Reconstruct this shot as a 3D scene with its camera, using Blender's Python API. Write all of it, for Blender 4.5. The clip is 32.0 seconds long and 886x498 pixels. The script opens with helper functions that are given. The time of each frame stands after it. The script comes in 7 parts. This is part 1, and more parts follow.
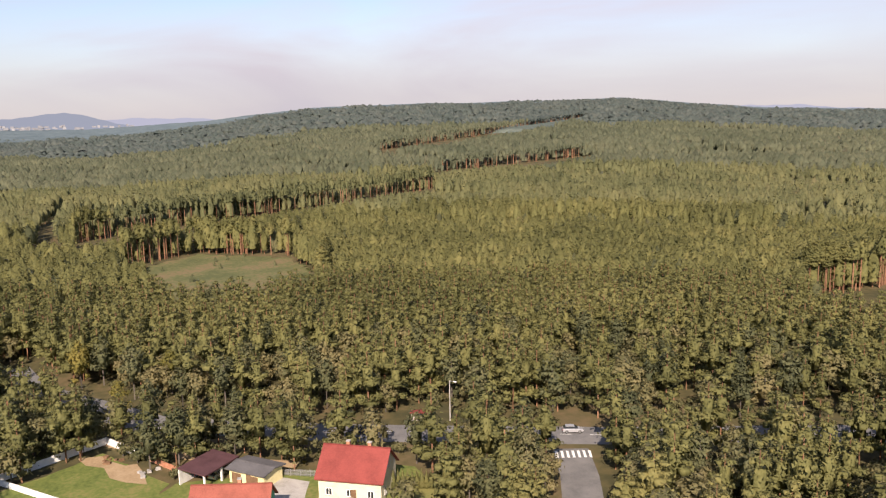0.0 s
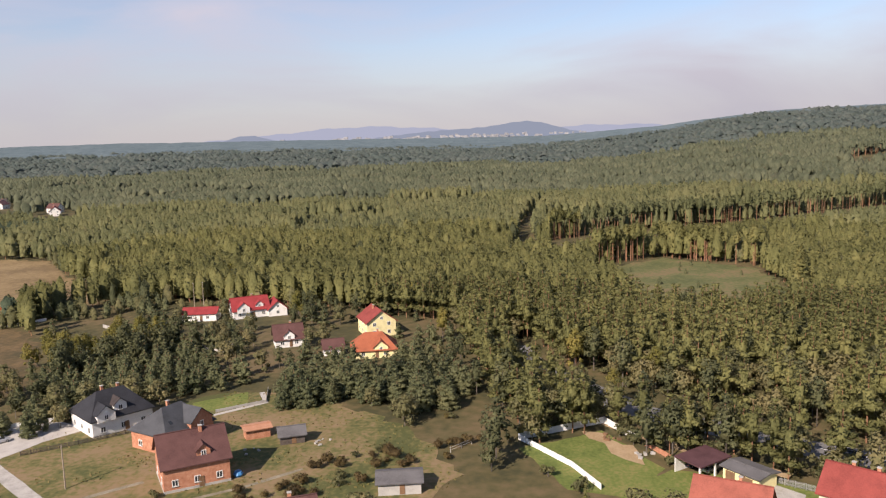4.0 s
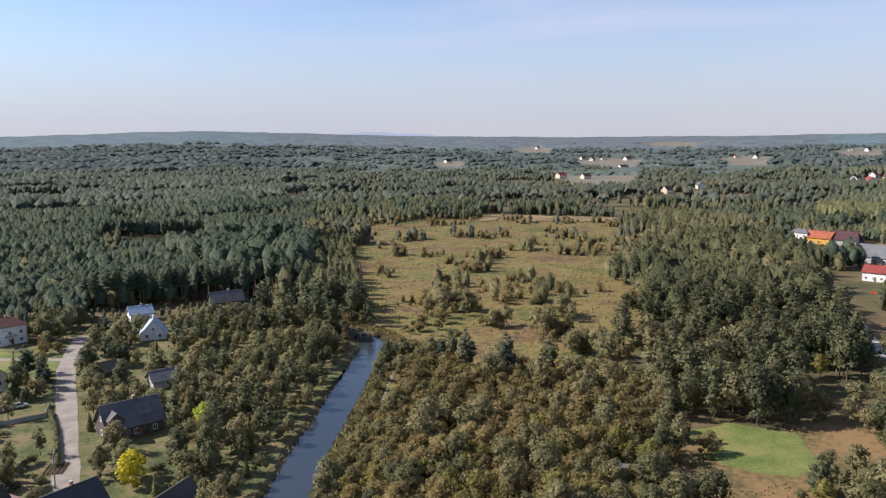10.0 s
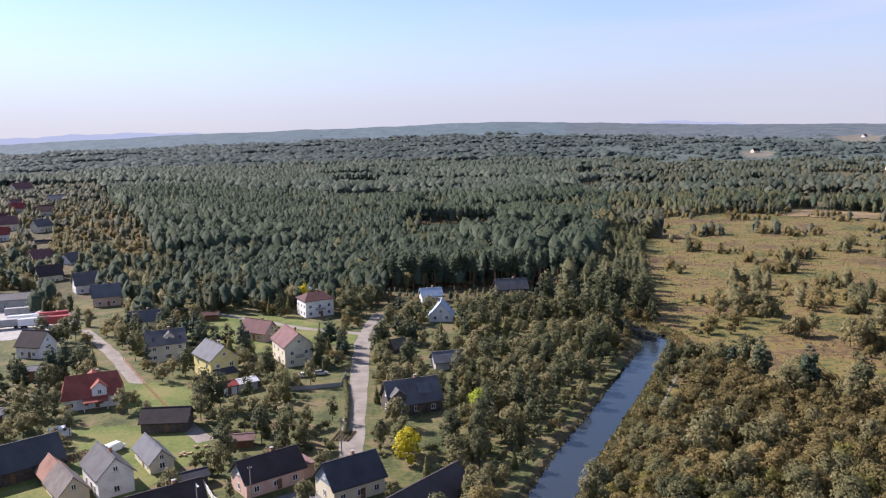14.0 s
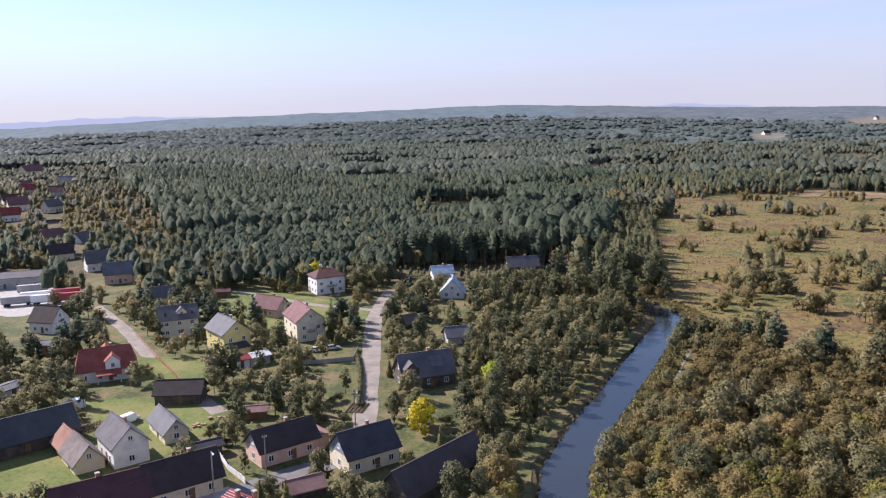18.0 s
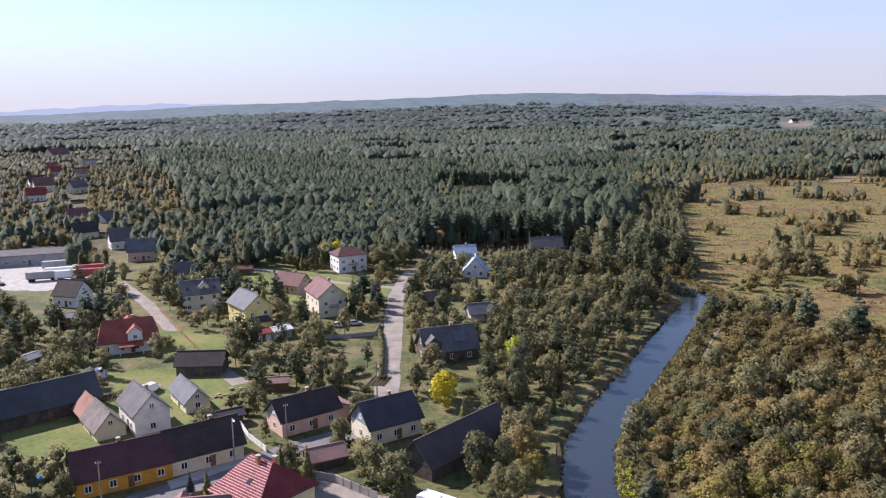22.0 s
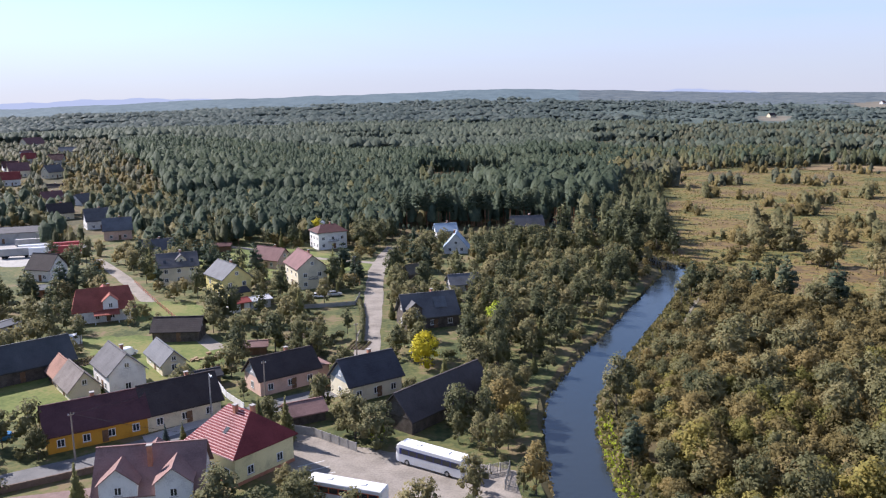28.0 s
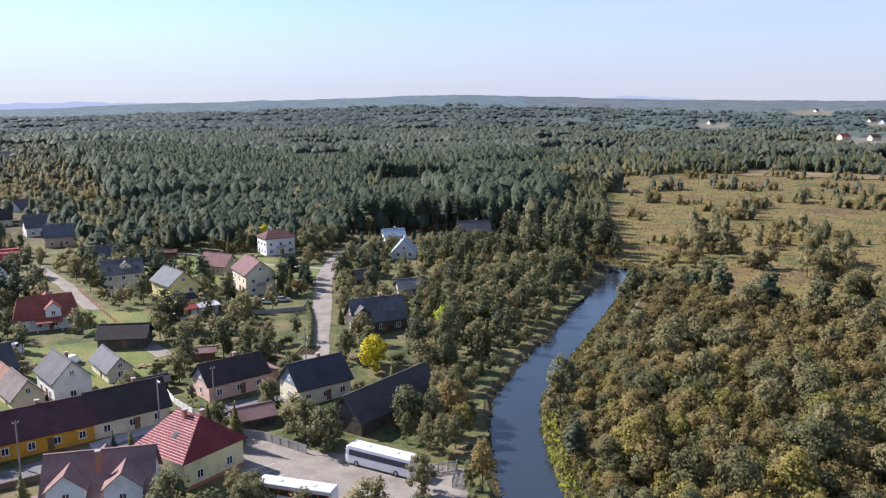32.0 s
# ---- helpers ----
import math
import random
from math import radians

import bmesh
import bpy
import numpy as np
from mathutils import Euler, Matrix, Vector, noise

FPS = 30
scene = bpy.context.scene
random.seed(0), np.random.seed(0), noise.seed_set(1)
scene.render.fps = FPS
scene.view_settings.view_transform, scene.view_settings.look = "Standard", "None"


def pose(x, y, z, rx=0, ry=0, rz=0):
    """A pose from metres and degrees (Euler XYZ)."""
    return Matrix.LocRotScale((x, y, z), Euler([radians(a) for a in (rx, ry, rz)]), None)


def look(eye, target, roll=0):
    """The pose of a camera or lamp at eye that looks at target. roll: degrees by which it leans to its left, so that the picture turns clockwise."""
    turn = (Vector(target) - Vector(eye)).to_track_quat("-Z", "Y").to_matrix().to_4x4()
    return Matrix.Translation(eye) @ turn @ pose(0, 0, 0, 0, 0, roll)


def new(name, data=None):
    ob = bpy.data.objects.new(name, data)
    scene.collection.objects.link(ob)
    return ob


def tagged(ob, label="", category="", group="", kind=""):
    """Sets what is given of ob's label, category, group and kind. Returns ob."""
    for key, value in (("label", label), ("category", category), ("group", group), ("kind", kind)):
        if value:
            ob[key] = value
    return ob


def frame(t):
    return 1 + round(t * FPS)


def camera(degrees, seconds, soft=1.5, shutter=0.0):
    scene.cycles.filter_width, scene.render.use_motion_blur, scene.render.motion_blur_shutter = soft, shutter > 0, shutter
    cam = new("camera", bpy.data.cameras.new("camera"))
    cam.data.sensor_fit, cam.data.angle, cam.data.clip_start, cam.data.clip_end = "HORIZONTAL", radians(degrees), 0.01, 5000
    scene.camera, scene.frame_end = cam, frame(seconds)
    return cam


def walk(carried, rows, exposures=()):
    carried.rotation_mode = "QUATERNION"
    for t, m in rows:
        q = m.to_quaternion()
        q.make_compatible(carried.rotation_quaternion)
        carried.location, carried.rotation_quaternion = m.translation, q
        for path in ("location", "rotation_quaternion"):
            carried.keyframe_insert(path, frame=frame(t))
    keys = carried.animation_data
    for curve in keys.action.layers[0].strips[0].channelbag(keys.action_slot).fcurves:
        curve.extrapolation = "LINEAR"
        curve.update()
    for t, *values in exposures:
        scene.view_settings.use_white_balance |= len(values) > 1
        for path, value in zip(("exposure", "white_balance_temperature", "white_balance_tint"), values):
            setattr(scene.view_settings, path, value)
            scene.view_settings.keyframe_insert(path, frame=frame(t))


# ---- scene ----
cam = camera(58.0, 32.0, soft=1.25)
PATH = [
    (0.0, (25.70, -7.41, 63.54), (116.41, -46.44, 47.81), -1.10),
    (0.5, (28.22, -6.67, 62.71), (121.27, -39.77, 47.06), -1.42),
    (1.0, (30.12, -5.85, 62.06), (125.09, -33.06, 46.57), -1.76),
    (1.5, (30.94, -4.86, 61.65), (127.56, -25.62, 46.38), -2.02),
    (2.0, (30.74, -3.55, 61.57), (128.56, -17.94, 46.57), -2.34),
    (2.5, (29.75, -1.97, 61.77), (128.45, -8.51, 47.07), -2.42),
    (4.5, (13.53, 9.78, 66.76), (110.43, 30.39, 53.09), -1.65),
    (5.0, (11.91, 11.57, 67.46), (106.51, 40.98, 53.82), -1.66),
    (5.5, (10.41, 12.88, 68.16), (102.11, 50.33, 54.46), -1.56),
    (6.0, (8.83, 13.33, 68.79), (97.00, 58.48, 55.09), -1.60),
    (6.5, (7.07, 12.71, 69.30), (90.26, 66.53, 55.76), -1.75),
    (7.0, (5.02, 11.12, 69.51), (82.42, 73.01, 56.10), -1.52),
    (7.5, (3.25, 9.06, 69.41), (74.45, 78.02, 56.16), -1.17),
    (8.0, (1.87, 6.69, 69.45), (66.37, 81.94, 56.12), -0.81),
    (8.5, (0.56, 4.39, 69.83), (58.40, 84.88, 56.51), -0.90),
    (9.0, (-1.46, 1.78, 70.20), (49.16, 87.00, 56.92), -1.10),
    (9.5, (-3.85, -0.82, 70.25), (38.68, 88.71, 57.03), -1.07),
    (10.0, (-5.44, -3.20, 70.00), (28.64, 89.85, 56.55), -0.65),
    (10.5, (-5.09, -4.00, 70.25), (21.26, 91.54, 56.96), -0.57),
    (11.0, (-3.50, -3.60, 70.67), (13.30, 94.09, 57.42), -0.55),
    (11.5, (-1.95, -2.96, 70.86), (4.10, 95.98, 57.61), -0.96),
    (12.0, (-0.67, -2.19, 70.89), (0.15, 96.92, 57.58), -1.07),
    (12.5, (-0.05, -1.42, 70.70), (0.11, 97.66, 57.24), -1.17),
    (13.0, (-0.18, -0.46, 70.30), (-0.18, 98.59, 56.55), -1.17),
    (13.5, (-0.71, 1.10, 69.86), (-1.01, 100.11, 55.84), -1.09),
    (14.0, (-1.18, 2.76, 69.62), (-2.68, 101.75, 55.47), -1.13),
    (14.5, (-1.54, 4.24, 69.45), (-5.03, 103.15, 55.13), -1.12),
    (16.5, (-2.08, 2.84, 68.46), (-3.20, 101.66, 53.23), -1.13),
    (17.0, (-2.21, 2.93, 67.78), (-3.08, 101.71, 52.23), -1.09),
    (17.5, (-2.38, 3.15, 67.10), (-3.62, 101.88, 51.25), -1.11),
    (18.0, (-2.54, 3.49, 66.56), (-5.07, 102.16, 50.50), -1.23),
    (18.5, (-2.60, 3.77, 66.17), (-5.51, 102.41, 49.98), -1.17),
    (19.0, (-2.68, 3.98, 65.83), (-5.85, 102.60, 49.55), -1.19),
    (19.5, (-2.77, 4.10, 65.39), (-6.04, 102.69, 48.95), -1.14),
    (20.0, (-2.87, 4.22, 64.82), (-6.01, 102.77, 48.17), -1.07),
    (20.5, (-3.01, 4.42, 64.20), (-5.20, 102.96, 47.34), -1.05),
    (21.0, (-3.20, 4.84, 63.57), (-6.66, 103.33, 46.58), -1.06),
    (21.5, (-3.26, 5.39, 62.93), (-8.62, 103.76, 45.76), -1.14),
    (22.0, (-3.25, 5.65, 62.22), (-8.47, 103.99, 44.85), -1.04),
    (22.5, (-3.31, 5.63, 61.46), (-6.58, 104.02, 43.90), -0.93),
    (23.0, (-3.49, 5.77, 60.66), (-6.18, 104.14, 42.92), -0.98),
    (23.5, (-3.72, 6.23, 59.81), (-8.54, 104.53, 42.10), -1.03),
    (24.0, (-3.82, 6.71, 58.91), (-10.49, 104.89, 41.12), -1.12),
    (24.5, (-3.72, 6.86, 58.08), (-9.90, 105.07, 40.29), -1.09),
    (25.0, (-3.60, 6.76, 57.41), (-8.99, 105.01, 39.59), -1.05),
    (25.5, (-3.46, 6.48, 56.77), (-7.06, 104.80, 38.90), -0.91),
    (27.5, (-3.47, 6.15, 54.55), (-6.45, 104.52, 36.79), -0.86),
    (28.0, (-3.30, 5.73, 54.22), (-6.14, 104.10, 36.47), -0.84),
    (28.5, (-3.10, 5.14, 54.03), (-5.06, 103.55, 36.39), -0.78),
    (29.0, (-2.90, 4.40, 54.08), (-2.39, 102.85, 36.57), -0.69),
    (29.5, (-2.85, 3.81, 54.30), (-1.30, 102.28, 36.89), -0.61),
    (30.0, (-2.89, 3.46, 54.59), (-0.80, 101.91, 37.20), -0.63),
    (30.5, (-2.98, 3.22, 54.81), (-0.43, 101.68, 37.51), -0.56),
    (31.0, (-3.04, 3.03, 54.88), (-0.04, 101.49, 37.65), -0.54),
    (31.5, (-3.09, 2.83, 54.81), (0.23, 101.29, 37.64), -0.53),
    (32.0, (-3.07, 2.66, 54.62), (0.52, 101.11, 37.46), -0.51),
]
EXPOSURES = [(0.0, 0.80, 7050, 22), (2.5, 0.70, 6900, 21), (6.0, 0.52, 6600, 19), (9.0, 0.68, 6200, 16), (12.0, 0.83, 5950, 22), (20.0, 0.92, 5900, 26), (26.0, 0.95, 5780, 22), (32.0, 0.96, 5750, 19)]
walk(cam, [(t, look(eye, target, roll)) for t, eye, target, roll in PATH], EXPOSURES)

# ---------------------------------------------------------------- light
SUN_AZ, SUN_EL = radians(151), radians(36)
world = bpy.data.worlds.new("sky")
scene.world = world
world.use_nodes = True
wn = world.node_tree
bg = wn.nodes["Background"]
sky = wn.nodes.new("ShaderNodeTexSky")
sky.sky_type = 'NISHITA'
sky.sun_disc = False
sky.sun_elevation = SUN_EL
sky.sun_rotation = radians(90) - SUN_AZ
sky.altitude = 250
sky.air_density, sky.dust_density, sky.ozone_density = 0.9, 0.15, 1.2
bg.inputs["Strength"].default_value = 0.084
# thin cirrus veils, drawn out along one direction
tc = wn.nodes.new("ShaderNodeTexCoord")
mp = wn.nodes.new("ShaderNodeMapping")
mp.inputs["Scale"].default_value = (1.2, 2.0, 9.0)
mp.inputs["Rotation"].default_value = (0.08, 0.05, 0.4)
cl = wn.nodes.new("ShaderNodeTexNoise")
cl.inputs["Scale"].default_value = 1.3
cl.inputs["Detail"].default_value = 6
cl.inputs["Distortion"].default_value = 0.6
cr = wn.nodes.new("ShaderNodeValToRGB")
cr.color_ramp.elements[0].position, cr.color_ramp.elements[0].color = 0.38, (0, 0, 0, 1)
cr.color_ramp.elements[1].position, cr.color_ramp.elements[1].color = 0.72, (0.95, 0.95, 0.95, 1)
mx = wn.nodes.new("ShaderNodeMix")
mx.data_type = 'RGBA'
mx.inputs[7].default_value = (5.0, 5.1, 5.8, 1)
wn.links.new(tc.outputs["Generated"], mp.inputs["Vector"])
wn.links.new(mp.outputs["Vector"], cl.inputs["Vector"])
wn.links.new(cl.outputs["Fac"], cr.inputs["Fac"])
cs = wn.nodes.new("ShaderNodeSeparateXYZ")
ce = wn.nodes.new("ShaderNodeMapRange")
ce.inputs["From Min"].default_value = -0.3
ce.inputs["From Max"].default_value = 0.95
ce.inputs["To Min"].default_value = 0.2
ce.inputs["To Max"].default_value = 1.0
cm_ = wn.nodes.new("ShaderNodeMath")
cm_.operation = 'MULTIPLY'
wn.links.new(tc.outputs["Generated"], cs.inputs["Vector"])
wn.links.new(cs.outputs["X"], ce.inputs["Value"])
wn.links.new(ce.outputs["Result"], cm_.inputs[0])
wn.links.new(cr.outputs["Color"], cm_.inputs[1])
wn.links.new(cm_.outputs[0], mx.inputs[0])
wn.links.new(sky.outputs["Color"], mx.inputs[6])
# the pale haze that lies along the whole horizon
sx = wn.nodes.new("ShaderNodeSeparateXYZ")
hz = wn.nodes.new("ShaderNodeValToRGB")
hz.color_ramp.interpolation = 'EASE'
hz.color_ramp.elements[0].position, hz.color_ramp.elements[0].color = 0.0, (0.85, 0.85, 0.85, 1)
hz.color_ramp.elements[1].position, hz.color_ramp.elements[1].color = 0.17, (0, 0, 0, 1)
mh = wn.nodes.new("ShaderNodeMix")
mh.data_type = 'RGBA'
mh.inputs[7].default_value = (3.75, 3.85, 4.25, 1)
wn.links.new(tc.outputs["Generated"], sx.inputs["Vector"])
wn.links.new(sx.outputs["Z"], hz.inputs["Fac"])
wn.links.new(hz.outputs["Color"], mh.inputs[0])
wn.links.new(mx.outputs[2], mh.inputs[6])
wn.links.new(mh.outputs[2], bg.inputs["Color"])

sun = new("sun", bpy.data.lights.new("sun", 'SUN'))
sun.data.energy = 5.0
sun.data.angle = radians(0.6)
sun.data.color = (1.0, 0.91, 0.77)
sun.matrix_world = look((math.cos(SUN_AZ) * math.cos(SUN_EL) * 500, math.sin(SUN_AZ) * math.cos(SUN_EL) * 500, math.sin(SUN_EL) * 500), (0, 0, 0))

# ---------------------------------------------------------------- materials
MATS = {}


def mat(name, colours, rough=0.85, scale=1.5, fine=12.0, bump=0.3, metal=0.0, spread=0.0, distance=0.05, spec=0.3, island=0.0, span=0.46, stand=0.0):
    """A procedural surface: colours mixed by noise at two scales, with grain as bump. spread: variation from object to object."""
    if name in MATS:
        return MATS[name]
    m = bpy.data.materials.new(name)
    m.use_nodes = True
    nt = m.node_tree
    b = nt.nodes["Principled BSDF"]
    b.inputs["Roughness"].default_value = rough
    b.inputs["Metallic"].default_value = metal
    b.inputs["Specular IOR Level"].default_value = spec
    geo = nt.nodes.new("ShaderNodeNewGeometry")
    n1 = nt.nodes.new("ShaderNodeTexNoise")
    n1.inputs["Scale"].default_value = scale
    n1.inputs["Detail"].default_value = 6
    n1.inputs["Roughness"].default_value = 0.6
    n2 = nt.nodes.new("ShaderNodeTexNoise")
    n2.inputs["Scale"].default_value = fine
    n2.inputs["Detail"].default_value = 3
    nt.links.new(geo.outputs["Position"], n1.inputs["Vector"])
    nt.links.new(geo.outputs["Position"], n2.inputs["Vector"])
    add = nt.nodes.new("ShaderNodeMath")
    add.operation = 'MULTIPLY_ADD'
    add.inputs[1].default_value = 0.55
    nt.links.new(n2.outputs["Fac"], add.inputs[0])
    sub = nt.nodes.new("ShaderNodeMath")
    sub.operation = 'MULTIPLY_ADD'
    sub.inputs[1].default_value = 1.0
    sub.inputs[2].default_value = -0.275
    nt.links.new(n1.outputs["Fac"], sub.inputs[0])
    nt.links.new(sub.outputs[0], add.inputs[2])
    last = add
    if spread:
        info = nt.nodes.new("ShaderNodeObjectInfo")
        sp = nt.nodes.new("ShaderNodeMath")
        sp.operation = 'MULTIPLY_ADD'
        sp.inputs[1].default_value = spread
        nt.links.new(info.outputs["Random"], sp.inputs[0])
        sh = nt.nodes.new("ShaderNodeMath")
        sh.operation = 'ADD'
        sh.inputs[1].default_value = -0.5 * spread
        nt.links.new(add.outputs[0], sh.inputs[0])
        nt.links.new(sh.outputs[0], sp.inputs[2])
        last = sp
    if stand:
        n3 = nt.nodes.new("ShaderNodeTexNoise")
        n3.inputs["Scale"].default_value = 0.013
        n3.inputs["Detail"].default_value = 2
        nt.links.new(geo.outputs["Position"], n3.inputs["Vector"])
        st1 = nt.nodes.new("ShaderNodeMath")
        st1.operation = 'MULTIPLY_ADD'
        st1.inputs[1].default_value = 2 * stand
        st2 = nt.nodes.new("ShaderNodeMath")
        st2.operation = 'ADD'
        st2.inputs[1].default_value = -stand
        nt.links.new(last.outputs[0], st2.inputs[0])
        nt.links.new(n3.outputs["Fac"], st1.inputs[0])
        nt.links.new(st2.outputs[0], st1.inputs[2])
        last = st1
    if island:
        isl = nt.nodes.new("ShaderNodeMath")
        isl.operation = 'MULTIPLY_ADD'
        isl.inputs[1].default_value = island
        off = nt.nodes.new("ShaderNodeMath")
        off.operation = 'ADD'
        off.inputs[1].default_value = -0.5 * island
        nt.links.new(last.outputs[0], off.inputs[0])
        nt.links.new(geo.outputs["Random Per Island"], isl.inputs[0])
        nt.links.new(off.outputs[0], isl.inputs[2])
        last = isl
    ramp = nt.nodes.new("ShaderNodeValToRGB")
    el = ramp.color_ramp.elements
    k = len(colours)
    while len(el) < k:
        el.new(0.5)
    for i, c in enumerate(colours):
        el[i].position = 0.5 - span / 2 + span * i / max(1, k - 1)
        el[i].color = (*c, 1)
    nt.links.new(last.outputs[0], ramp.inputs["Fac"])
    nt.links.new(ramp.outputs["Color"], b.inputs["Base Color"])
    if bump:
        bp = nt.nodes.new("ShaderNodeBump")
        bp.inputs["Strength"].default_value = bump
        bp.inputs["Distance"].default_value = distance
        nt.links.new(n2.outputs["Fac"], bp.inputs["Height"])
        nt.links.new(bp.outputs["Normal"], b.inputs["Normal"])
    MATS[name] = m
    return m


def leafy(name, colours, scale, fine, spread=0.0, thin=0.46, island=0.3):
    """Foliage: a matt leaf that lets some light through."""
    m = mat(name, colours, 0.7, scale, 1.1, 0.6, spread=spread, spec=0.12, distance=0.8, island=island * 0.6, stand=0.3)
    nt = m.node_tree
    b = nt.nodes["Principled BSDF"]
    tr = nt.nodes.new("ShaderNodeBsdfTranslucent")
    mixer = nt.nodes.new("ShaderNodeMixShader")
    mixer.inputs[0].default_value = thin
    nt.links.new(b.inputs["Base Color"].links[0].from_socket, tr.inputs["Color"])
    nt.links.new(b.outputs[0], mixer.inputs[1])
    nt.links.new(tr.outputs[0], mixer.inputs[2])
    nt.links.new(mixer.outputs[0], nt.nodes["Material Output"].inputs["Surface"])
    return m


def plaster(name, c, dirt=0.75):
    return mat(name, [tuple(v * dirt for v in c), c, tuple(min(1, v * 1.05) for v in c)], 0.9, 0.5, 6, 0.15, distance=0.02)


def roofing(name, c, rough=0.75, metal=0.0):
    """Ribbed sheet or tile: courses run level, ribs run down the slope."""
    if name in MATS:
        return MATS[name]
    m = mat(name, [tuple(v * 0.72 for v in c), c, tuple(min(1, v * 1.18) for v in c)], rough, 0.35, 5, 0.0, metal, spec=0.15)
    nt = m.node_tree
    geo = nt.nodes.new("ShaderNodeNewGeometry")
    wv = nt.nodes.new("ShaderNodeTexWave")
    wv.bands_direction = 'Z'
    wv.wave_profile = 'SAW'
    wv.inputs["Scale"].default_value = 0.9
    wv.inputs["Distortion"].default_value = 0.15
    nt.links.new(geo.outputs["Position"], wv.inputs["Vector"])
    bp = nt.nodes.new("ShaderNodeBump")
    bp.inputs["Strength"].default_value = 0.5
    bp.inputs["Distance"].default_value = 0.06
    nt.links.new(wv.outputs["Fac"], bp.inputs["Height"])
    nt.links.new(bp.outputs["Normal"], nt.nodes["Principled BSDF"].inputs["Normal"])
    return m


PINE = leafy("pine_needles", [(0.128, 0.132, 0.052), (0.204, 0.202, 0.078), (0.275, 0.252, 0.098)], 0.11, 0.9, 0.2, 0.40, 0.16)
LEAF = leafy("broad_leaves", [(0.122, 0.126, 0.060), (0.204, 0.196, 0.095), (0.300, 0.258, 0.128)], 0.10, 0.8, 0.22, 0.46, 0.18)
LEAF_DARK = leafy("alder_leaves", [(0.084, 0.094, 0.048), (0.142, 0.148, 0.073), (0.220, 0.196, 0.098)], 0.08, 0.8, 0.25, 0.36)
WILLOW = leafy("willow_leaves", [(0.170, 0.140, 0.058), (0.262, 0.212, 0.088), (0.335, 0.262, 0.110)], 0.10, 0.9, 0.4, 0.50, 0.18)
# foliage copies for distance, haze painted in as duller, bluer colour
PINE_HAZE_FAR = leafy("hazy_far_pine_needles", [(0.082, 0.106, 0.080), (0.126, 0.152, 0.112), (0.170, 0.190, 0.138)], 0.06, 0.9, 0.2, 0.40, 0.16)
PINE_HAZE_MID = leafy("hazy_mid_pine_needles", [(0.110, 0.122, 0.058), (0.172, 0.182, 0.086), (0.232, 0.228, 0.106)], 0.09, 0.9, 0.2, 0.40, 0.16)
PINE_HAZE_EAST = leafy("hazy_east_pine_needles", [(0.100, 0.118, 0.074), (0.148, 0.164, 0.102), (0.196, 0.204, 0.124)], 0.06, 0.9, 0.2, 0.40, 0.16)
PINE_HAZE_DISTANT = leafy("hazy_distant_pine_needles", [(0.078, 0.104, 0.096), (0.110, 0.140, 0.126), (0.146, 0.168, 0.148)], 0.05, 0.9, 0.2, 0.40, 0.16)
# northern pines: blue haze is mixed into the needle colour
PINE_NORTH_HAZE = leafy("hazy_north_pine_needles", [(0.056, 0.080, 0.052), (0.096, 0.124, 0.078), (0.140, 0.163, 0.100)], 0.11, 0.9, 0.2, 0.38, 0.14)
PINE_YOUNG = leafy("young_pine_needles", [(0.096, 0.112, 0.058), (0.150, 0.164, 0.084), (0.206, 0.208, 0.104)], 0.11, 0.9, 0.2, 0.40, 0.16)
LEAF_HAZE = leafy("hazy_broad_leaves", [(0.074, 0.086, 0.056), (0.122, 0.132, 0.086), (0.190, 0.176, 0.110)], 0.05, 0.8, 0.25, 0.36)
YELLOW = leafy("yellow_leaves", [(0.46, 0.40, 0.025), (0.62, 0.54, 0.04), (0.70, 0.62, 0.08)], 0.3, 1.0)
LIME = leafy("lime_leaves", [(0.26, 0.33, 0.03), (0.38, 0.45, 0.045), (0.46, 0.52, 0.07)], 0.3, 1.0)
RUST = leafy("rust_leaves", [(0.17, 0.085, 0.024), (0.27, 0.135, 0.036), (0.34, 0.19, 0.05)], 0.3, 1.0)
# far forest sheets: blue-grey haze is put into their base colours
CANOPY_HAZE = mat("hazy_pine_roof", [(0.086, 0.120, 0.134), (0.106, 0.144, 0.158), (0.128, 0.166, 0.178)], 0.9, 0.03, 0.25, 0, spec=0.1, stand=0.3)
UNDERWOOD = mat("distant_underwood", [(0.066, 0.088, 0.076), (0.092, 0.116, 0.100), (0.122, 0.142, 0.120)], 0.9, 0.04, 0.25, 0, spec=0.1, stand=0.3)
MIXED_HAZE = mat("hazy_mixed_roof", [(0.078, 0.098, 0.112), (0.106, 0.128, 0.138), (0.146, 0.162, 0.160)], 0.9, 0.02, 0.2, 0, spec=0.1, stand=0.3)
REED = leafy("reed_blades", [(0.130, 0.125, 0.044), (0.190, 0.165, 0.064), (0.250, 0.190, 0.090)], 0.07, 0.7, thin=0.3)
SCRUB = leafy("scrub_leaves", [(0.10, 0.075, 0.038), (0.16, 0.115, 0.055), (0.19, 0.155, 0.06)], 0.3, 1.0, 0.3)
BIRCH = leafy("birch_leaves", [(0.16, 0.155, 0.045), (0.24, 0.22, 0.065), (0.32, 0.27, 0.08)], 0.2, 1.0, 0.3)
BARK = mat("pine_bark", [(0.12, 0.06, 0.035), (0.22, 0.115, 0.065), (0.30, 0.17, 0.10)], 0.9, 0.5, 5, 0.3)
BARK_GREY = mat("grey_bark", [(0.07, 0.06, 0.05), (0.14, 0.12, 0.10)], 0.9, 0.8, 6, 0.3)
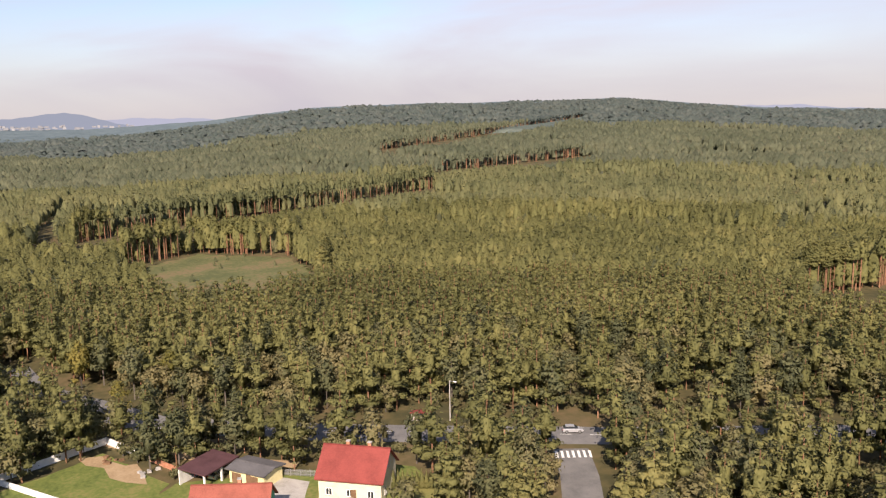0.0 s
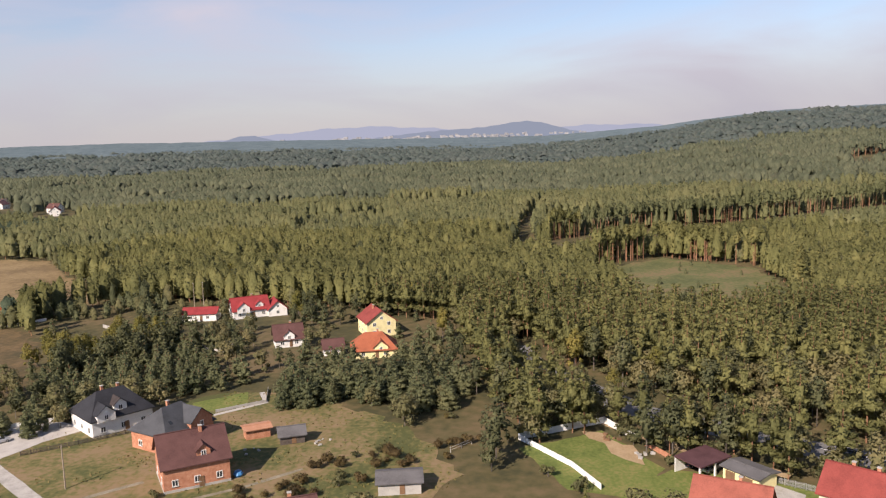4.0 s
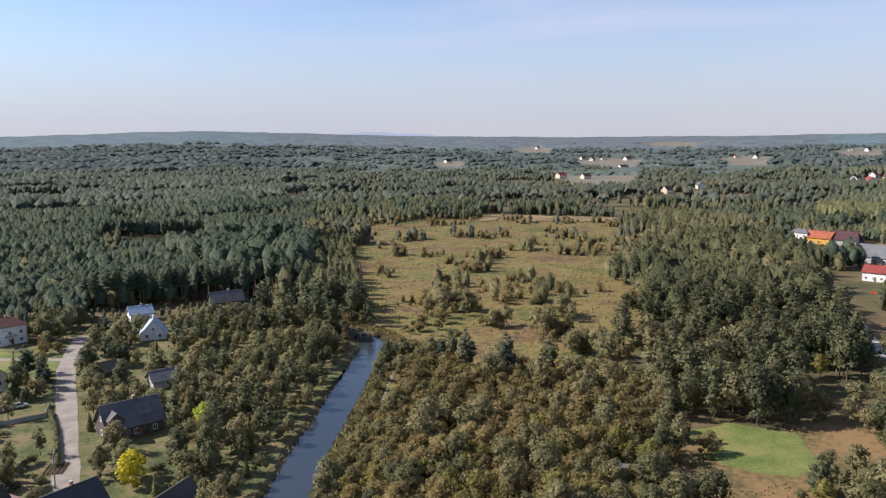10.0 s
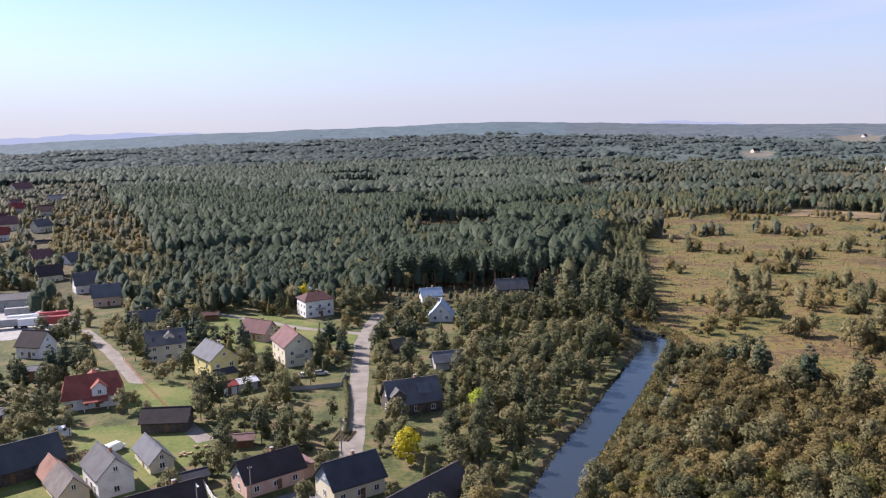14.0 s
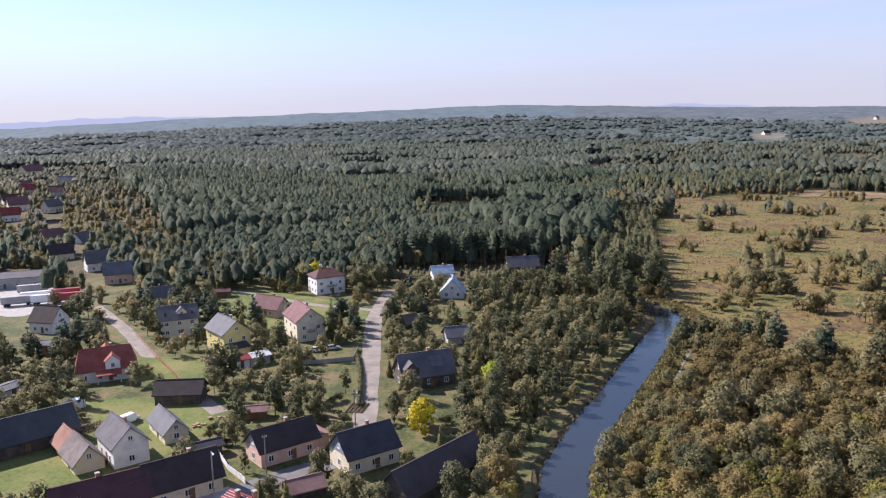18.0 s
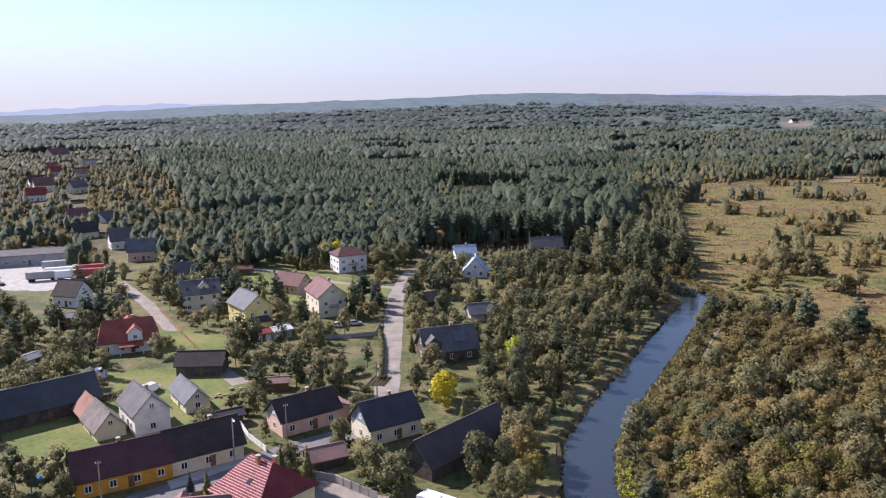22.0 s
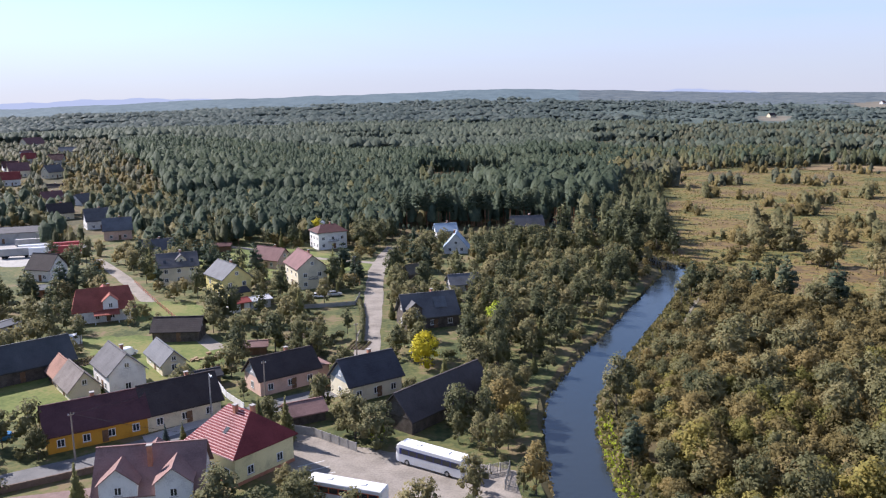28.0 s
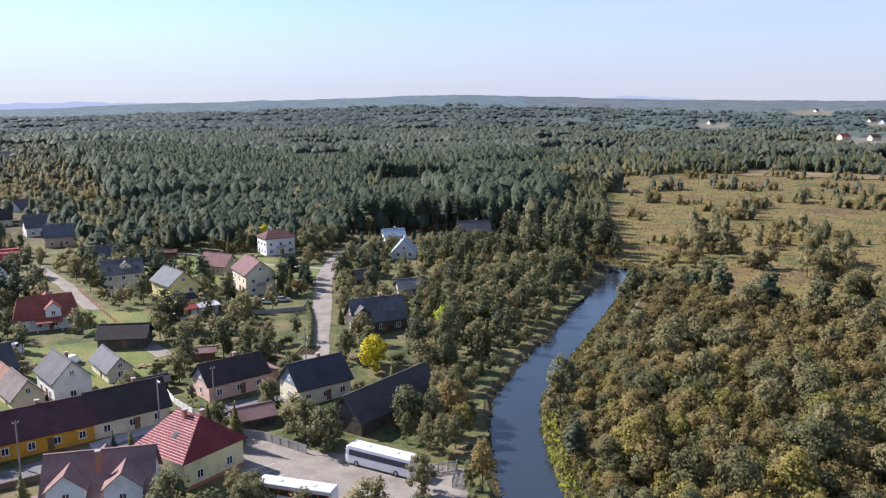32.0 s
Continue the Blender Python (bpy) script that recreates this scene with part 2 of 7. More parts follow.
GROUND = mat("rough_grass_ground", [(0.050, 0.048, 0.020), (0.085, 0.072, 0.030), (0.125, 0.092, 0.046)], 0.95, 0.035, 0.35, 0.5, distance=0.3, span=0.3)
MEADOW = mat("dry_meadow_grass", [(0.076, 0.080, 0.022), (0.130, 0.114, 0.030), (0.178, 0.138, 0.040), (0.158, 0.104, 0.040), (0.102, 0.070, 0.032)], 0.95, 0.03, 0.35, 0.8, distance=0.5, span=0.22)
FIELD = mat("fallow_field", [(0.140, 0.098, 0.048), (0.200, 0.142, 0.070), (0.245, 0.182, 0.094)], 0.95, 0.03, 0.4, 0.5, distance=0.25, span=0.28)
GARDEN = mat("garden_ground", [(0.050, 0.064, 0.020), (0.088, 0.098, 0.032), (0.120, 0.115, 0.040), (0.165, 0.125, 0.065)], 0.95, 0.11, 0.9, 0.4, distance=0.15, span=0.26)
LAWN = mat("mown_lawn", [(0.080, 0.108, 0.024), (0.122, 0.150, 0.036), (0.185, 0.172, 0.058)], 0.95, 0.08, 1.2, 0.4, distance=0.08, span=0.3)
# paler and greyer than FIELD, for fields beyond 1000 m
FIELD_FAR = mat("pale_far_field", [(0.115, 0.105, 0.080), (0.155, 0.138, 0.102), (0.195, 0.170, 0.122)], 0.95, 0.02, 0.3, 0.3)
DIRT = mat("worn_track", [(0.13, 0.115, 0.075), (0.20, 0.175, 0.125), (0.27, 0.24, 0.18)], 0.95, 0.3, 2, 0.3)
ASPHALT = mat("asphalt", [(0.10, 0.10, 0.10), (0.15, 0.148, 0.145), (0.19, 0.185, 0.18)], 0.9, 0.25, 8, 0.2)
GRAVEL = mat("pale_gravel", [(0.170, 0.150, 0.125), (0.250, 0.222, 0.188), (0.315, 0.280, 0.240)], 0.95, 0.22, 3, 0.3)
CONCRETE = mat("concrete", [(0.25, 0.24, 0.22), (0.36, 0.345, 0.32), (0.44, 0.42, 0.39)], 0.9, 0.4, 6, 0.2)
PAVING = mat("pale_paving", [(0.34, 0.32, 0.30), (0.45, 0.43, 0.40)], 0.9, 0.5, 4, 0.2)
SAND = mat("bare_sand", [(0.26, 0.18, 0.10), (0.38, 0.28, 0.17)], 0.95, 0.2, 2, 0.3)
WHITE = mat("white_paint", [(0.68, 0.68, 0.66), (0.80, 0.80, 0.78)], 0.6, 1, 8, 0.05)
DARKWOOD = mat("weathered_boards", [(0.05, 0.04, 0.034), (0.095, 0.078, 0.066), (0.14, 0.12, 0.10)], 0.9, 0.8, 9, 0.3)
WOOD = mat("brown_timber", [(0.13, 0.075, 0.04), (0.22, 0.13, 0.075)], 0.85, 0.8, 8, 0.2)
BRICK = mat("orange_brick", [(0.30, 0.13, 0.075), (0.42, 0.19, 0.115), (0.48, 0.25, 0.16)], 0.9, 1.2, 9, 0.3)
RUBBER = mat("black_rubber", [(0.02, 0.02, 0.02), (0.035, 0.035, 0.035)], 0.8, 2, 9, 0.1)
STEEL = mat("galvanised_steel", [(0.35, 0.36, 0.37), (0.5, 0.5, 0.5)], 0.45, 1, 8, 0.05, metal=0.7)


def glass_mat(name, c, rough):
    m = bpy.data.materials.new(name)
    m.use_nodes = True
    b = m.node_tree.nodes["Principled BSDF"]
    b.inputs["Base Color"].default_value = (*c, 1)
    b.inputs["Roughness"].default_value = rough
    b.inputs["Specular IOR Level"].default_value = 0.6
    return m


PANE = glass_mat("window_pane", (0.03, 0.035, 0.04), 0.08)

WATER = glass_mat("river_water", (0.025, 0.034, 0.042), 0.1)
WATER.node_tree.nodes["Principled BSDF"].inputs["Specular IOR Level"].default_value = 0.5
wnt = WATER.node_tree
wno = wnt.nodes.new("ShaderNodeTexNoise")
wno.inputs["Scale"].default_value = 0.9
wno.inputs["Detail"].default_value = 4
wbp = wnt.nodes.new("ShaderNodeBump")
wbp.inputs["Strength"].default_value = 0.25
wbp.inputs["Distance"].default_value = 0.15
wge = wnt.nodes.new("ShaderNodeNewGeometry")
wnt.links.new(wge.outputs["Position"], wno.inputs["Vector"])
wnt.links.new(wno.outputs["Fac"], wbp.inputs["Height"])
wnt.links.new(wbp.outputs["Normal"], wnt.nodes["Principled BSDF"].inputs["Normal"])

# ---------------------------------------------------------------- mesh helpers
rng = np.random.default_rng(7)


def mesh_from(name, verts, faces, material):
    me = bpy.data.meshes.new(name)
    me.from_pydata([tuple(v) for v in verts], [], [tuple(f) for f in faces])
    me.materials.append(material)
    return me


def quads_mesh(name, shape, material, smooth_on=False):
    """A mesh from (verts, quads) or (verts, triangles, soft normals), built in one stroke."""
    verts, quads = np.asarray(shape[0], dtype=np.float32), np.asarray(shape[1], dtype=np.int32)
    me = bpy.data.meshes.new(name)
    me.vertices.add(len(verts))
    me.vertices.foreach_set("co", verts.ravel())
    me.loops.add(quads.size)
    me.loops.foreach_set("vertex_index", quads.ravel())
    me.polygons.add(len(quads))
    me.polygons.foreach_set("loop_start", np.arange(0, quads.size, quads.shape[1], dtype=np.int32))
    me.polygons.foreach_set("use_smooth", np.full(len(quads), smooth_on, dtype=bool))
    me.materials.append(material)
    me.update(calc_edges=True)
    if len(shape) > 2:
        me.normals_split_custom_set_from_vertices(np.asarray(shape[2], dtype=np.float32))
    return me


def triangles(faces):
    faces = np.asarray(faces, int)
    return faces if faces.shape[1] == 3 else np.concatenate([faces[:, [0, 1, 2]], faces[:, [0, 2, 3]]])


def merge(shapes):
    """Several shapes as one; those with soft normals become triangles."""
    soft = all(len(sh) > 2 for sh in shapes)
    v, q, k = [], [], 0
    for sh in shapes:
        v.append(np.asarray(sh[0], float).reshape(-1, 3))
        q.append((triangles(sh[1]) if soft else np.asarray(sh[1], int).reshape(-1, 4)) + k)
        k += len(v[-1])
    if soft:
        return np.concatenate(v), np.concatenate(q), np.concatenate([sh[2] for sh in shapes])
    return np.concatenate(v), np.concatenate(q)


def loose(verts):
    verts = np.asarray(verts, float).reshape(-1, 3)
    return verts, np.arange(len(verts)).reshape(-1, 4)


def boxes(name, rows, material):
    """One mesh of axis-aligned boxes, each (x0, y0, z0, x1, y1, z1)."""
    v, f = [], []
    for x0, y0, z0, x1, y1, z1 in rows:
        k = len(v)
        v += [(x0, y0, z0), (x1, y0, z0), (x1, y1, z0), (x0, y1, z0), (x0, y0, z1), (x1, y0, z1), (x1, y1, z1), (x0, y1, z1)]
        f += [(k, k + 3, k + 2, k + 1), (k + 4, k + 5, k + 6, k + 7), (k, k + 1, k + 5, k + 4), (k + 1, k + 2, k + 6, k + 5), (k + 2, k + 3, k + 7, k + 6), (k + 3, k, k + 4, k + 7)]
    return mesh_from(name, v, f, material)


CACHE = {}


def cached(key, make):
    if key not in CACHE:
        CACHE[key] = make()
    return CACHE[key]


def put(name, me, parent=None, at=None, label=""):
    ob = new(name, me)
    if parent is not None:
        ob.parent = parent
    if at is not None:
        ob.matrix_basis = at
    if label:
        ob["label"] = label
    return ob


def base(name, x, y, rot, label, category, group="", z=0.0):
    ob = new(name)
    ob.matrix_basis = pose(x, y, z, 0, 0, rot)
    return tagged(ob, label, category, group)


def inside(xy, poly):
    x, y = xy[:, 0], xy[:, 1]
    c = np.zeros(len(xy), bool)
    n = len(poly)
    for i in range(n):
        (x1, y1), (x2, y2) = poly[i], poly[(i + 1) % n]
        cross = ((y1 > y) != (y2 > y)) & (x < (x2 - x1) * (y - y1) / ((y2 - y1) or 1e-9) + x1)
        c ^= cross
    return c


def line_distance(xy, line):
    d = np.full(len(xy), 1e9)
    for a, b in zip(line, line[1:]):
        a, b = np.array(a, float), np.array(b, float)
        ab = b - a
        t = np.clip(((xy - a) @ ab) / (ab @ ab), 0, 1)
        d = np.minimum(d, np.linalg.norm(xy - a - t[:, None] * ab, axis=1))
    return d


def smooth(a, b, v):
    t = np.clip((np.asarray(v, float) - a) / (np.asarray(b, float) - a), 0, 1)
    return t * t * (3 - 2 * t)


# ---------------------------------------------------------------- the lie of the land
RIVER = [(12, -160), (14, -40), (13, 60), (13.5, 100), (13.5, 118), (14, 134), (16.5, 150), (24.5, 170), (39.5, 203), (54.5, 237), (64, 258), (66, 270), (62, 284), (57, 298), (49, 314), (41, 334), (38, 360), (44, 400), (60, 460), (100, 560)]
RIVER_HALF = 3.7


# the skyline of the woods: bearing and rise, both in degrees
SKYLINE_AZ = (-75, -55, -45, -40, -36, -30, -22, -15, -12, -8, -4, 0, 12, 20, 30, 45, 60, 72, 80, 87, 97, 108, 119, 140)
SKYLINE_EL = (0.0, 0.1, 0.45, 0.85, 1.25, 1.18, 1.15, 1.02, 0.78, 0.35, 0.10, -0.12, 0.0, 0.12, 0.22, 0.15, 0.15, 0.35, 0.62, 0.85, 0.6, 0.38, -0.05, 0.0)


def terrain(x, y):
    x, y = np.asarray(x, float), np.asarray(y, float)
    r = np.hypot(x, y)
    az = np.degrees(np.arctan2(y, x))
    el = np.interp(az, SKYLINE_AZ, SKYLINE_EL)
    east = smooth(2, -14, az)
    far = 4600 - 1500 * east
    high = 54 + far * np.tan(np.radians(el))
    z = high * smooth(850 - 500 * east, far, r)
    d = (az - 112 + 180) % 360 - 180
    return z + 14 * np.exp(-(d / 11) ** 2) * smooth(380, 700, r) * (1 - smooth(1000, 1600, r))


def ground_z(x, y):
    xy = np.stack([np.ravel(x), np.ravel(y)], 1).astype(float)
    d = line_distance(xy, RIVER)
    bed = -1.9 * (1 - smooth(RIVER_HALF - 0.6, RIVER_HALF + 2.2, d))
    return terrain(xy[:, 0], xy[:, 1]) + bed


def axis(lo, hi, step, far, growth):
    a = list(np.arange(lo, hi + 0.1, step))
    s, v, w = step, hi, []
    while v < far:
        s *= growth
        v += s
        w.append(v)
    u, v, s = [], lo, step
    while v > -far:
        s *= growth
        v -= s
        u.append(v)
    return np.array(u[::-1] + a + w)


gx = axis(-20, 110, 1.6, 4900, 1.11)
gy = axis(60, 330, 1.9, 4900, 1.11)
GX, GY = np.meshgrid(gx, gy)
GZ = ground_z(GX, GY)
nx, ny = len(gx), len(gy)
idx = np.arange(nx * ny).reshape(ny, nx)
faces = np.stack([idx[:-1, :-1], idx[:-1, 1:], idx[1:, 1:], idx[1:, :-1]], -1).reshape(-1, 4)
ground = new("ground", mesh_from("ground", np.stack([GX.ravel(), GY.ravel(), GZ], 1).tolist(), faces.tolist(), GROUND))
tagged(ground, "rough autumn grass and earth, olive and tan", "ground", kind="structure")


def strip(name, line, width, z, material, label, category, kind="structure", wobble=0.0):
    """A band of ground along a line of points."""
    pts = [Vector((*p, 0)) for p in line]
    fine = []
    for a, b in zip(pts, pts[1:]):
        n = max(1, int((b - a).length / 4))
        fine += [a.lerp(b, i / n) for i in range(n)]
    fine.append(pts[-1])
    v, f = [], []
    for i, p in enumerate(fine):
        d = (fine[min(i + 1, len(fine) - 1)] - fine[max(i - 1, 0)]).normalized()
        s = Vector((-d.y, d.x, 0))
        w = width / 2 + wobble * noise.noise((p.x / 9, p.y / 9, 1.3)) * 1.6
        w2 = width / 2 + wobble * noise.noise((p.x / 9, p.y / 9, 7.9)) * 1.6
        zz = float(terrain(p.x, p.y)) + z
        v += [p + s * w + Vector((0, 0, zz)), p - s * w2 + Vector((0, 0, zz)), p - s * w2 + Vector((0, 0, zz - 0.25)), p + s * w + Vector((0, 0, zz - 0.25))]
    for i in range(len(fine) - 1):
        a, b = 4 * i, 4 * i + 4
        f += [(a, a + 1, b + 1, b), (a + 1, a + 2, b + 2, b + 1), (a + 3, a, b, b + 3)]
    return tagged(new(name, mesh_from(name, v, [q[::-1] for q in f], material)), label, category, kind=kind)


def patch(name, poly, z, material, label, category, ragged=0.0):
    """A flat piece of ground with an uneven rim."""
    rim = []
    for a, b in zip(poly, poly[1:] + poly[:1]):
        a, b = Vector((*a, 0)), Vector((*b, 0))
        n = max(1, int((b - a).length / 3)) if ragged else 1
        for i in range(n):
            p = a.lerp(b, i / n)
            rim.append(p + Vector((random.uniform(-ragged, ragged), random.uniform(-ragged, ragged), 0)))
    bm = bmesh.new()
    top = bm.faces.new([bm.verts.new((p.x, p.y, z)) for p in rim])
    if top.normal.z < 0 or True:
        bm.normal_update()
        if top.normal.z < 0:
            top.normal_flip()
    bmesh.ops.triangulate(bm, faces=bm.faces[:])
    me = bpy.data.meshes.new(name)
    bm.to_mesh(me)
    bm.free()
    me.materials.append(material)
    return tagged(new(name, me), label, category, kind="structure")


strip("water", RIVER, RIVER_HALF * 2 + 2.4, -0.75, WATER, "narrow dark river with rippled water", "river")

MEADOW_POLY = [(70, 262), (68, 248), (64, 236), (76, 242), (84, 214), (104, 196), (122, 192), (136, 208), (160, 236), (195, 290), (255, 380), (330, 470), (372, 560), (300, 640), (220, 670), (150, 640), (118, 500), (92, 400), (80, 330), (72, 300)]
patch("thicket_ground", [(24, 100), (26, 125), (30, 158), (48, 198), (62, 222), (76, 238), (84, 214), (104, 196), (120, 188), (122, 170), (96, 142), (82, 120), (68, 94)], 0.022, MEADOW, "dry grass between willow shrubs", "grass", 2.5)
patch("meadow", MEADOW_POLY, 0.03, MEADOW, "dry autumn meadow grass, ochre and yellow green", "meadow", 2.5)
FIELD_POLY = [(296, 232), (322, 196), (350, 205), (380, 240), (450, 300), (470, 372), (420, 392), (372, 330), (335, 288)]
patch("field", FIELD_POLY, 0.03, FIELD, "bare tan fallow field", "field", 2)
FIELD2_POLY = [(176, 136), (192, 150), (215, 152), (262, 178), (286, 205), (268, 230), (246, 226), (216, 190), (196, 172)]
# brown pasture whose base colour also takes in the tree shadows
patch("field", FIELD2_POLY, 0.034, mat("shadowed_rough_pasture", [(0.062, 0.052, 0.024), (0.100, 0.072, 0.034), (0.140, 0.095, 0.046)], 0.95, 0.05, 0.5, 0.5, distance=0.25, span=0.28), "brownish rough pasture, its colour darkened for tree shadows", "field", 2)
LAWN_POLY = [(112, 150), (126, 151), (136, 139), (128, 124), (117, 119), (107, 130)]
patch("lawn", LAWN_POLY, 0.04, LAWN, "mown green lawn among shrubs", "lawn", 0.8)
ROUGH_B = [(60, 92), (84, 120), (100, 142), (172, 146), (132, 88), (112, 62), (90, 40), (60, 40)]
patch("grass_plot", ROUGH_B, 0.028, mat("orange_rough_grass", [(0.072, 0.066, 0.024), (0.118, 0.090, 0.034), (0.168, 0.112, 0.046), (0.205, 0.130, 0.056)], 0.95, 0.05, 0.6, 0.5, distance=0.15, span=0.26), "rough orange-brown autumn grass beside the lane", "grass", 1.5)
OPENB_POLY = [(120, 84), (137, 104), (166, 140), (172, 128), (196, 110), (214, 92), (212, 70), (190, 40), (165, 24), (150, 30), (135, 62)]
patch("grass_plot", OPENB_POLY, 0.036, mat("worn_grass", [(0.070, 0.078, 0.026), (0.115, 0.108, 0.038), (0.165, 0.130, 0.058), (0.205, 0.145, 0.080)], 0.95, 0.06, 0.8, 0.4, distance=0.1, span=0.26), "worn grass around the new brick houses", "grass", 1.5)
YARDC_POLY = [(179, 14), (190, -4), (170, -15), (156, -8), (160, 4)]
patch("lawn", YARDC_POLY, 0.05, LAWN, "green lawn with bare sandy patches inside a white wall", "lawn", 0.4)
OPENC_POLY = [(158, -4), (170, -16), (166, -36), (158, -58), (140, -56), (138, -20)]
patch("lawn", OPENC_POLY, 0.044, LAWN, "green garden lawn around the red-roofed house", "lawn", 0.8)
CLEAR_POLY = [(412, -26), (437, -52), (402, -90), (352, -90), (290, -74), (288, -52), (298, -28), (340, -18)]
patch("clearing", CLEAR_POLY, 0.32, mat("clearing_grass", [(0.075, 0.088, 0.032), (0.115, 0.118, 0.046), (0.17, 0.125, 0.065)], 0.95, 0.05, 0.6, 0.4, distance=0.2, span=0.3), "grassy forest clearing with a dry orange rim", "clearing", 2)
FAR_FIELDS = [[(1227, 1480), (1135, 1236), (951, 1080), (976, 1188)], [(689, 1287), (849, 1268), (640, 960), (567, 1020)], [(15, 545), (55, 566), (92, 550), (94, 515), (72, 492), (30, 512)], [(250, 640), (300, 690), (400, 600), (368, 570)], [(600, 760), (680, 800), (690, 740)], [(1150, 780), (1250, 830), (1200, 730)]]
STRIP_FIELD = [(-105, 300), (-96, 318), (-66, 308), (-36, 281), (-36, 266), (-48, 268), (-64, 290), (-78, 292)]
GARDENS = [STRIP_FIELD, [(-96, 190), (-78, 192), (-62, 181), (-55, 170), (-62, 165), (-86, 172)], [(-100, 150), (-72, 190), (-58, 178), (-66, 150), (-50, 145), (-62, 136), (-90, 138)], [(-115, 290), (-62, 250), (-38, 272), (-66, 300)], [(-92, 205), (-68, 200), (-80, 225), (-100, 226)]]


def draped(name, poly, lift, material, label, category, cell=7.0):
    """A field that follows the rise of the land."""
    xs, ys = [p[0] for p in poly], [p[1] for p in poly]
    gx, gy = np.meshgrid(np.arange(min(xs), max(xs) + cell, cell), np.arange(min(ys), max(ys) + cell, cell), indexing="ij")
    n, m = gx.shape
    xy = np.stack([gx.ravel(), gy.ravel()], 1)
    ok = inside(xy, poly)
    z = terrain(xy[:, 0], xy[:, 1]) + lift
    idx = np.arange(n * m).reshape(n, m)
    f = np.stack([idx[:-1, :-1], idx[1:, :-1], idx[1:, 1:], idx[:-1, 1:]], -1).reshape(-1, 4)
    f = f[ok[f].all(axis=1)]
    used, flat = np.unique(f, return_inverse=True)
    verts = np.column_stack([xy, z])[used]
    return tagged(new(name, mesh_from(name, verts.tolist(), flat.reshape(-1, 4).tolist(), material)), label, category, kind="structure")


for q in FAR_FIELDS:
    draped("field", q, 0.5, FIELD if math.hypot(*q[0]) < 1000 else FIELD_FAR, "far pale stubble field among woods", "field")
for i, g in enumerate(GARDENS):
    patch("lawn", g, 0.04 + 0.005 * i, LAWN, "green garden grass between houses", "lawn", 1.0)

patch("garden_ground", [(-190, 425), (-215, 545), (-280, 660), (-350, 800), (-440, 990), (-620, 1080), (-640, 900), (-430, 560), (-300, 440)], 0.03, GARDEN, "rough grass between distant gardens", "grass", 2.0)
patch("garden_ground", [(6, 92), (10, 150), (24, 186), (50, 238), (52, 290), (20, 326), (-62, 326), (-120, 366), (-260, 470), (-330, 420), (-210, 220), (-140, 90)], 0.02, GARDEN, "dark green garden ground between the village houses", "ground", 0.7)
# roads
ROAD_V = [(-24, 150), (-25, 172), (-28.5, 214), (-31, 242), (-33, 266), (-33, 292), (-31, 312)]
FRONT = [(-120, 86), (-73, 114), (-64, 120), (-53, 130), (-46, 138), (-38, 145.5), (-30, 151.5), (-20, 160)]
strip("road", ROAD_V, 5.4, 0.06, GRAVEL, "pale gravel village road", "road", wobble=0.5)
strip("road", FRONT, 6.0, 0.068, ASPHALT, "grey asphalt village street", "road", wobble=0.1)
strip("road", [(-33, 279), (-57, 289), (-86, 309), (-120, 330)], 3.2, 0.056, GRAVEL, "sandy lane along a field", "road", wobble=0.4)
LANE = [(-140, 292), (-117, 261), (-96, 229), (-71, 194), (-60, 180)]
strip("road", LANE, 4.2, 0.056, GRAVEL, "pale gravel lane between gardens", "road", wobble=0.3)
ROAD_B = [(95, 35), (118, 62), (134, 84), (162, 122), (179, 142), (204, 172), (240, 215), (262, 245)]
strip("road", ROAD_B, 3.0, 0.06, CONCRETE, "narrow pale concrete lane", "road", wobble=0.15)
ROAD_C = [(100, -215), (128, -155), (154, -99), (168, -72), (182, -46), (203, -14), (240, 12), (262, 18)]
strip("road", ROAD_C, 9.0, 0.06, ASPHALT, "wide grey asphalt road with a worn surface", "road")
SIDE_C = [(152, -88), (141, -83), (118, -70), (90, -50)]
strip("road", SIDE_C, 7.0, 0.066, ASPHALT, "grey asphalt side road", "road")
YARD_POLY = [(-33, 131), (-30, 135), (-22, 127), (-12, 124), (4, 118), (4, 104), (-24, 104), (-30, 118)]
patch("yard", YARD_POLY, 0.05, GRAVEL, "pale trodden gravel parking yard", "yard", 0.5)
GAP = [(430, 17), (500, 21), (584, 24), (750, 9)]
strip("road", [(425, 16), (465, 19), (500, 21)], 7.0, 0.25, ASPHALT, "grey forest road in a dark gap", "road")

# far hills beyond the woods, their haze painted as a flat blue glow


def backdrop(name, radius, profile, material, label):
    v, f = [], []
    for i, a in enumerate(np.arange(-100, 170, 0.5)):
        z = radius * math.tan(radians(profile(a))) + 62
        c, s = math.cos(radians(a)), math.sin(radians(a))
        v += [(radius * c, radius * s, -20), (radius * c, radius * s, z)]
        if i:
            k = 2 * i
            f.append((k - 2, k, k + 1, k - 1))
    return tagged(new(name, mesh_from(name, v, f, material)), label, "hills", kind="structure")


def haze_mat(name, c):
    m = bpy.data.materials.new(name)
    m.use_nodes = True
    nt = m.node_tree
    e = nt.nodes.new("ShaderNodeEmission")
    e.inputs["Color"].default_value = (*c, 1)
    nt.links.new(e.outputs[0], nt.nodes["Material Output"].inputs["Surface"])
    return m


def g(a, c, w):
    return math.exp(-((a - c) / w) ** 2)


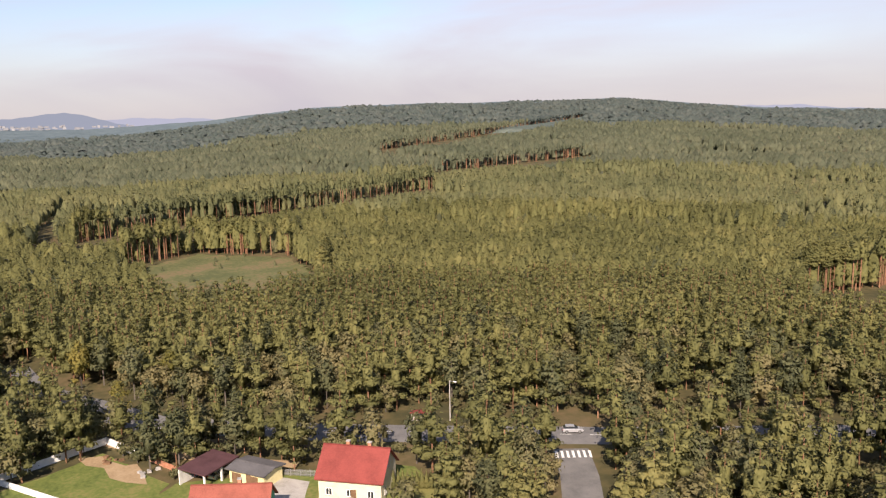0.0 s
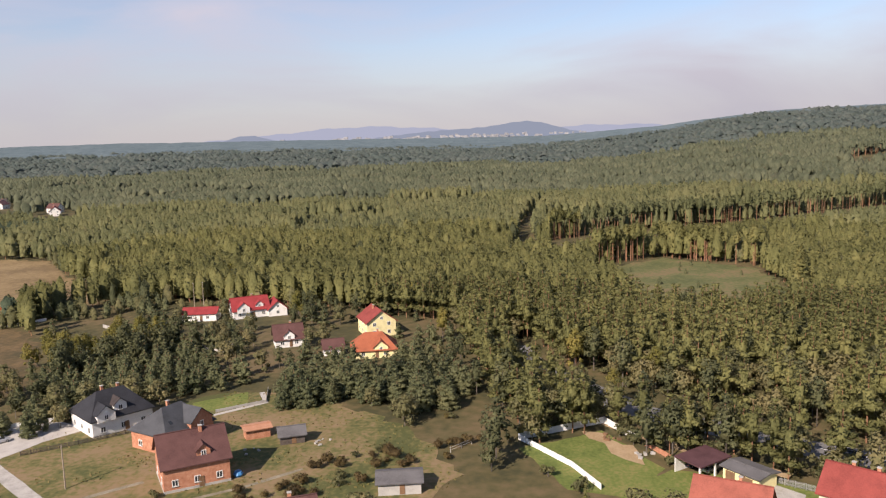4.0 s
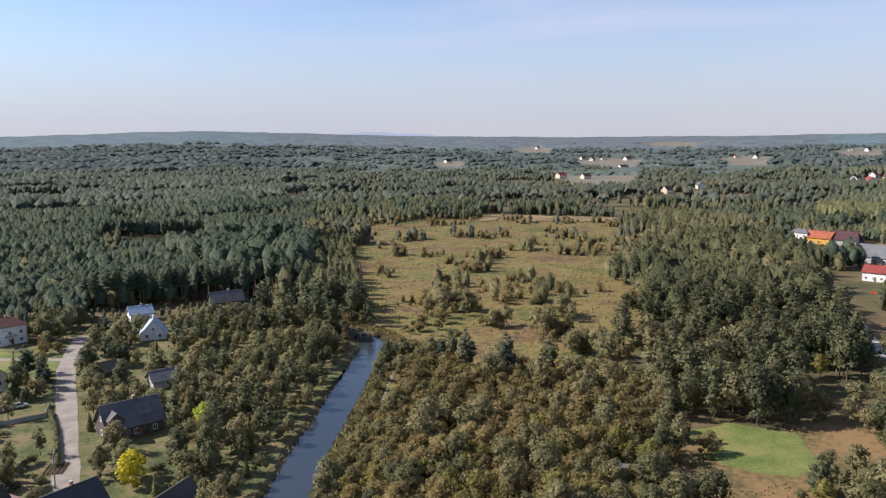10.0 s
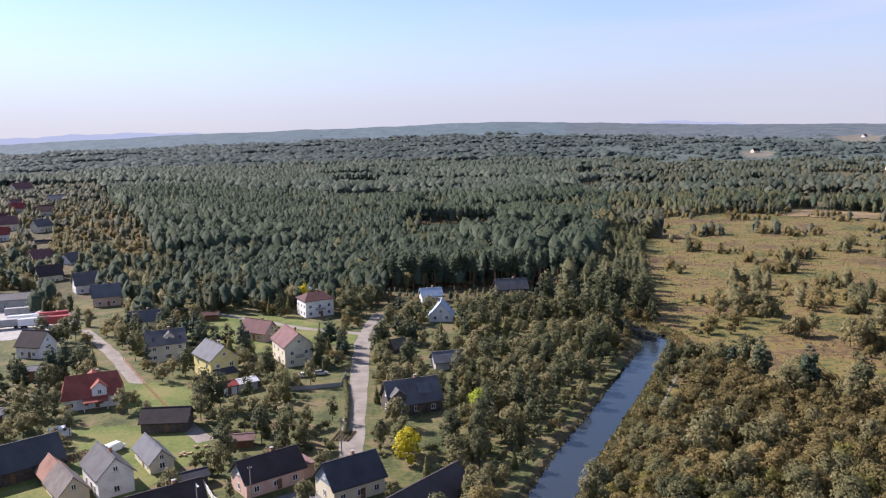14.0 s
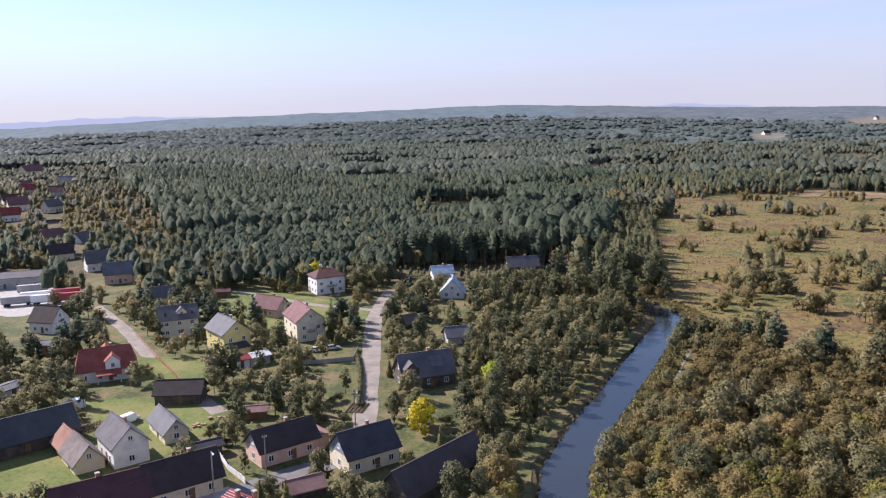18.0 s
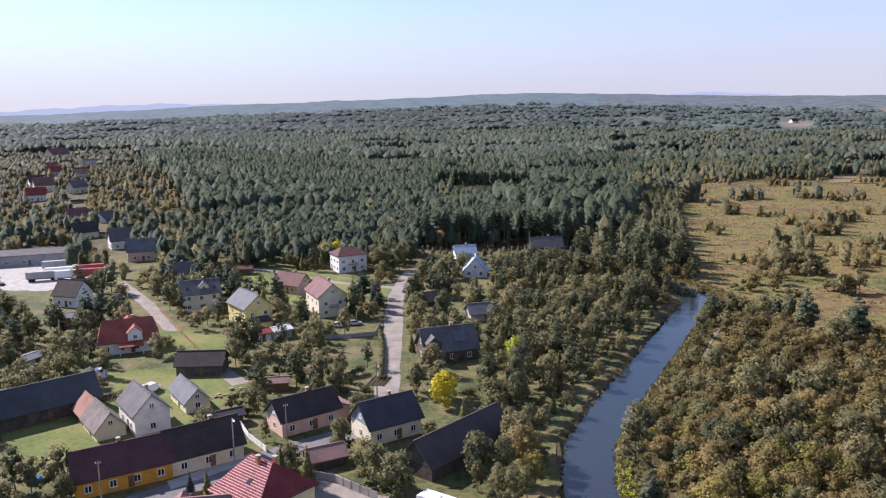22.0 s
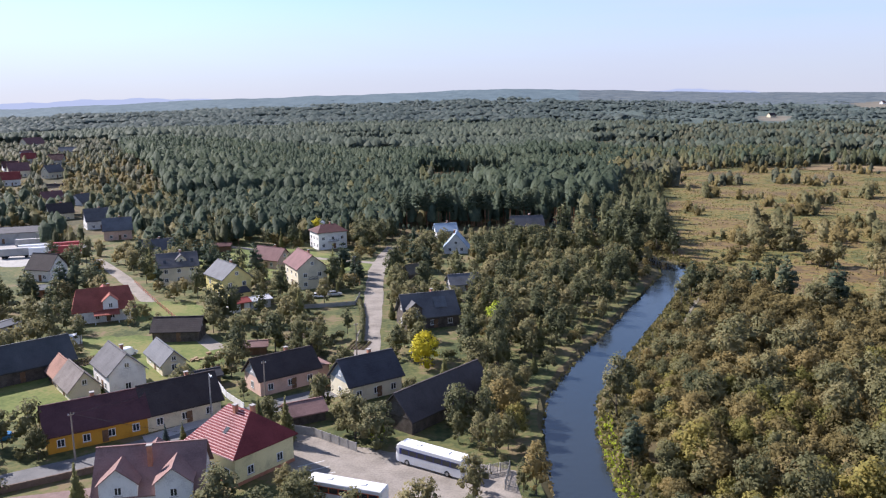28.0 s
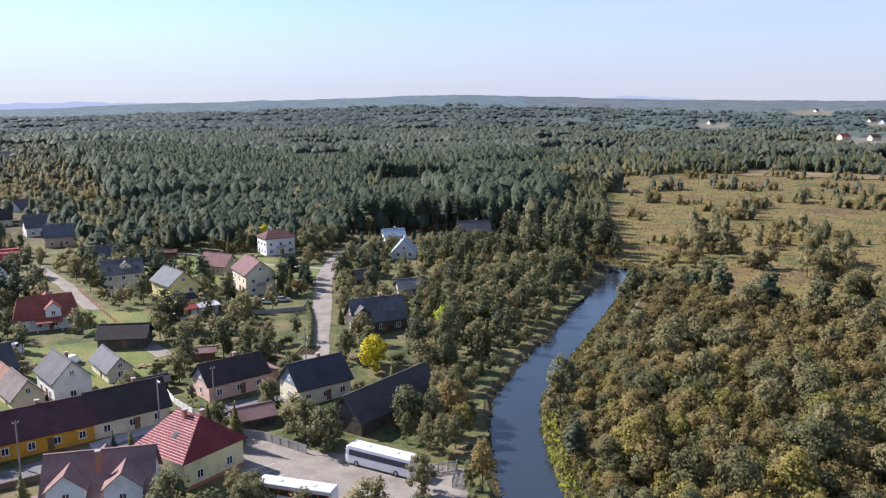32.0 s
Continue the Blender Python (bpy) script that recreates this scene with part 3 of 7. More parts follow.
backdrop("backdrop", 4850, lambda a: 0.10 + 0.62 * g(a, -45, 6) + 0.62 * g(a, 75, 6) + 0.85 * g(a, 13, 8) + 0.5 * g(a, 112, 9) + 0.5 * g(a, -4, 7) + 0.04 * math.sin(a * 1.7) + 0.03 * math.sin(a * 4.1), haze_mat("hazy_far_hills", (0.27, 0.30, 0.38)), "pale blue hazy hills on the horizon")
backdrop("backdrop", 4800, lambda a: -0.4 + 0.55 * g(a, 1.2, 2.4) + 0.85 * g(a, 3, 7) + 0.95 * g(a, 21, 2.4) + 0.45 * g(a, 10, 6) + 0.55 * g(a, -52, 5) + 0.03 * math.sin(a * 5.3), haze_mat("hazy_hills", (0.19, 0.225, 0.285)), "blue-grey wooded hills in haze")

# ---------------------------------------------------------------- trees


def leaf_quads(centres, normals, size, flat=0.0, jitter=0.36):
    """Small uneven quads at the centres, roughly facing the normals."""
    n = len(centres)
    nn = normals + rng.normal(0, jitter, (n, 3))
    nn[:, 2] += flat
    nn /= np.linalg.norm(nn, axis=1)[:, None]
    t = np.cross(nn, rng.normal(0, 1, (n, 3)))
    t /= np.linalg.norm(t, axis=1)[:, None]
    b = np.cross(nn, t)
    s = size * rng.uniform(0.6, 1.3, (n, 1))
    k = rng.uniform(0.55, 1.0, (n, 4, 1))
    q = np.stack([centres + t * s * k[:, 0], centres + b * s * k[:, 1] * 0.8, centres - t * s * k[:, 2], centres - b * s * k[:, 3] * 0.8], 1)
    return q.reshape(-1, 3)


def round_block(n):
    """A sphere of quads, n a side on each of its six faces, with shared corners."""
    index, verts, quads = {}, [], []

    def vert(p):
        key = tuple(round(c, 4) for c in p)
        if key not in index:
            index[key] = len(verts)
            verts.append(Vector(p).normalized())
        return index[key]
    for ax in range(3):
        for sg in (-1, 1):
            def at(u, v):
                c = [0, 0, 0]
                c[ax], c[(ax + 1) % 3], c[(ax + 2) % 3] = sg, u, v
                return vert(c)
            for i in range(n):
                for k in range(n):
                    u0, u1, v0, v1 = (-1 + 2 * i / n, -1 + 2 * (i + 1) / n, -1 + 2 * k / n, -1 + 2 * (k + 1) / n)
                    q = [at(u0, v0), at(u1, v0), at(u1, v1), at(u0, v1)]
                    quads.append(q if sg > 0 else q[::-1])
    return np.array([tuple(v) for v in verts]), np.array(quads)


BLOCK = {1: round_block(1), 2: round_block(2), 3: round_block(3)}


def unit(v):
    return v / np.maximum(np.linalg.norm(v, axis=1), 1e-6)[:, None]


def sprays(centres, soft, size, jitter, slim=0.87):
    """Small uneven leaf blades at the centres, lit as the mass that they cover."""
    n = len(centres)
    soft = unit(soft)
    nn = unit(soft + rng.normal(0, jitter, (n, 3)))
    nn *= np.where((nn * soft).sum(1) < 0, -1, 1)[:, None]
    t = unit(np.cross(nn, rng.normal(0, 1, (n, 3))))
    b = np.cross(nn, t)
    s = size * rng.uniform(0.6, 1.4, (n, 1))
    k = rng.uniform(0.6, 1.1, (n, 3, 1))
    q = np.stack([centres + t * s * k[:, 0], centres + (b * slim - t * 0.5) * s * k[:, 1], centres - (b * slim + t * 0.5) * s * k[:, 2]], 1).reshape(-1, 3)
    lit = unit(soft + rng.normal(0, 0.22, (n, 3)))
    return q, np.arange(3 * n).reshape(-1, 3), np.repeat(lit, 3, 0)


def crown(n, lobes, size, flat=0.0, fine=2, core=0.88, slim=0.7):
    """A crown: leaf sprays over masses (x, y, z, rx, rz), each round a shaded inner mass."""
    lobes = np.array(lobes, float)
    parts = []
    mid = lobes[:, :3].mean(0)
    for L in lobes if fine else ():
        v, q = BLOCK[fine]
        ragged = rng.uniform(0.72, 1.12, (len(v), 1)) * core
        a = rng.uniform(0, 6.28)
        w = np.stack([v[:, 0] * np.cos(a) - v[:, 1] * np.sin(a), v[:, 0] * np.sin(a) + v[:, 1] * np.cos(a), v[:, 2]], 1)
        at = L[:3] + w * ragged * np.array([L[3], L[3], L[4]])
        parts.append((at, q, unit(w + 0.25 * unit(at - mid))))
    if n:
        w = lobes[:, 3] * (lobes[:, 4] + 0.5 * lobes[:, 3])
        pick = rng.choice(len(lobes), n, p=w / w.sum())
        d = unit(rng.normal(0, 1, (n, 3)))
        d[:, 2] = np.where(d[:, 2] < -0.3, -d[:, 2], d[:, 2])
        rad = rng.uniform(0.70, 1.20, (n, 1))
        L = lobes[pick]
        c = L[:, :3] + d * rad * np.stack([L[:, 3], L[:, 3], L[:, 4]], 1)
        soft = d + 0.45 * unit(c - mid)
        soft[:, 2] += flat
        parts.append(sprays(c, soft, size, 0.45, slim))
    return merge(parts)


def conifer_outline(u):
    return np.sqrt(np.maximum(0.004, 1 - u ** 1.5)) * (0.80 + 0.20 * np.minimum(1, u / 0.3))


def round_outline(u):
    return np.where(u > 0.42, np.sqrt(np.maximum(0.01, 1 - ((u - 0.42) / 0.585) ** 2)), 0.80 + 0.20 * u / 0.42)


def dome(outline, z0, z1, wide, sides, rings, rough=0.22):
    """A lumpy closed crown, open below: uneven rings that follow an outline."""
    v, nn, q = [], [], []
    lean = rng.normal(0, 0.10, 2) * wide
    for k in range(rings + 1):
        u = (k / rings) ** 0.8
        a = (np.arange(sides) + 0.5 * (k % 2) + rng.uniform(-0.25, 0.25, sides)) * 2 * np.pi / sides
        r = wide * outline(np.full(sides, u)) * rng.uniform(1 - rough, 1 + rough, sides)
        z = z0 + (z1 - z0) * u + (rng.uniform(-0.09, 0.09, sides) * (z1 - z0) if 0 < k < rings else 0)
        v.append(np.stack([r * np.cos(a) + lean[0] * u, r * np.sin(a) + lean[1] * u, np.broadcast_to(z, (sides,))], 1))
        nn.append(unit(np.stack([np.cos(a) * (1.05 - u), np.sin(a) * (1.05 - u), np.full(sides, 0.12 + 0.9 * u)], 1) + rng.normal(0, 0.16, (sides, 3))))
    for k in range(rings):
        for i in range(sides):
            j = (i + 1) % sides
            q.append((k * sides + i, k * sides + j, (k + 1) * sides + j, (k + 1) * sides + i))
    return np.concatenate(v), np.array(q), np.concatenate(nn)


def far_crown(outline, h, low, wide, sides, rings, n, size, flat):
    """A tree far off: a lumpy mass with some loose sprays on it."""
    parts = [dome(outline, h * low, h * 0.96, wide * (0.62 if n > 30 else 0.72 if n > 5 else 0.9), sides, rings, 0.28)]
    if n:
        u = rng.uniform(0.05, 0.95, n)
        a = rng.uniform(0, 2 * np.pi, n)
        r = wide * outline(u) * rng.uniform(0.62, 1.15, n)
        c = np.stack([r * np.cos(a), r * np.sin(a), h * (low + (0.98 - low) * u)], 1)
        soft = np.stack([np.cos(a) * (1.05 - u), np.sin(a) * (1.05 - u), 0.2 + 0.8 * u + flat], 1)
        parts.append(sprays(c, soft, size, 0.35))
    return merge(parts)


def stem(points, radii, sides=5):
    """A tapered tube through the points."""
    v, q = [], []
    for p, r in zip(points, radii):
        a = np.arange(sides) * 2 * np.pi / sides
        v.append(np.stack([p[0] + r * np.cos(a), p[1] + r * np.sin(a), np.full(sides, p[2])], 1))
    for k in range(len(points) - 1):
        for i in range(sides):
            j = (i + 1) % sides
            q.append((k * sides + i, k * sides + j, (k + 1) * sides + j, (k + 1) * sides + i))
    return np.concatenate(v), np.array(q)


def branched(points, radii, ends, sides=5):
    """A tapered trunk whose limbs grow out of its second ring."""
    v, q = stem(points, radii, sides)
    v, q = list(map(tuple, v)), [tuple(f) for f in q]
    for i, (x, y, z) in enumerate(ends):
        root = [sides + (i + k) % sides for k in range(3)]
        tip = len(v)
        v += [(x, y, z), (x + 0.05, y, z - 0.03), (x, y + 0.05, z - 0.05)]
        q += [(root[k], root[(k + 1) % 3], tip + (k + 1) % 3, tip + k) for k in range(3)]
    return np.array(v), np.array(q)


def pine_shape(n, size, h=17.0, low=0.42, wide=2.6, k=6, fine=1):
    """A pine: whorls of flattish needle pads round the stem, thinning to a rounded top."""
    span = 0.97 - low
    lobes = [(0, 0, h * (low + 0.46 * span), wide * 0.42, h * span * 0.46)]
    for i in range(k):
        u = (i + 0.35) / k
        around = 5 if u < 0.45 else 4 if u < 0.75 else 2
        reach = wide * float(conifer_outline(np.array([u]))[0])
        turn = rng.uniform(0, 6.28)
        for j in range(around):
            a = turn + j * 2 * math.pi / around + rng.uniform(-0.3, 0.3)
            o = reach * rng.uniform(0.45, 0.72)
            pad = max(0.5, reach * rng.uniform(0.36, 0.52))
            lobes.append((o * math.cos(a), o * math.sin(a), h * (low + span * u) + rng.uniform(-0.4, 0.4), pad, min(pad * 0.62, h * span / k * 0.75)))
    lobes.append((rng.normal(0, 0.2), rng.normal(0, 0.2), h * 0.945, wide * 0.22, h * 0.045))
    trunk = branched([(0, 0, -0.3), (0.1, 0, h * low), (0, 0.1, h * 0.9)], [0.2, 0.14, 0.04], [(L[0] * 1.3, L[1] * 1.3, L[2]) for L in lobes[1:5]])
    return crown(n, lobes, size, 0.5, fine, 0.86, 0.55), trunk


def broad_shape(n, size, h=11.0, wide=3.6, low=0.22, k=7, fine=2):
    """A broadleaf tree: one full mass with many lesser masses swelling out of it."""
    span = 0.96 - low
    lobes = [(0, 0, h * (low + 0.46 * span), wide * 0.66, h * span * 0.44)]
    for i in range(2 * k):
        u = (i + 0.5) / (2 * k)
        a = i * 2.4 + rng.uniform(-0.5, 0.5)
        lr = wide * rng.uniform(0.22, 0.42)
        o = max(0.05, wide * float(round_outline(np.array([u]))[0]) - lr * 0.85) * rng.uniform(0.75, 1.12)
        lobes.append((o * math.cos(a), o * math.sin(a), h * (low + span * (0.10 + 0.76 * u + rng.uniform(-0.05, 0.05))), lr, min(lr * 1.05, h * span * 0.24)))
    trunk = branched([(0, 0, -0.3), (0.15, 0.05, h * (0.08 + low)), (0, 0, h * 0.75)], [0.24, 0.17, 0.05], [(L[0] * 0.8, L[1] * 0.8, L[2]) for L in lobes[1:5]])
    return crown(n, lobes, size, 0.15, fine, 0.66), trunk


def spruce_shape(n, size, h=9.0, wide=2.2, k=6, fine=2):
    lobes = [(0.1 * math.cos(i), 0.1 * math.sin(i), h * (0.16 + 0.78 * i / k), wide * (1 - 0.93 * i / k) * 0.9 + 0.12, h / k * 0.95) for i in range(k + 1)]
    return crown(n, lobes, size, 0.2, fine), stem([(0, 0, -0.3), (0, 0, h * 0.9)], [0.16, 0.03])


def bush_shape(n, size, h=3.4, wide=2.2, k=4, fine=2):
    lobes = [(rng.uniform(-1, 1) * wide * 0.5, rng.uniform(-1, 1) * wide * 0.5, h * rng.uniform(0.3, 0.55), wide * rng.uniform(0.4, 0.6), h * rng.uniform(0.28, 0.42)) for _ in range(k)]
    return crown(n, lobes, size, 0.1, fine, 0.66), stem([(0, 0, -0.3), (0.1, 0, h * 0.5)], [0.1, 0.04], 4)


# kind: (builder, height, half width, bare share of the stem)
SIZES = {"pine": (pine_shape, 15.5, 3.8, 0.16), "mast_pine": (pine_shape, 20, 2.9, 0.62), "edge_pine": (pine_shape, 18, 2.9, 0.46), "dense_pine": (pine_shape, 14.5, 3.8, 0.24), "young_pine": (pine_shape, 8, 3.1, 0.03), "broad": (broad_shape, 10.5, 4.0, 0.04), "tall": (broad_shape, 14, 3.6, 0.06), "willow": (broad_shape, 6.6, 3.8, 0.0)}
# the two finest ways to build a tree, by distance: (sprays, spray size, masses, inner mass)
FINE = ((1100, 0.36, 6, 1), (400, 0.50, 3, 1))
# further off: (sides, rings, sprays, spray size)
COARSE = {2: (5, 3, 84, 0.62), 3: (5, 2, 18, 0.95), 4: (4, 2, 0, 1.4), 5: (4, 2, 0, 1.0)}


def tree_shape(kind, level):
    if level > 1:
        sides, rings, n, size = COARSE[level]
        if kind in ("bush", "scrub"):
            return far_crown(round_outline, 3.4, 0.0, 2.3, sides, max(2, rings - 1), n // 2, size * 0.8, 0), stem([(0, 0, -0.3), (0, 0, 1.5)], [0.1, 0.04], 4)
        if kind == "spruce":
            return far_crown(lambda u: 1.02 - u, 9.0, 0.05, 2.2, sides, rings, n, size, 0), stem([(0, 0, -0.3), (0, 0, 8)], [0.16, 0.03])
        build, h, wide, low = SIZES[kind]
        outline = conifer_outline if build is pine_shape and kind not in ("dense_pine", "pine") else round_outline
        if kind == "dense_pine":
            n, size = min(n, 28), size * 0.9
        return far_crown(outline, h, low, wide * (1.08 if kind == "dense_pine" else 0.95), sides, rings, n, size, 0.35 if kind == "dense_pine" else 0.3 if kind == "pine" else 0.1), stem([(0, 0, -0.3), (0, 0, h * 0.9)], [0.2, 0.04])
    n, size, k, fine = FINE[level]
    if kind in ("bush", "scrub"):
        return bush_shape(int(n * 0.5), size * 0.75, k=k, fine=fine)
    if kind == "spruce":
        return spruce_shape(n, size * 0.8, k=max(2, k - 2), fine=fine + 1)
    build, h, wide, low = SIZES[kind]
    if build is pine_shape:
        return pine_shape(int(n * 1.1), size * 0.92, h, low, wide, k if level else 6, fine)
    return broad_shape(n, size * (0.85 if kind == "willow" else 1.0), h, wide, low, k, fine)


SHAPES = {k: (lambda k=k: tree_shape(k, 0),) for k in ("pine", "young_pine", "broad", "tall", "willow", "bush", "spruce", "mast_pine", "scrub", "dense_pine", "edge_pine")}
TREE_LOOK = {
    "pine": (PINE, BARK, "pine_tree", "tall Scots pine with a reddish trunk and dark needles", "pine tree"),
    "young_pine": (PINE_YOUNG, BARK, "young_pine", "young dark green pine branched to the ground", "pine tree"),
    "broad": (LEAF, BARK_GREY, "broadleaf_tree", "leafy green garden tree with a rounded uneven crown", "tree"),
    "tall": (LEAF_DARK, BARK_GREY, "alder_tree", "tall dark green alder in a dense grove", "tree"),
    "willow": (WILLOW, BARK_GREY, "willow_shrub", "grey-green willow shrub, low and spreading", "shrub"),
    "bush": (LEAF, BARK_GREY, "bush", "low green bush in rough grass", "bush"),
    "scrub": (SCRUB, BARK_GREY, "scrub_bush", "low brown-leaved scrub bush on rough ground", "bush"),
    "dense_pine": (PINE_NORTH_HAZE, BARK, "plantation_pine", "tall dense plantation pine tinted blue-green for haze", "pine tree"),
    "edge_pine": (PINE_NORTH_HAZE, BARK, "edge_pine", "tall pine with a bare stem at the edge of a plantation", "pine tree"),
    "mast_pine": (PINE, BARK, "mast_pine", "old pine with a long bare red trunk", "pine tree"),
    "spruce": (PINE, BARK_GREY, "spruce_tree", "narrow dark green spruce with a pointed top", "spruce tree"),
}

# open ground and clumps, in metres on the plan
# the trodden way along the river
BANK_TRACK = [(51, 200), (56, 212), (68, 240), (74, 258)]
THICKET = [(20, 96), (22, 125), (27, 160), (45, 200), (60, 224), (74, 236), (84, 210), (104, 194), (122, 190), (124, 170), (96, 142), (84, 120), (70, 92)]
GROVE = [(148, 240), (124, 190), (110, 142), (136, 140), (172, 146), (196, 178), (226, 206), (262, 250), (330, 330), (392, 440), (420, 560), (372, 560), (330, 470), (255, 380), (195, 290), (160, 236)]
VILLAGE = [(7, 96), (9, 150), (24, 188), (50, 240), (58, 268), (58, 300), (66, 340), (46, 362), (10, 356), (-36, 358), (-72, 352), (-100, 356), (-124, 380), (-165, 440), (-215, 545), (-280, 660), (-350, 800), (-440, 990), (-620, 1080), (-640, 900), (-430, 560), (-250, 330), (-140, 90)]
BANK = [(2, 100), (8, 100), (11, 150), (26, 188), (52, 240), (58, 266), (48, 300), (20, 322), (-5, 310), (6, 262), (-2, 215), (-12, 170), (-4, 130)]
AROUND_B = [(112, 62), (134, 88), (176, 142), (215, 152), (262, 178), (290, 205), (322, 190), (330, 160), (318, 90), (290, 40), (240, 30), (205, 20), (190, 14), (150, 24), (120, 40)]
PINES_B = [(196, 126), (214, 96), (238, 104), (262, 128), (246, 150), (214, 150)]
SCRUB_B = [(144, 84), (160, 78), (166, 56), (182, 40), (198, 31), (186, 20), (172, 28), (158, 46), (148, 58), (140, 70)]
PINES_C = [(198, 74), (207, 60), (203, 44), (198, 32), (216, 28), (238, 42), (240, 62), (224, 80)]
TREES_C = [(205, 20), (190, 14), (192, -4), (172, -18), (168, -38), (182, -40), (216, 22), (240, 30)]
NEAR_C = [(150, 24), (179, 14), (158, -6), (136, -18), (138, -58), (118, -62), (90, -40), (80, 20), (112, 50)]
STRIPS = [[(507, 5), (565, -67), (589, -151), (665, -278), (600, -250), (520, -140), (490, -60), (440, 5)],
          [(1108, -377), (1269, -616), (1500, -980), (1380, -900), (1150, -560), (1000, -345)],
          [(226, -229), (226, -267), (243, -313), (185, -258), (178, -205)],
          [(800, -330), (860, -560), (790, -540), (730, -345)]]
OPEN = [*STRIPS, *FAR_FIELDS, MEADOW_POLY, FIELD_POLY, FIELD2_POLY, LAWN_POLY, OPENB_POLY, YARDC_POLY, OPENC_POLY, CLEAR_POLY, YARD_POLY, *GARDENS]
LINES = [(RIVER[:13], 7.2), (RIVER[12:], 4.4), (ROAD_V, 4.5), (FRONT, 5.0), (LANE, 4.0), (ROAD_B, 4.0), (ROAD_C, 7.5), (SIDE_C, 5.0), (GAP[:2], 9.0), (GAP, 5.5), ([(-33, 279), (-57, 289), (-86, 309)], 3.0)]
HOUSE_SPOTS = [(147, -40, 6), (-12, 165, 6), (-11.5, 158, 5), (-139, 313, 9), (-133, 300, 8), (-146, 326, 8), (-160, 340, 9), (-151, 322, 8), (-170, 352, 8), (-158, 272, 14), (-150, 258, 12), (-165, 290, 16), (-142, 245, 8), (-1, 108, 5), (-150, 300, 8), (-52, 290, 9), (-54, 300, 10), (-49, 278, 8), (-58, 312, 9), (-6, 279, 6), (-5, 270, 5), (-185, 300, 18), (-178, 284, 14), (-172, 268, 10), (-56, 305, 10), (-6, 288, 8), (107, 121, 10), (100, 114, 7), (172, -64, 6), (166, -62, 5), (146, -74, 6), (-60, 124, 5), (-48, 134, 6), (-55, 112, 9), (-26, 116, 9), (-16, 115, 9), (-40, 150, 4), (-38, 225, 5)]  # (x, y, radius): filled from the houses below

TREES = {k: [] for k in SHAPES}
rt = np.random.default_rng(21)


def grid(x0, x1, y0, y1, step, jitter=0.42):
    X, Y = np.meshgrid(np.arange(x0, x1, step), np.arange(y0, y1, step))
    p = np.stack([X.ravel(), Y.ravel()], 1)
    return p + rt.uniform(-jitter, jitter, p.shape) * step


def keep_clear(p, soft=()):
    ok = np.ones(len(p), bool)
    for poly in OPEN:
        if poly not in soft:
            ok &= ~inside(p, poly)
    for line, w in LINES:
        near = (p[:, 0] > -300) & (p[:, 0] < 800) & (np.abs(p[:, 1]) < 800)
        d = np.full(len(p), 1e9)
        d[near] = line_distance(p[near], line)
        ok &= d > w
    for x, y, r in HOUSE_SPOTS:
        ok &= np.hypot(p[:, 0] - x, p[:, 1] - y) > r
    return ok


def grow(kind, p, lo=0.8, hi=1.2, stand=None):
    for i, (x, y) in enumerate(p):
        TREES[kind].append((x, y, rt.uniform(lo, hi) * (1 if stand is None else stand[i])))


def mix(p, shares, lo=0.75, hi=1.25, stand=None):
    names = list(shares)
    w = np.array([shares[n] for n in names], float)
    pick = rt.choice(len(names), len(p), p=w / w.sum())
    for i, n in enumerate(names):
        grow(n, p[pick == i], lo, hi, None if stand is None else stand[pick == i])


def clumpy(p, scale, level):
    v = np.array([noise.noise((x / scale, y / scale, 3.7)) for x, y in p])
    return v > level


# far edges of the cuts in the forest, where bare stems stand in the open: line, sight slope, reach of the low young growth before it
EDGES = [([(412, -14), (441, -50), (408, -94)], 0.13, 70),
         ([(512, 8), (570, -64), (594, -148), (668, -276)], 0.105, 130),
         ([(226, -229), (226, -267), (243, -313)], 0.20, 60),
         ([(800, -330), (860, -560)], 0.07, 150),
         ([(1108, -377), (1269, -616), (1500, -980)], 0.055, 200),
         ([(62, 374), (44, 368), (16, 362), (-34, 358)], 0.15, 50),
         ([(35, 615), (-40, 610)], 0.08, 110),
         ([(-104, 1145), (-172, 1137)], 0.045, 150)]
MEADOW_WEST = [(72, 300), (80, 330), (92, 400), (118, 500), (150, 640), (220, 670), (300, 640)]


def lowered(p):
    """How far the growth is lowered before the far edges of the cuts: 1 is full height, 0 is open."""
    az, r = np.arctan2(p[:, 1], p[:, 0]), np.hypot(p[:, 0], p[:, 1])
    out = np.ones(len(p))
    for line, slope, reach in EDGES:
        la = np.array([math.atan2(y, x) for x, y in line])
        lr = np.array([math.hypot(x, y) for x, y in line])
        order = np.argsort(la)
        d = np.interp(az, la[order], lr[order]) - r
        here = (az > la.min()) & (az < la.max()) & (d > 0) & (d < reach)
        tall = np.where(d < 8, 0.0, (3.5 + slope * d) / 17.0)
        out = np.where(here, np.minimum(out, tall), out)
    return out


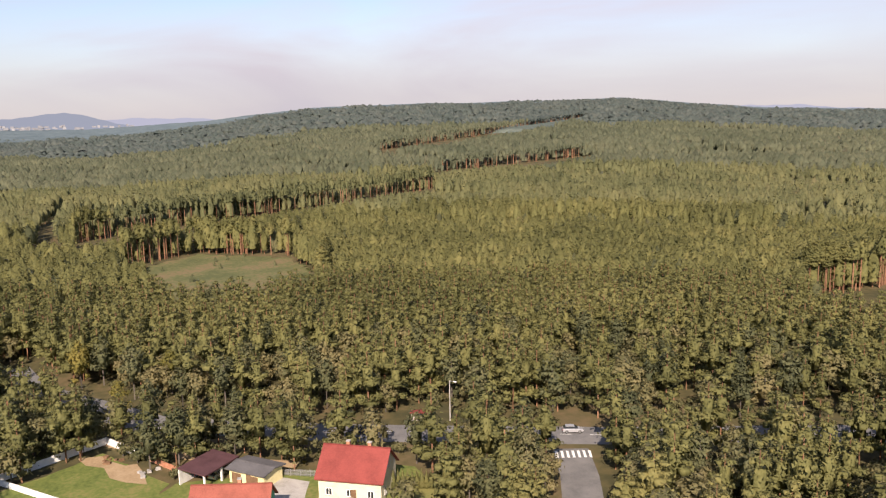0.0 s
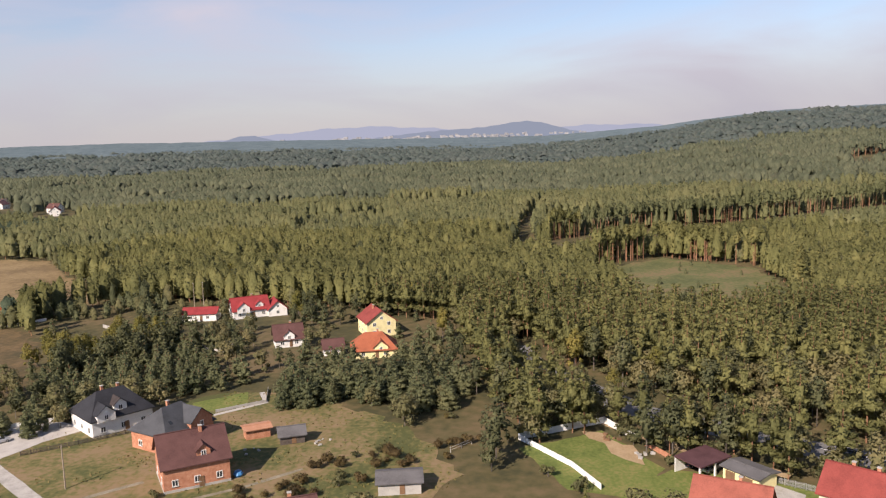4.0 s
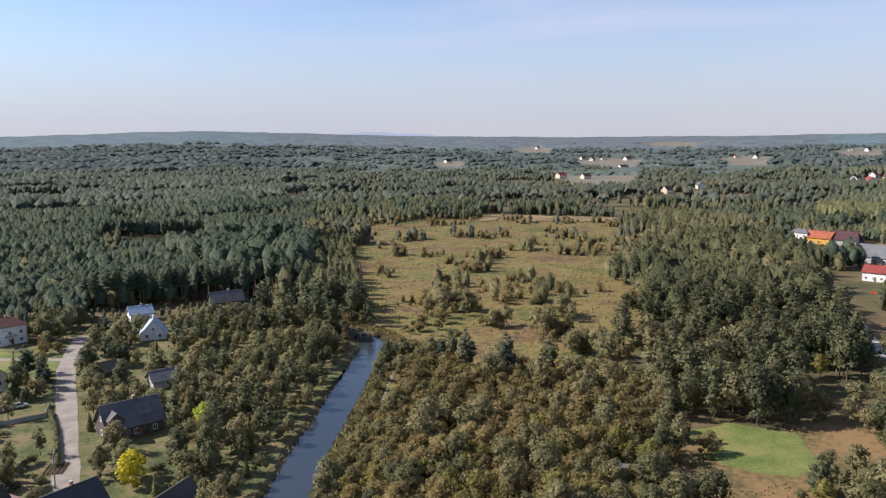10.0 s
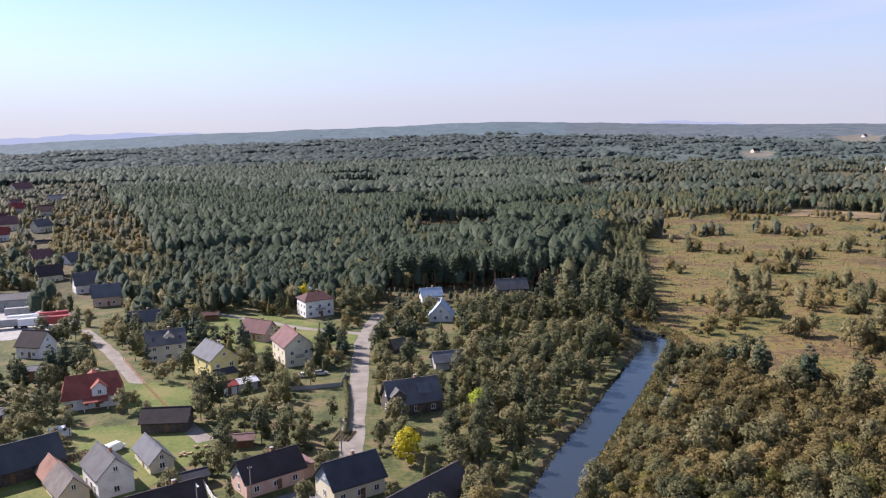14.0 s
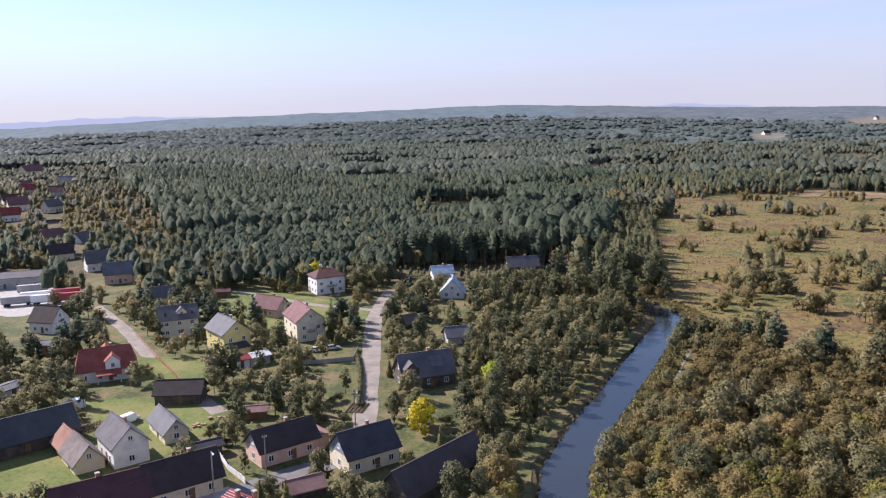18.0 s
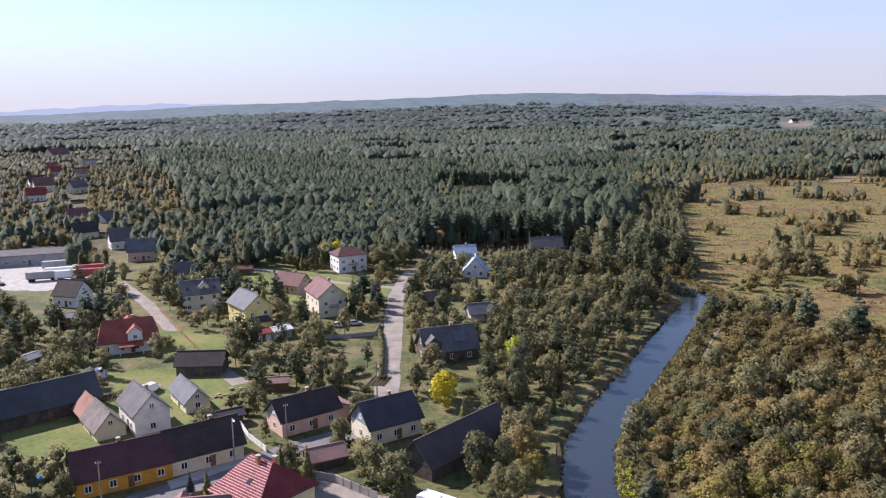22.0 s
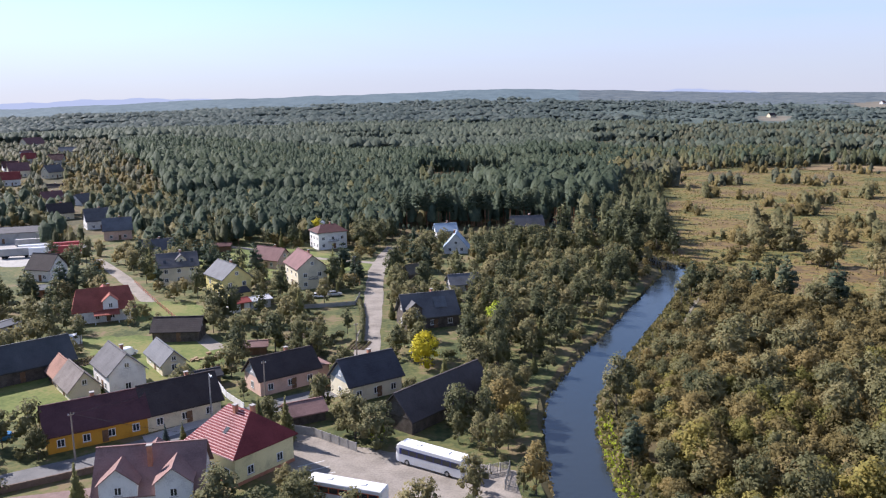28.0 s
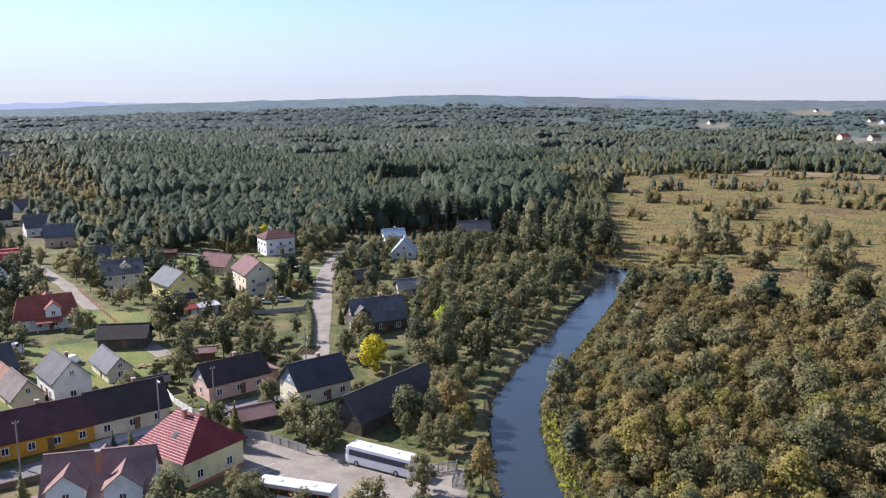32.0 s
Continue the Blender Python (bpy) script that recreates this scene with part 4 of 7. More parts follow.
def plant_zones():
    bounds = lambda poly: (min(a for a, b in poly), max(a for a, b in poly), min(b for a, b in poly), max(b for a, b in poly))

    def zone(poly, step, soft=()):
        p = grid(*bounds(poly), step)
        p = p[inside(p, poly)]
        return p[keep_clear(p, soft)]
    p = zone(THICKET, 3.5)
    water = line_distance(p, RIVER[:13])
    p, water = p[water > 8.6], water[water > 8.6]
    low = np.clip((water - 4) / 14, 0.5, 1.0)
    track = line_distance(p, BANK_TRACK)
    ok = (track > 2.6) & ((track > 5) | clumpy(p, 9, -0.1))
    mix(p[ok], {"willow": 8, "bush": 2, "broad": 2.0}, 0.6, 1.08, low[ok])
    # the grove frays into the meadow in tongues and single trees
    p = grid(90, 440, 120, 580, 4.9)
    bend = np.array([(noise.noise((x / 24, y / 24, 1.7)), noise.noise((x / 24, y / 24, 8.3))) for x, y in p])
    p = p[inside(p + 30 * bend + rt.normal(0, 4, p.shape), GROVE) & (inside(p, GROVE) | inside(p, MEADOW_POLY))]
    p = p[keep_clear(p, [MEADOW_POLY])]
    p = p[clumpy(p, 22, -0.24) & (line_distance(p, BANK_TRACK) > 5)]
    mix(p, {"tall": 7, "broad": 4, "willow": 2, "young_pine": 0.6}, 0.75, 1.3)
    p = zone(BANK, 4.2)
    p = p[clumpy(p, 16, -0.36)]
    water = line_distance(p, RIVER[:13])
    p, water = p[water > 7.2], water[water > 7.2]
    mix(p, {"broad": 6, "willow": 1.5, "bush": 2, "tall": 4, "spruce": 0.8}, 0.45, 0.9, np.clip((water - 2.5) / 10, 0.5, 1.0))
    p = zone(VILLAGE, 4.1)
    p = p[~inside(p, BANK) & clumpy(p, 20, -0.30)]
    p = p[rt.uniform(0, 1, len(p)) < 0.92]
    high = p[:, 1] > 262 + 0.35 * p[:, 0] + 14 * np.sin(p[:, 0] / 17)
    mix(p[~high], {"broad": 7, "bush": 6, "spruce": 1.2, "tall": 1.5}, 0.34, 0.85)
    arm = high & (p[:, 1] > 440) & (rt.uniform(0, 1, len(p)) < 0.8)
    mix(p[arm], {"willow": 6, "bush": 5, "broad": 4, "tall": 1}, 0.4, 0.8)
    p = p[high & (p[:, 1] <= 440)]
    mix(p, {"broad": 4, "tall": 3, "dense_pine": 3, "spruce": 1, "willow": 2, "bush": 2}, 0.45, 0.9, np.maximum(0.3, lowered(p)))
    p = zone(ROUGH_B, 5.2)
    p = p[clumpy(p, 18, -0.06)]
    mix(p, {"broad": 3, "bush": 5, "willow": 3, "young_pine": 2}, 0.6, 1.0)
    p = zone(PINES_B, 4.2)
    grow("young_pine", p, 0.6, 0.88)
    p = zone(SCRUB_B, 3.0, [OPENB_POLY])
    mix(p[clumpy(p, 8, -0.1)], {"scrub": 7, "bush": 2}, 0.35, 0.75)
    grow("young_pine", zone(PINES_C, 4.2, [OPENB_POLY]), 0.75, 1.1)
    p = zone(AROUND_B, 6.0)
    p = p[~inside(p, PINES_B) & clumpy(p, 20, -0.1)]
    mix(p, {"young_pine": 7, "broad": 3, "bush": 3, "tall": 1.5}, 0.5, 0.92)
    p = zone(TREES_C, 3.7)
    mix(p, {"pine": 6, "broad": 3, "tall": 2, "bush": 5}, 0.7, 1.05)
    p = zone(NEAR_C, 5.0)
    mix(p[clumpy(p, 20, -0.05)], {"broad": 5, "bush": 3, "spruce": 1}, 0.6, 1.0)
    # bare-stemmed old pines along the open strips of the forest
    for line in [e[0] for e in EDGES] + [[(352, -94), (300, -78)]]:
        for a, b in zip(line, line[1:]):
            n = int(math.dist(a, b) / (1.5 if math.hypot(*a) < 700 else 3.0))
            u = rt.uniform(0, 1, (n, 1))
            out = np.array(a) / math.hypot(*a)
            q = np.array(a) * (1 - u) + np.array(b) * u + np.abs(rt.normal(0, 5, (n, 1))) * out
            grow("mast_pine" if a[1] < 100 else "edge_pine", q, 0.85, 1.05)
    q = grid(290, 430, -88, -14, 9.0)
    q = q[inside(q, CLEAR_POLY) & clumpy(q, 14, 0.12)]
    mix(q, {"bush": 3, "young_pine": 2}, 0.25, 0.5)
    # trees standing close along the upper river
    q = np.array([(52, 276), (50, 284), (46, 292), (40, 300), (36, 312), (66, 298), (60, 308), (56, 318), (64, 312), (70, 306), (50, 330), (60, 332), (68, 324), (48, 346), (58, 350), (66, 342)], float)
    mix(q + rt.normal(0, 1.5, q.shape), {"tall": 5, "broad": 2}, 1.0, 1.45)
    q = np.stack([rt.uniform(96, 132, 16), rt.uniform(522, 545, 16)], 1)
    mix(q, {"broad": 3, "willow": 1}, 1.5, 2.0)
    # birches and young pines in the rough pasture
    for x, y, n, kind in ((226, 147, 6, "tall"), (236, 134, 8, "tall"), (254, 130, 7, "tall"), (303, 206, 14, "young_pine"), (306, 196, 12, "young_pine"), (320, 176, 12, "young_pine"), (206, 152, 3, "broad"), (208, 170, 3, "broad"), (270, 152, 8, "young_pine"), (284, 146, 9, "young_pine"), (264, 116, 8, "young_pine")):
        grow(kind, np.stack([x + rt.normal(0, 5, n), y + rt.normal(0, 4, n)], 1), 0.65, 0.95)
    # bushes dotted over the meadow and the fields
    p = grid(*bounds(MEADOW_POLY), 5.5)
    p = p[inside(p, MEADOW_POLY)]
    p = p[clumpy(p, 26, 0.30) & (rt.uniform(0, 1, len(p)) < 0.75)]
    mix(p, {"willow": 7, "bush": 6, "broad": 1.5}, 0.45, 0.95)
    for x, y, r in ((107, 315, 7), (116, 295, 6), (143, 316, 10), (153, 302, 8), (131, 250, 7), (172, 532, 10), (136, 464, 8), (163, 417, 12), (208, 541, 9), (263, 458, 9), (184, 432, 10), (160, 390, 9), (129, 356, 8), (219, 455, 10), (109, 301, 6), (167, 353, 9), (126, 222, 5), (114, 270, 6), (145, 272, 6)):
        q = np.stack([x + rt.normal(0, r * 0.5, 9), y + rt.normal(0, r * 0.5, 9)], 1)
        mix(q, {"willow": 3, "broad": 3, "bush": 2}, 0.6, 1.1)
    # woods: everything else, thinning to larger steps with distance
    zones = [THICKET, GROVE, VILLAGE, ROUGH_B, AROUND_B, TREES_C, NEAR_C, MEADOW_POLY]
    for r0, r1, step in ((60, 420, 4.6), (420, 800, 5.8), (800, 1560, 9.2), (1560, 2700, 18.0)):
        p = grid(-r1, r1, -r1, r1, step)
        r = np.hypot(p[:, 0], p[:, 1])
        az = np.degrees(np.arctan2(p[:, 1], p[:, 0]))
        p = p[(r >= r0) & (r < r1) & (az > -56) & (az < 124)]
        for zn in zones + (FAR_OPEN if r1 > 1600 else []):
            p = p[~inside(p, zn)]
        p = p[keep_clear(p)]
        low = lowered(p)
        p, low = p[low > 0.12], low[low > 0.12]
        az = np.degrees(np.arctan2(p[:, 1], p[:, 0]))
        r = np.hypot(p[:, 0], p[:, 1])
        side = az + np.array([14 * noise.noise((x / 130, y / 130, 9.1)) for x, y in p])
        east = (side < 34) | ((side < 44) & (r > 700))
        north = (side > 82) & (r > 250)
        fringe = line_distance(p, MEADOW_WEST) < 24
        near_road = (east & (r < 235)) | fringe
        pines = (east | north) & ~near_road
        lie = np.array([noise.noise((x / 55, y / 55, 5.3)) for x, y in p])
        pines &= ~(north & (lie > 0.55))
        old = np.array([noise.noise((x / 140, y / 140, 2.2)) for x, y in p])
        ca, sa = math.cos(0.4), math.sin(0.4)
        cu = np.floor((p[:, 0] * ca + p[:, 1] * sa + 25 * lie) / 95)
        cv = np.floor((p[:, 1] * ca - p[:, 0] * sa + 25 * old) / 58)
        cell = np.modf(np.abs(np.sin(cu * 12.9898 + cv * 78.233) * 43758.5453))[0]
        stand = (0.92 + 0.10 * lie + np.where(east & (r < 420), 0.08, 0.62 * (cell - 0.45))) * low
        odd = rt.uniform(0, 1, len(p)) < np.where(east, 0.07, 0.05)
        mix(p[pines & odd], {"tall": 2, "broad": 1}, 0.7, 1.05)
        pines &= ~odd
        grow("pine", p[pines & east], 0.84, 1.06, stand[pines & east])
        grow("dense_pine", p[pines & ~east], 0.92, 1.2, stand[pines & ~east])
        mix(p[near_road & ~fringe], {"pine": 6, "broad": 3, "tall": 2, "bush": 4}, 0.75, 1.12)
        mix(p[fringe], {"broad": 3, "tall": 4, "willow": 3}, 0.6, 1.0)
        other = ~pines & ~near_road & ~odd
        rest = p[other]
        keep = clumpy(rest, 70, -0.20)
        big = cell[other][keep] > 0.55
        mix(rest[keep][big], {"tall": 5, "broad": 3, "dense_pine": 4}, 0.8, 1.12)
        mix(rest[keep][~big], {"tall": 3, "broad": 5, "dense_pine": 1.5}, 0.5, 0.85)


def plant():
    """The trees: the nearest of each kind as things, the rest joined into woods."""
    for kind, rows in TREES.items():
        leaf, bark, name, label, category = TREE_LOOK[kind]
        rows = np.array(rows)
        if not len(rows):
            continue
        d = np.hypot(rows[:, 0] - 10, rows[:, 1] - 20)
        order = np.argsort(d)
        rows, d = rows[order], d[order]
        near_n = min(len(rows), {"pine": 110, "broad": 230, "tall": 100, "willow": 270, "bush": 190, "spruce": 70, "young_pine": 90, "mast_pine": 40, "scrub": 70, "dense_pine": 30, "edge_pine": 30}[kind])
        made = []
        for i in range(7):
            lv, st = tree_shape(kind, 0)
            tone = {"willow": (WILLOW, WILLOW, BIRCH, WILLOW, LEAF, WILLOW, REED), "broad": (LEAF, LEAF, LEAF_DARK, LEAF, BIRCH, LEAF, LEAF)}.get(kind, (leaf,) * 7)[i]
            made.append((quads_mesh(name + "_crown", lv, tone, True), quads_mesh(name + "_trunk", st, bark)))
        for i in range(near_n):
            x, y, s = rows[i]
            cm, tm = made[i % 7]
            ob = tagged(new(name), label, category, category + "s")
            wide = s * rt.uniform(0.9, 1.12)
            ob.matrix_basis = pose(x, y, float(ground_z([x], [y])[0]), 0, 0, rt.uniform(0, 360)) @ Matrix.Diagonal((wide, wide, s, 1))
            put("crown", cm, ob)
            put("trunk", tm, ob)
        for level, lo, hi in ((1, 0, 310), (2, 310, 520), (3, 520, 820), (4, 820, 1560), (5, 1560, 1e5)):
            sel = (np.arange(len(rows)) >= near_n) & (d >= lo) & (d < hi)
            sub = rows[sel]
            if not len(sub):
                continue
            z = terrain(sub[:, 0], sub[:, 1])
            lo_l, lo_t = [], []
            variants = 8
            for v in range(variants):
                lv, st = tree_shape(kind, level)
                w = np.where(np.arange(len(sub)) % variants == v)[0]
                if not len(w):
                    continue
                a = rt.uniform(0, 2 * np.pi, len(w))
                ca, sa = np.cos(a)[:, None], np.sin(a)[:, None]
                s = sub[w, 2]
                sw = s * rt.uniform(0.9, 1.15, len(w)) * {1: 1.0, 2: 0.98, 3: 0.98, 4: 1.3, 5: 2.5}[level]
                post = stem([(0, 0, -0.3), (0, 0, st[0][:, 2].max())], [0.27 if kind in ("mast_pine", "edge_pine") else 0.19, 0.16 if kind in ("mast_pine", "edge_pine") else 0.08], 3)
                if level > 2:
                    post = (post[0], post[1][:1])
                for shape, dst in ((lv, lo_l), (post, lo_t)):
                    if level > 3 and dst is lo_t and kind not in ("mast_pine", "edge_pine"):
                        continue
                    src, qs = shape[0], shape[1]
                    x = src[None, :, 0] * ca - src[None, :, 1] * sa
                    y = src[None, :, 0] * sa + src[None, :, 1] * ca
                    zz = np.repeat(src[None, :, 2], len(w), 0)
                    vv = np.stack([x * sw[:, None] + sub[w, 0, None], y * sw[:, None] + sub[w, 1, None], zz * s[:, None] + z[w, None]], -1).reshape(-1, 3)
                    qq = (qs[None] + (np.arange(len(w)) * len(src))[:, None, None]).reshape(-1, qs.shape[1])
                    if len(shape) > 2:
                        m = shape[2]
                        mm = np.stack([m[None, :, 0] * ca - m[None, :, 1] * sa, m[None, :, 0] * sa + m[None, :, 1] * ca, np.repeat(m[None, :, 2], len(w), 0)], -1).reshape(-1, 3)
                        dst.append((vv, qq, mm))
                    else:
                        dst.append((vv, qq))
            thing = tagged(new("woodland"), {"pine": "dense dark green pine forest", "dense_pine": "dense plantation pine forest tinted blue-green for haze", "broad": "mixed broadleaf woodland, green and olive", "tall": "dense tall alder and birch woodland"}.get(kind, "scattered green shrubs and small trees"), "woods", kind="stuff")
            # leaf colour is swapped by distance step to paint in the haze
            put("foliage", quads_mesh(kind + "_foliage", merge(lo_l), PINE_HAZE_DISTANT if level == 5 else PINE_HAZE_MID if level == 3 and leaf is PINE else PINE_HAZE_EAST if level == 4 and leaf is PINE else PINE_HAZE_FAR if level == 4 and leaf is PINE_NORTH_HAZE else LEAF_HAZE if level == 4 or (leaf is LEAF and level == 3) else leaf, True), thing)["kind"] = "stuff"
            if lo_t:
                put("trunks", quads_mesh(kind + "_trunks", merge(lo_t), bark), thing)["kind"] = "stuff"


FAR_OPEN = [[(2900, 3200), (3650, 3500), (3500, 3850), (2800, 3550)]]
# clearings: bearing, half width, near and far end
for bearing, half, near, far in ((58.2, 2.4, 1640, 2120), (49.2, 1.7, 1700, 2200), (63.5, 1.5, 2300, 2900), (42.5, 1.6, 2000, 2600), (54.0, 2.0, 2700, 3400), (69.5, 1.3, 1650, 2000)):
    corners = [(near, -0.8), (near * 1.04, 0.7), (far * 0.93, 1.1), (far, 0.2), (far * 0.96, -1.0)]
    FAR_OPEN.append([(q * math.cos(math.radians(bearing + k * half)), q * math.sin(math.radians(bearing + k * half))) for q, k in corners])


def noise_field(X, Y, scale):
    """Smooth unevenness out of a few crossing waves."""
    x, y = X / scale, Y / scale
    return (np.sin(1.3 * x + 0.7 * y) + np.sin(-0.8 * x + 1.9 * y + 1.1) + np.sin(2.3 * x + 0.4 * y + 2.7)) / 3


def far_canopy():
    """The closed roof of the woods beyond the single trees."""
    r = np.concatenate([np.arange(1450, 2600, 16), np.arange(2600, 4790, 26)])
    a = np.radians(np.arange(-70, 135, 0.3))
    Rr, A = np.meshgrid(r, a)
    X, Y = Rr * np.cos(A) + rt.uniform(-6, 6, Rr.shape), Rr * np.sin(A) + rt.uniform(-6, 6, Rr.shape)
    lift = 10 + rt.uniform(0, 2.4, X.shape) + 3.5 * (noise_field(X, Y, 140) + 0.6 * noise_field(X, Y, 50))
    lift *= 0.5 + 0.5 * smooth(2450, 2750, Rr)
    lift[:, 0] = 0
    flat_xy = np.stack([X.ravel(), Y.ravel()], 1)
    bare = np.zeros(len(flat_xy), bool)
    for poly in FAR_OPEN:
        bare |= inside(flat_xy, poly)
    share = bare.reshape(lift.shape).astype(float)
    for turn in range(3):
        share = (np.roll(share, 2, 1) + np.roll(share, 1, 1) + share + np.roll(share, -1, 1) + np.roll(share, -2, 1)) / 5
        share = (np.roll(share, 1, 0) + share + np.roll(share, -1, 0)) / 3
    lift = lift * (1 - share) + 2.0 * share
    Z = terrain(X.ravel(), Y.ravel()).reshape(X.shape) + lift
    n, m = X.shape
    idx = np.arange(n * m).reshape(n, m)
    f = np.stack([idx[:-1, :-1], idx[1:, :-1], idx[1:, 1:], idx[:-1, 1:]], -1).reshape(-1, 4)
    f = f[:, ::-1]
    az = np.degrees(A)[:-1, :-1].ravel()
    open_face = bare[f].all(axis=1)
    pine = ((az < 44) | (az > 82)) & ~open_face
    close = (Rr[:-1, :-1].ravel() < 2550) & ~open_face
    for sel, material, label in ((open_face, FIELD_FAR, "far pale stubble fields between woods"), (close, UNDERWOOD, "distant low woods and thickets"), (pine & ~close, CANOPY_HAZE, "far pine forest to the horizon, tinted haze blue"), (~pine & ~open_face & ~close, MIXED_HAZE, "far mixed woods to the horizon, tinted haze blue")):
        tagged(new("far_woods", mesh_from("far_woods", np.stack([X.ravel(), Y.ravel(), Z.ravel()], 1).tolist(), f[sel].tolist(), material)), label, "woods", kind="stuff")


# ---------------------------------------------------------------- houses


def slab(name, corners, thick, material):
    """A roof slope: four corners (or three), given thickness downward along z."""
    n = len(corners)
    v = [tuple(c) for c in corners] + [(c[0], c[1], c[2] - thick) for c in corners]
    f = [tuple(range(n)), tuple(range(2 * n - 1, n - 1, -1))]
    f += [(i, n + i, n + (i + 1) % n, (i + 1) % n) for i in range(n)]
    bm = bmesh.new()
    bv = [bm.verts.new(p) for p in v]
    for q in f:
        bm.faces.new([bv[i] for i in q])
    bmesh.ops.recalc_face_normals(bm, faces=bm.faces)
    me = bpy.data.meshes.new(name)
    bm.to_mesh(me)
    bm.free()
    me.materials.append(material)
    return me


def window_meshes(w, h, frame_m):
    fr = cached(("wf", w, h, frame_m.name), lambda: boxes("window_frame", [(-w / 2, -0.03, -h / 2, -w / 2 + 0.12, 0.05, h / 2), (w / 2 - 0.12, -0.03, -h / 2, w / 2, 0.05, h / 2), (-w / 2 + 0.12, -0.03, h / 2 - 0.12, w / 2 - 0.12, 0.05, h / 2), (-w / 2 + 0.12, -0.03, -h / 2, w / 2 - 0.12, 0.05, -h / 2 + 0.12), (-0.05, -0.03, -h / 2 + 0.12, 0.05, 0.05, h / 2 - 0.12)], frame_m))
    pn = cached(("wp", w, h), lambda: boxes("window_pane", [(-w / 2 + 0.12, -0.005, -h / 2 + 0.12, w / 2 - 0.12, 0.02, h / 2 - 0.12)], PANE))
    sl = cached(("ws", w), lambda: boxes("window_sill", [(-w / 2 - 0.08, -0.12, -0.06, w / 2 + 0.08, 0.04, 0)], CONCRETE))
    return fr, pn, sl


def window(parent, x, y, z, face, w=1.2, h=1.35, frame_m=None):
    """face: degrees, the way the window looks in the house's own plan (0 looks along -y)."""
    fr, pn, sl = window_meshes(w, h, frame_m or WHITE)
    ob = put("window", fr, parent, pose(x, y, z, 0, 0, face))
    put("pane", pn, ob)
    if parent.matrix_basis.translation.length < 230:
        put("sill", sl, ob, pose(0, 0, -h / 2))
    return ob


def house(x, y, rot, L, W, eave, top, wall, roof, label, over=0.55, hip=0.0, chimneys=((0.2, 0.15),), wins=(2, 1), storeys=1, plinth=None, name="house", category="house", door=True, porch=None, clear=1.15, chimney_m=None, frame_m=None, attic=True):
    """A pitched-roof house: ridge along its own x. hip: how far the ridge ends stand in, as a share of L."""
    HOUSE_SPOTS.append((x, y, 0.5 * math.hypot(L, W) * clear))
    reach, size = math.hypot(x, y), 0.5 * math.hypot(L, W)
    if reach < 900:
        for back in (1.3, 2.1) if reach < 400 else (1.3, 2.1, 3.2, 4.3, 5.4):
            HOUSE_SPOTS.append((x * (1 - size * back / reach), y * (1 - size * back / reach), 0.75 * size))
    ob = base(name, x, y, rot, label, category, z=float(terrain(x, y)) if math.hypot(x, y) > 600 else 0.0)
    a, b = L / 2, W / 2
    slope = (top - eave) / b
    inset = hip * L
    if hip == 0:
        v = [(-a, -b, 0), (a, -b, 0), (a, b, 0), (-a, b, 0), (-a, -b, eave), (a, -b, eave), (a, b, eave), (-a, b, eave), (-a, 0, top - 0.02), (a, 0, top - 0.02)]
        f = [(0, 1, 5, 4), (2, 3, 7, 6), (1, 2, 6, 9, 5), (3, 0, 4, 8, 7), (0, 3, 2, 1)]
        put("wall", mesh_from("wall", v, f, wall), ob)
    else:
        put("wall", boxes("wall", [(-a, -b, 0, a, b, eave)], wall), ob)
    if plinth:
        put("plinth", boxes("plinth", [(-a - 0.06, -b - 0.06, -0.3, a + 0.06, b + 0.06, 0.55)], plinth), ob)
    e = eave - slope * over
    th = 0.22
    up = 0.16
    if hip == 0:
        put("roof", slab("roof", [(-a - over, -b - over, e + up), (a + over, -b - over, e + up), (a + over, 0, top + up), (-a - over, 0, top + up)], th, roof), ob)
        put("roof", slab("roof", [(a + over, b + over, e + up), (-a - over, b + over, e + up), (-a - over, 0.003, top + up), (a + over, 0.003, top + up)], th, roof), ob)
        put("ridge_cap", boxes("ridge_cap", [(-a - over, -0.16, top + up - 0.05, a + over, 0.16, top + up + 0.07)], roof), ob)
    else:
        r0, r1 = -a + inset, a - inset
        put("roof", slab("roof", [(-a - over, -b - over, e + up), (a + over, -b - over, e + up), (r1, 0, top + up), (r0, 0, top + up)], th, roof), ob)
        put("roof", slab("roof", [(a + over, b + over, e + up), (-a - over, b + over, e + up), (r0, 0.003, top + up), (r1, 0.003, top + up)], th, roof), ob)
        put("roof", slab("roof", [(a + over, -b - over + 0.01, e + up), (a + over, b + over - 0.01, e + up), (r1 + 0.004, 0, top + up)], th, roof), ob)
        put("roof", slab("roof", [(-a - over, b + over - 0.01, e + up), (-a - over, -b - over + 0.01, e + up), (r0 - 0.004, 0, top + up)], th, roof), ob)
    for u, w in chimneys:
        cx, cy = u * a, w * b
        z0 = top - abs(cy) * slope - 0.4
        ch = put("chimney", boxes("chimney", [(cx - 0.3, cy - 0.3, z0, cx + 0.3, cy + 0.3, top + 0.75)], chimney_m or BRICK), ob)
        put("cap", boxes("chimney_cap", [(cx - 0.38, cy - 0.38, top + 0.75, cx + 0.38, cy + 0.38, top + 0.87)], CONCRETE), ch)
    for s in range(storeys):
        z = 1.55 + 2.75 * s + (0.3 if plinth else 0)
        if z + 0.8 > eave:
            break
        for i in range(wins[0]):
            u = -a + L * (i + 0.5) / wins[0]
            window(ob, u, -b - 0.02, z, 0, frame_m=frame_m)
            window(ob, u, b + 0.02, z, 180, frame_m=frame_m)
        for i in range(wins[1]):
            u = -b + W * (i + 0.5) / wins[1]
            window(ob, a + 0.02, u, z, 90, frame_m=frame_m)
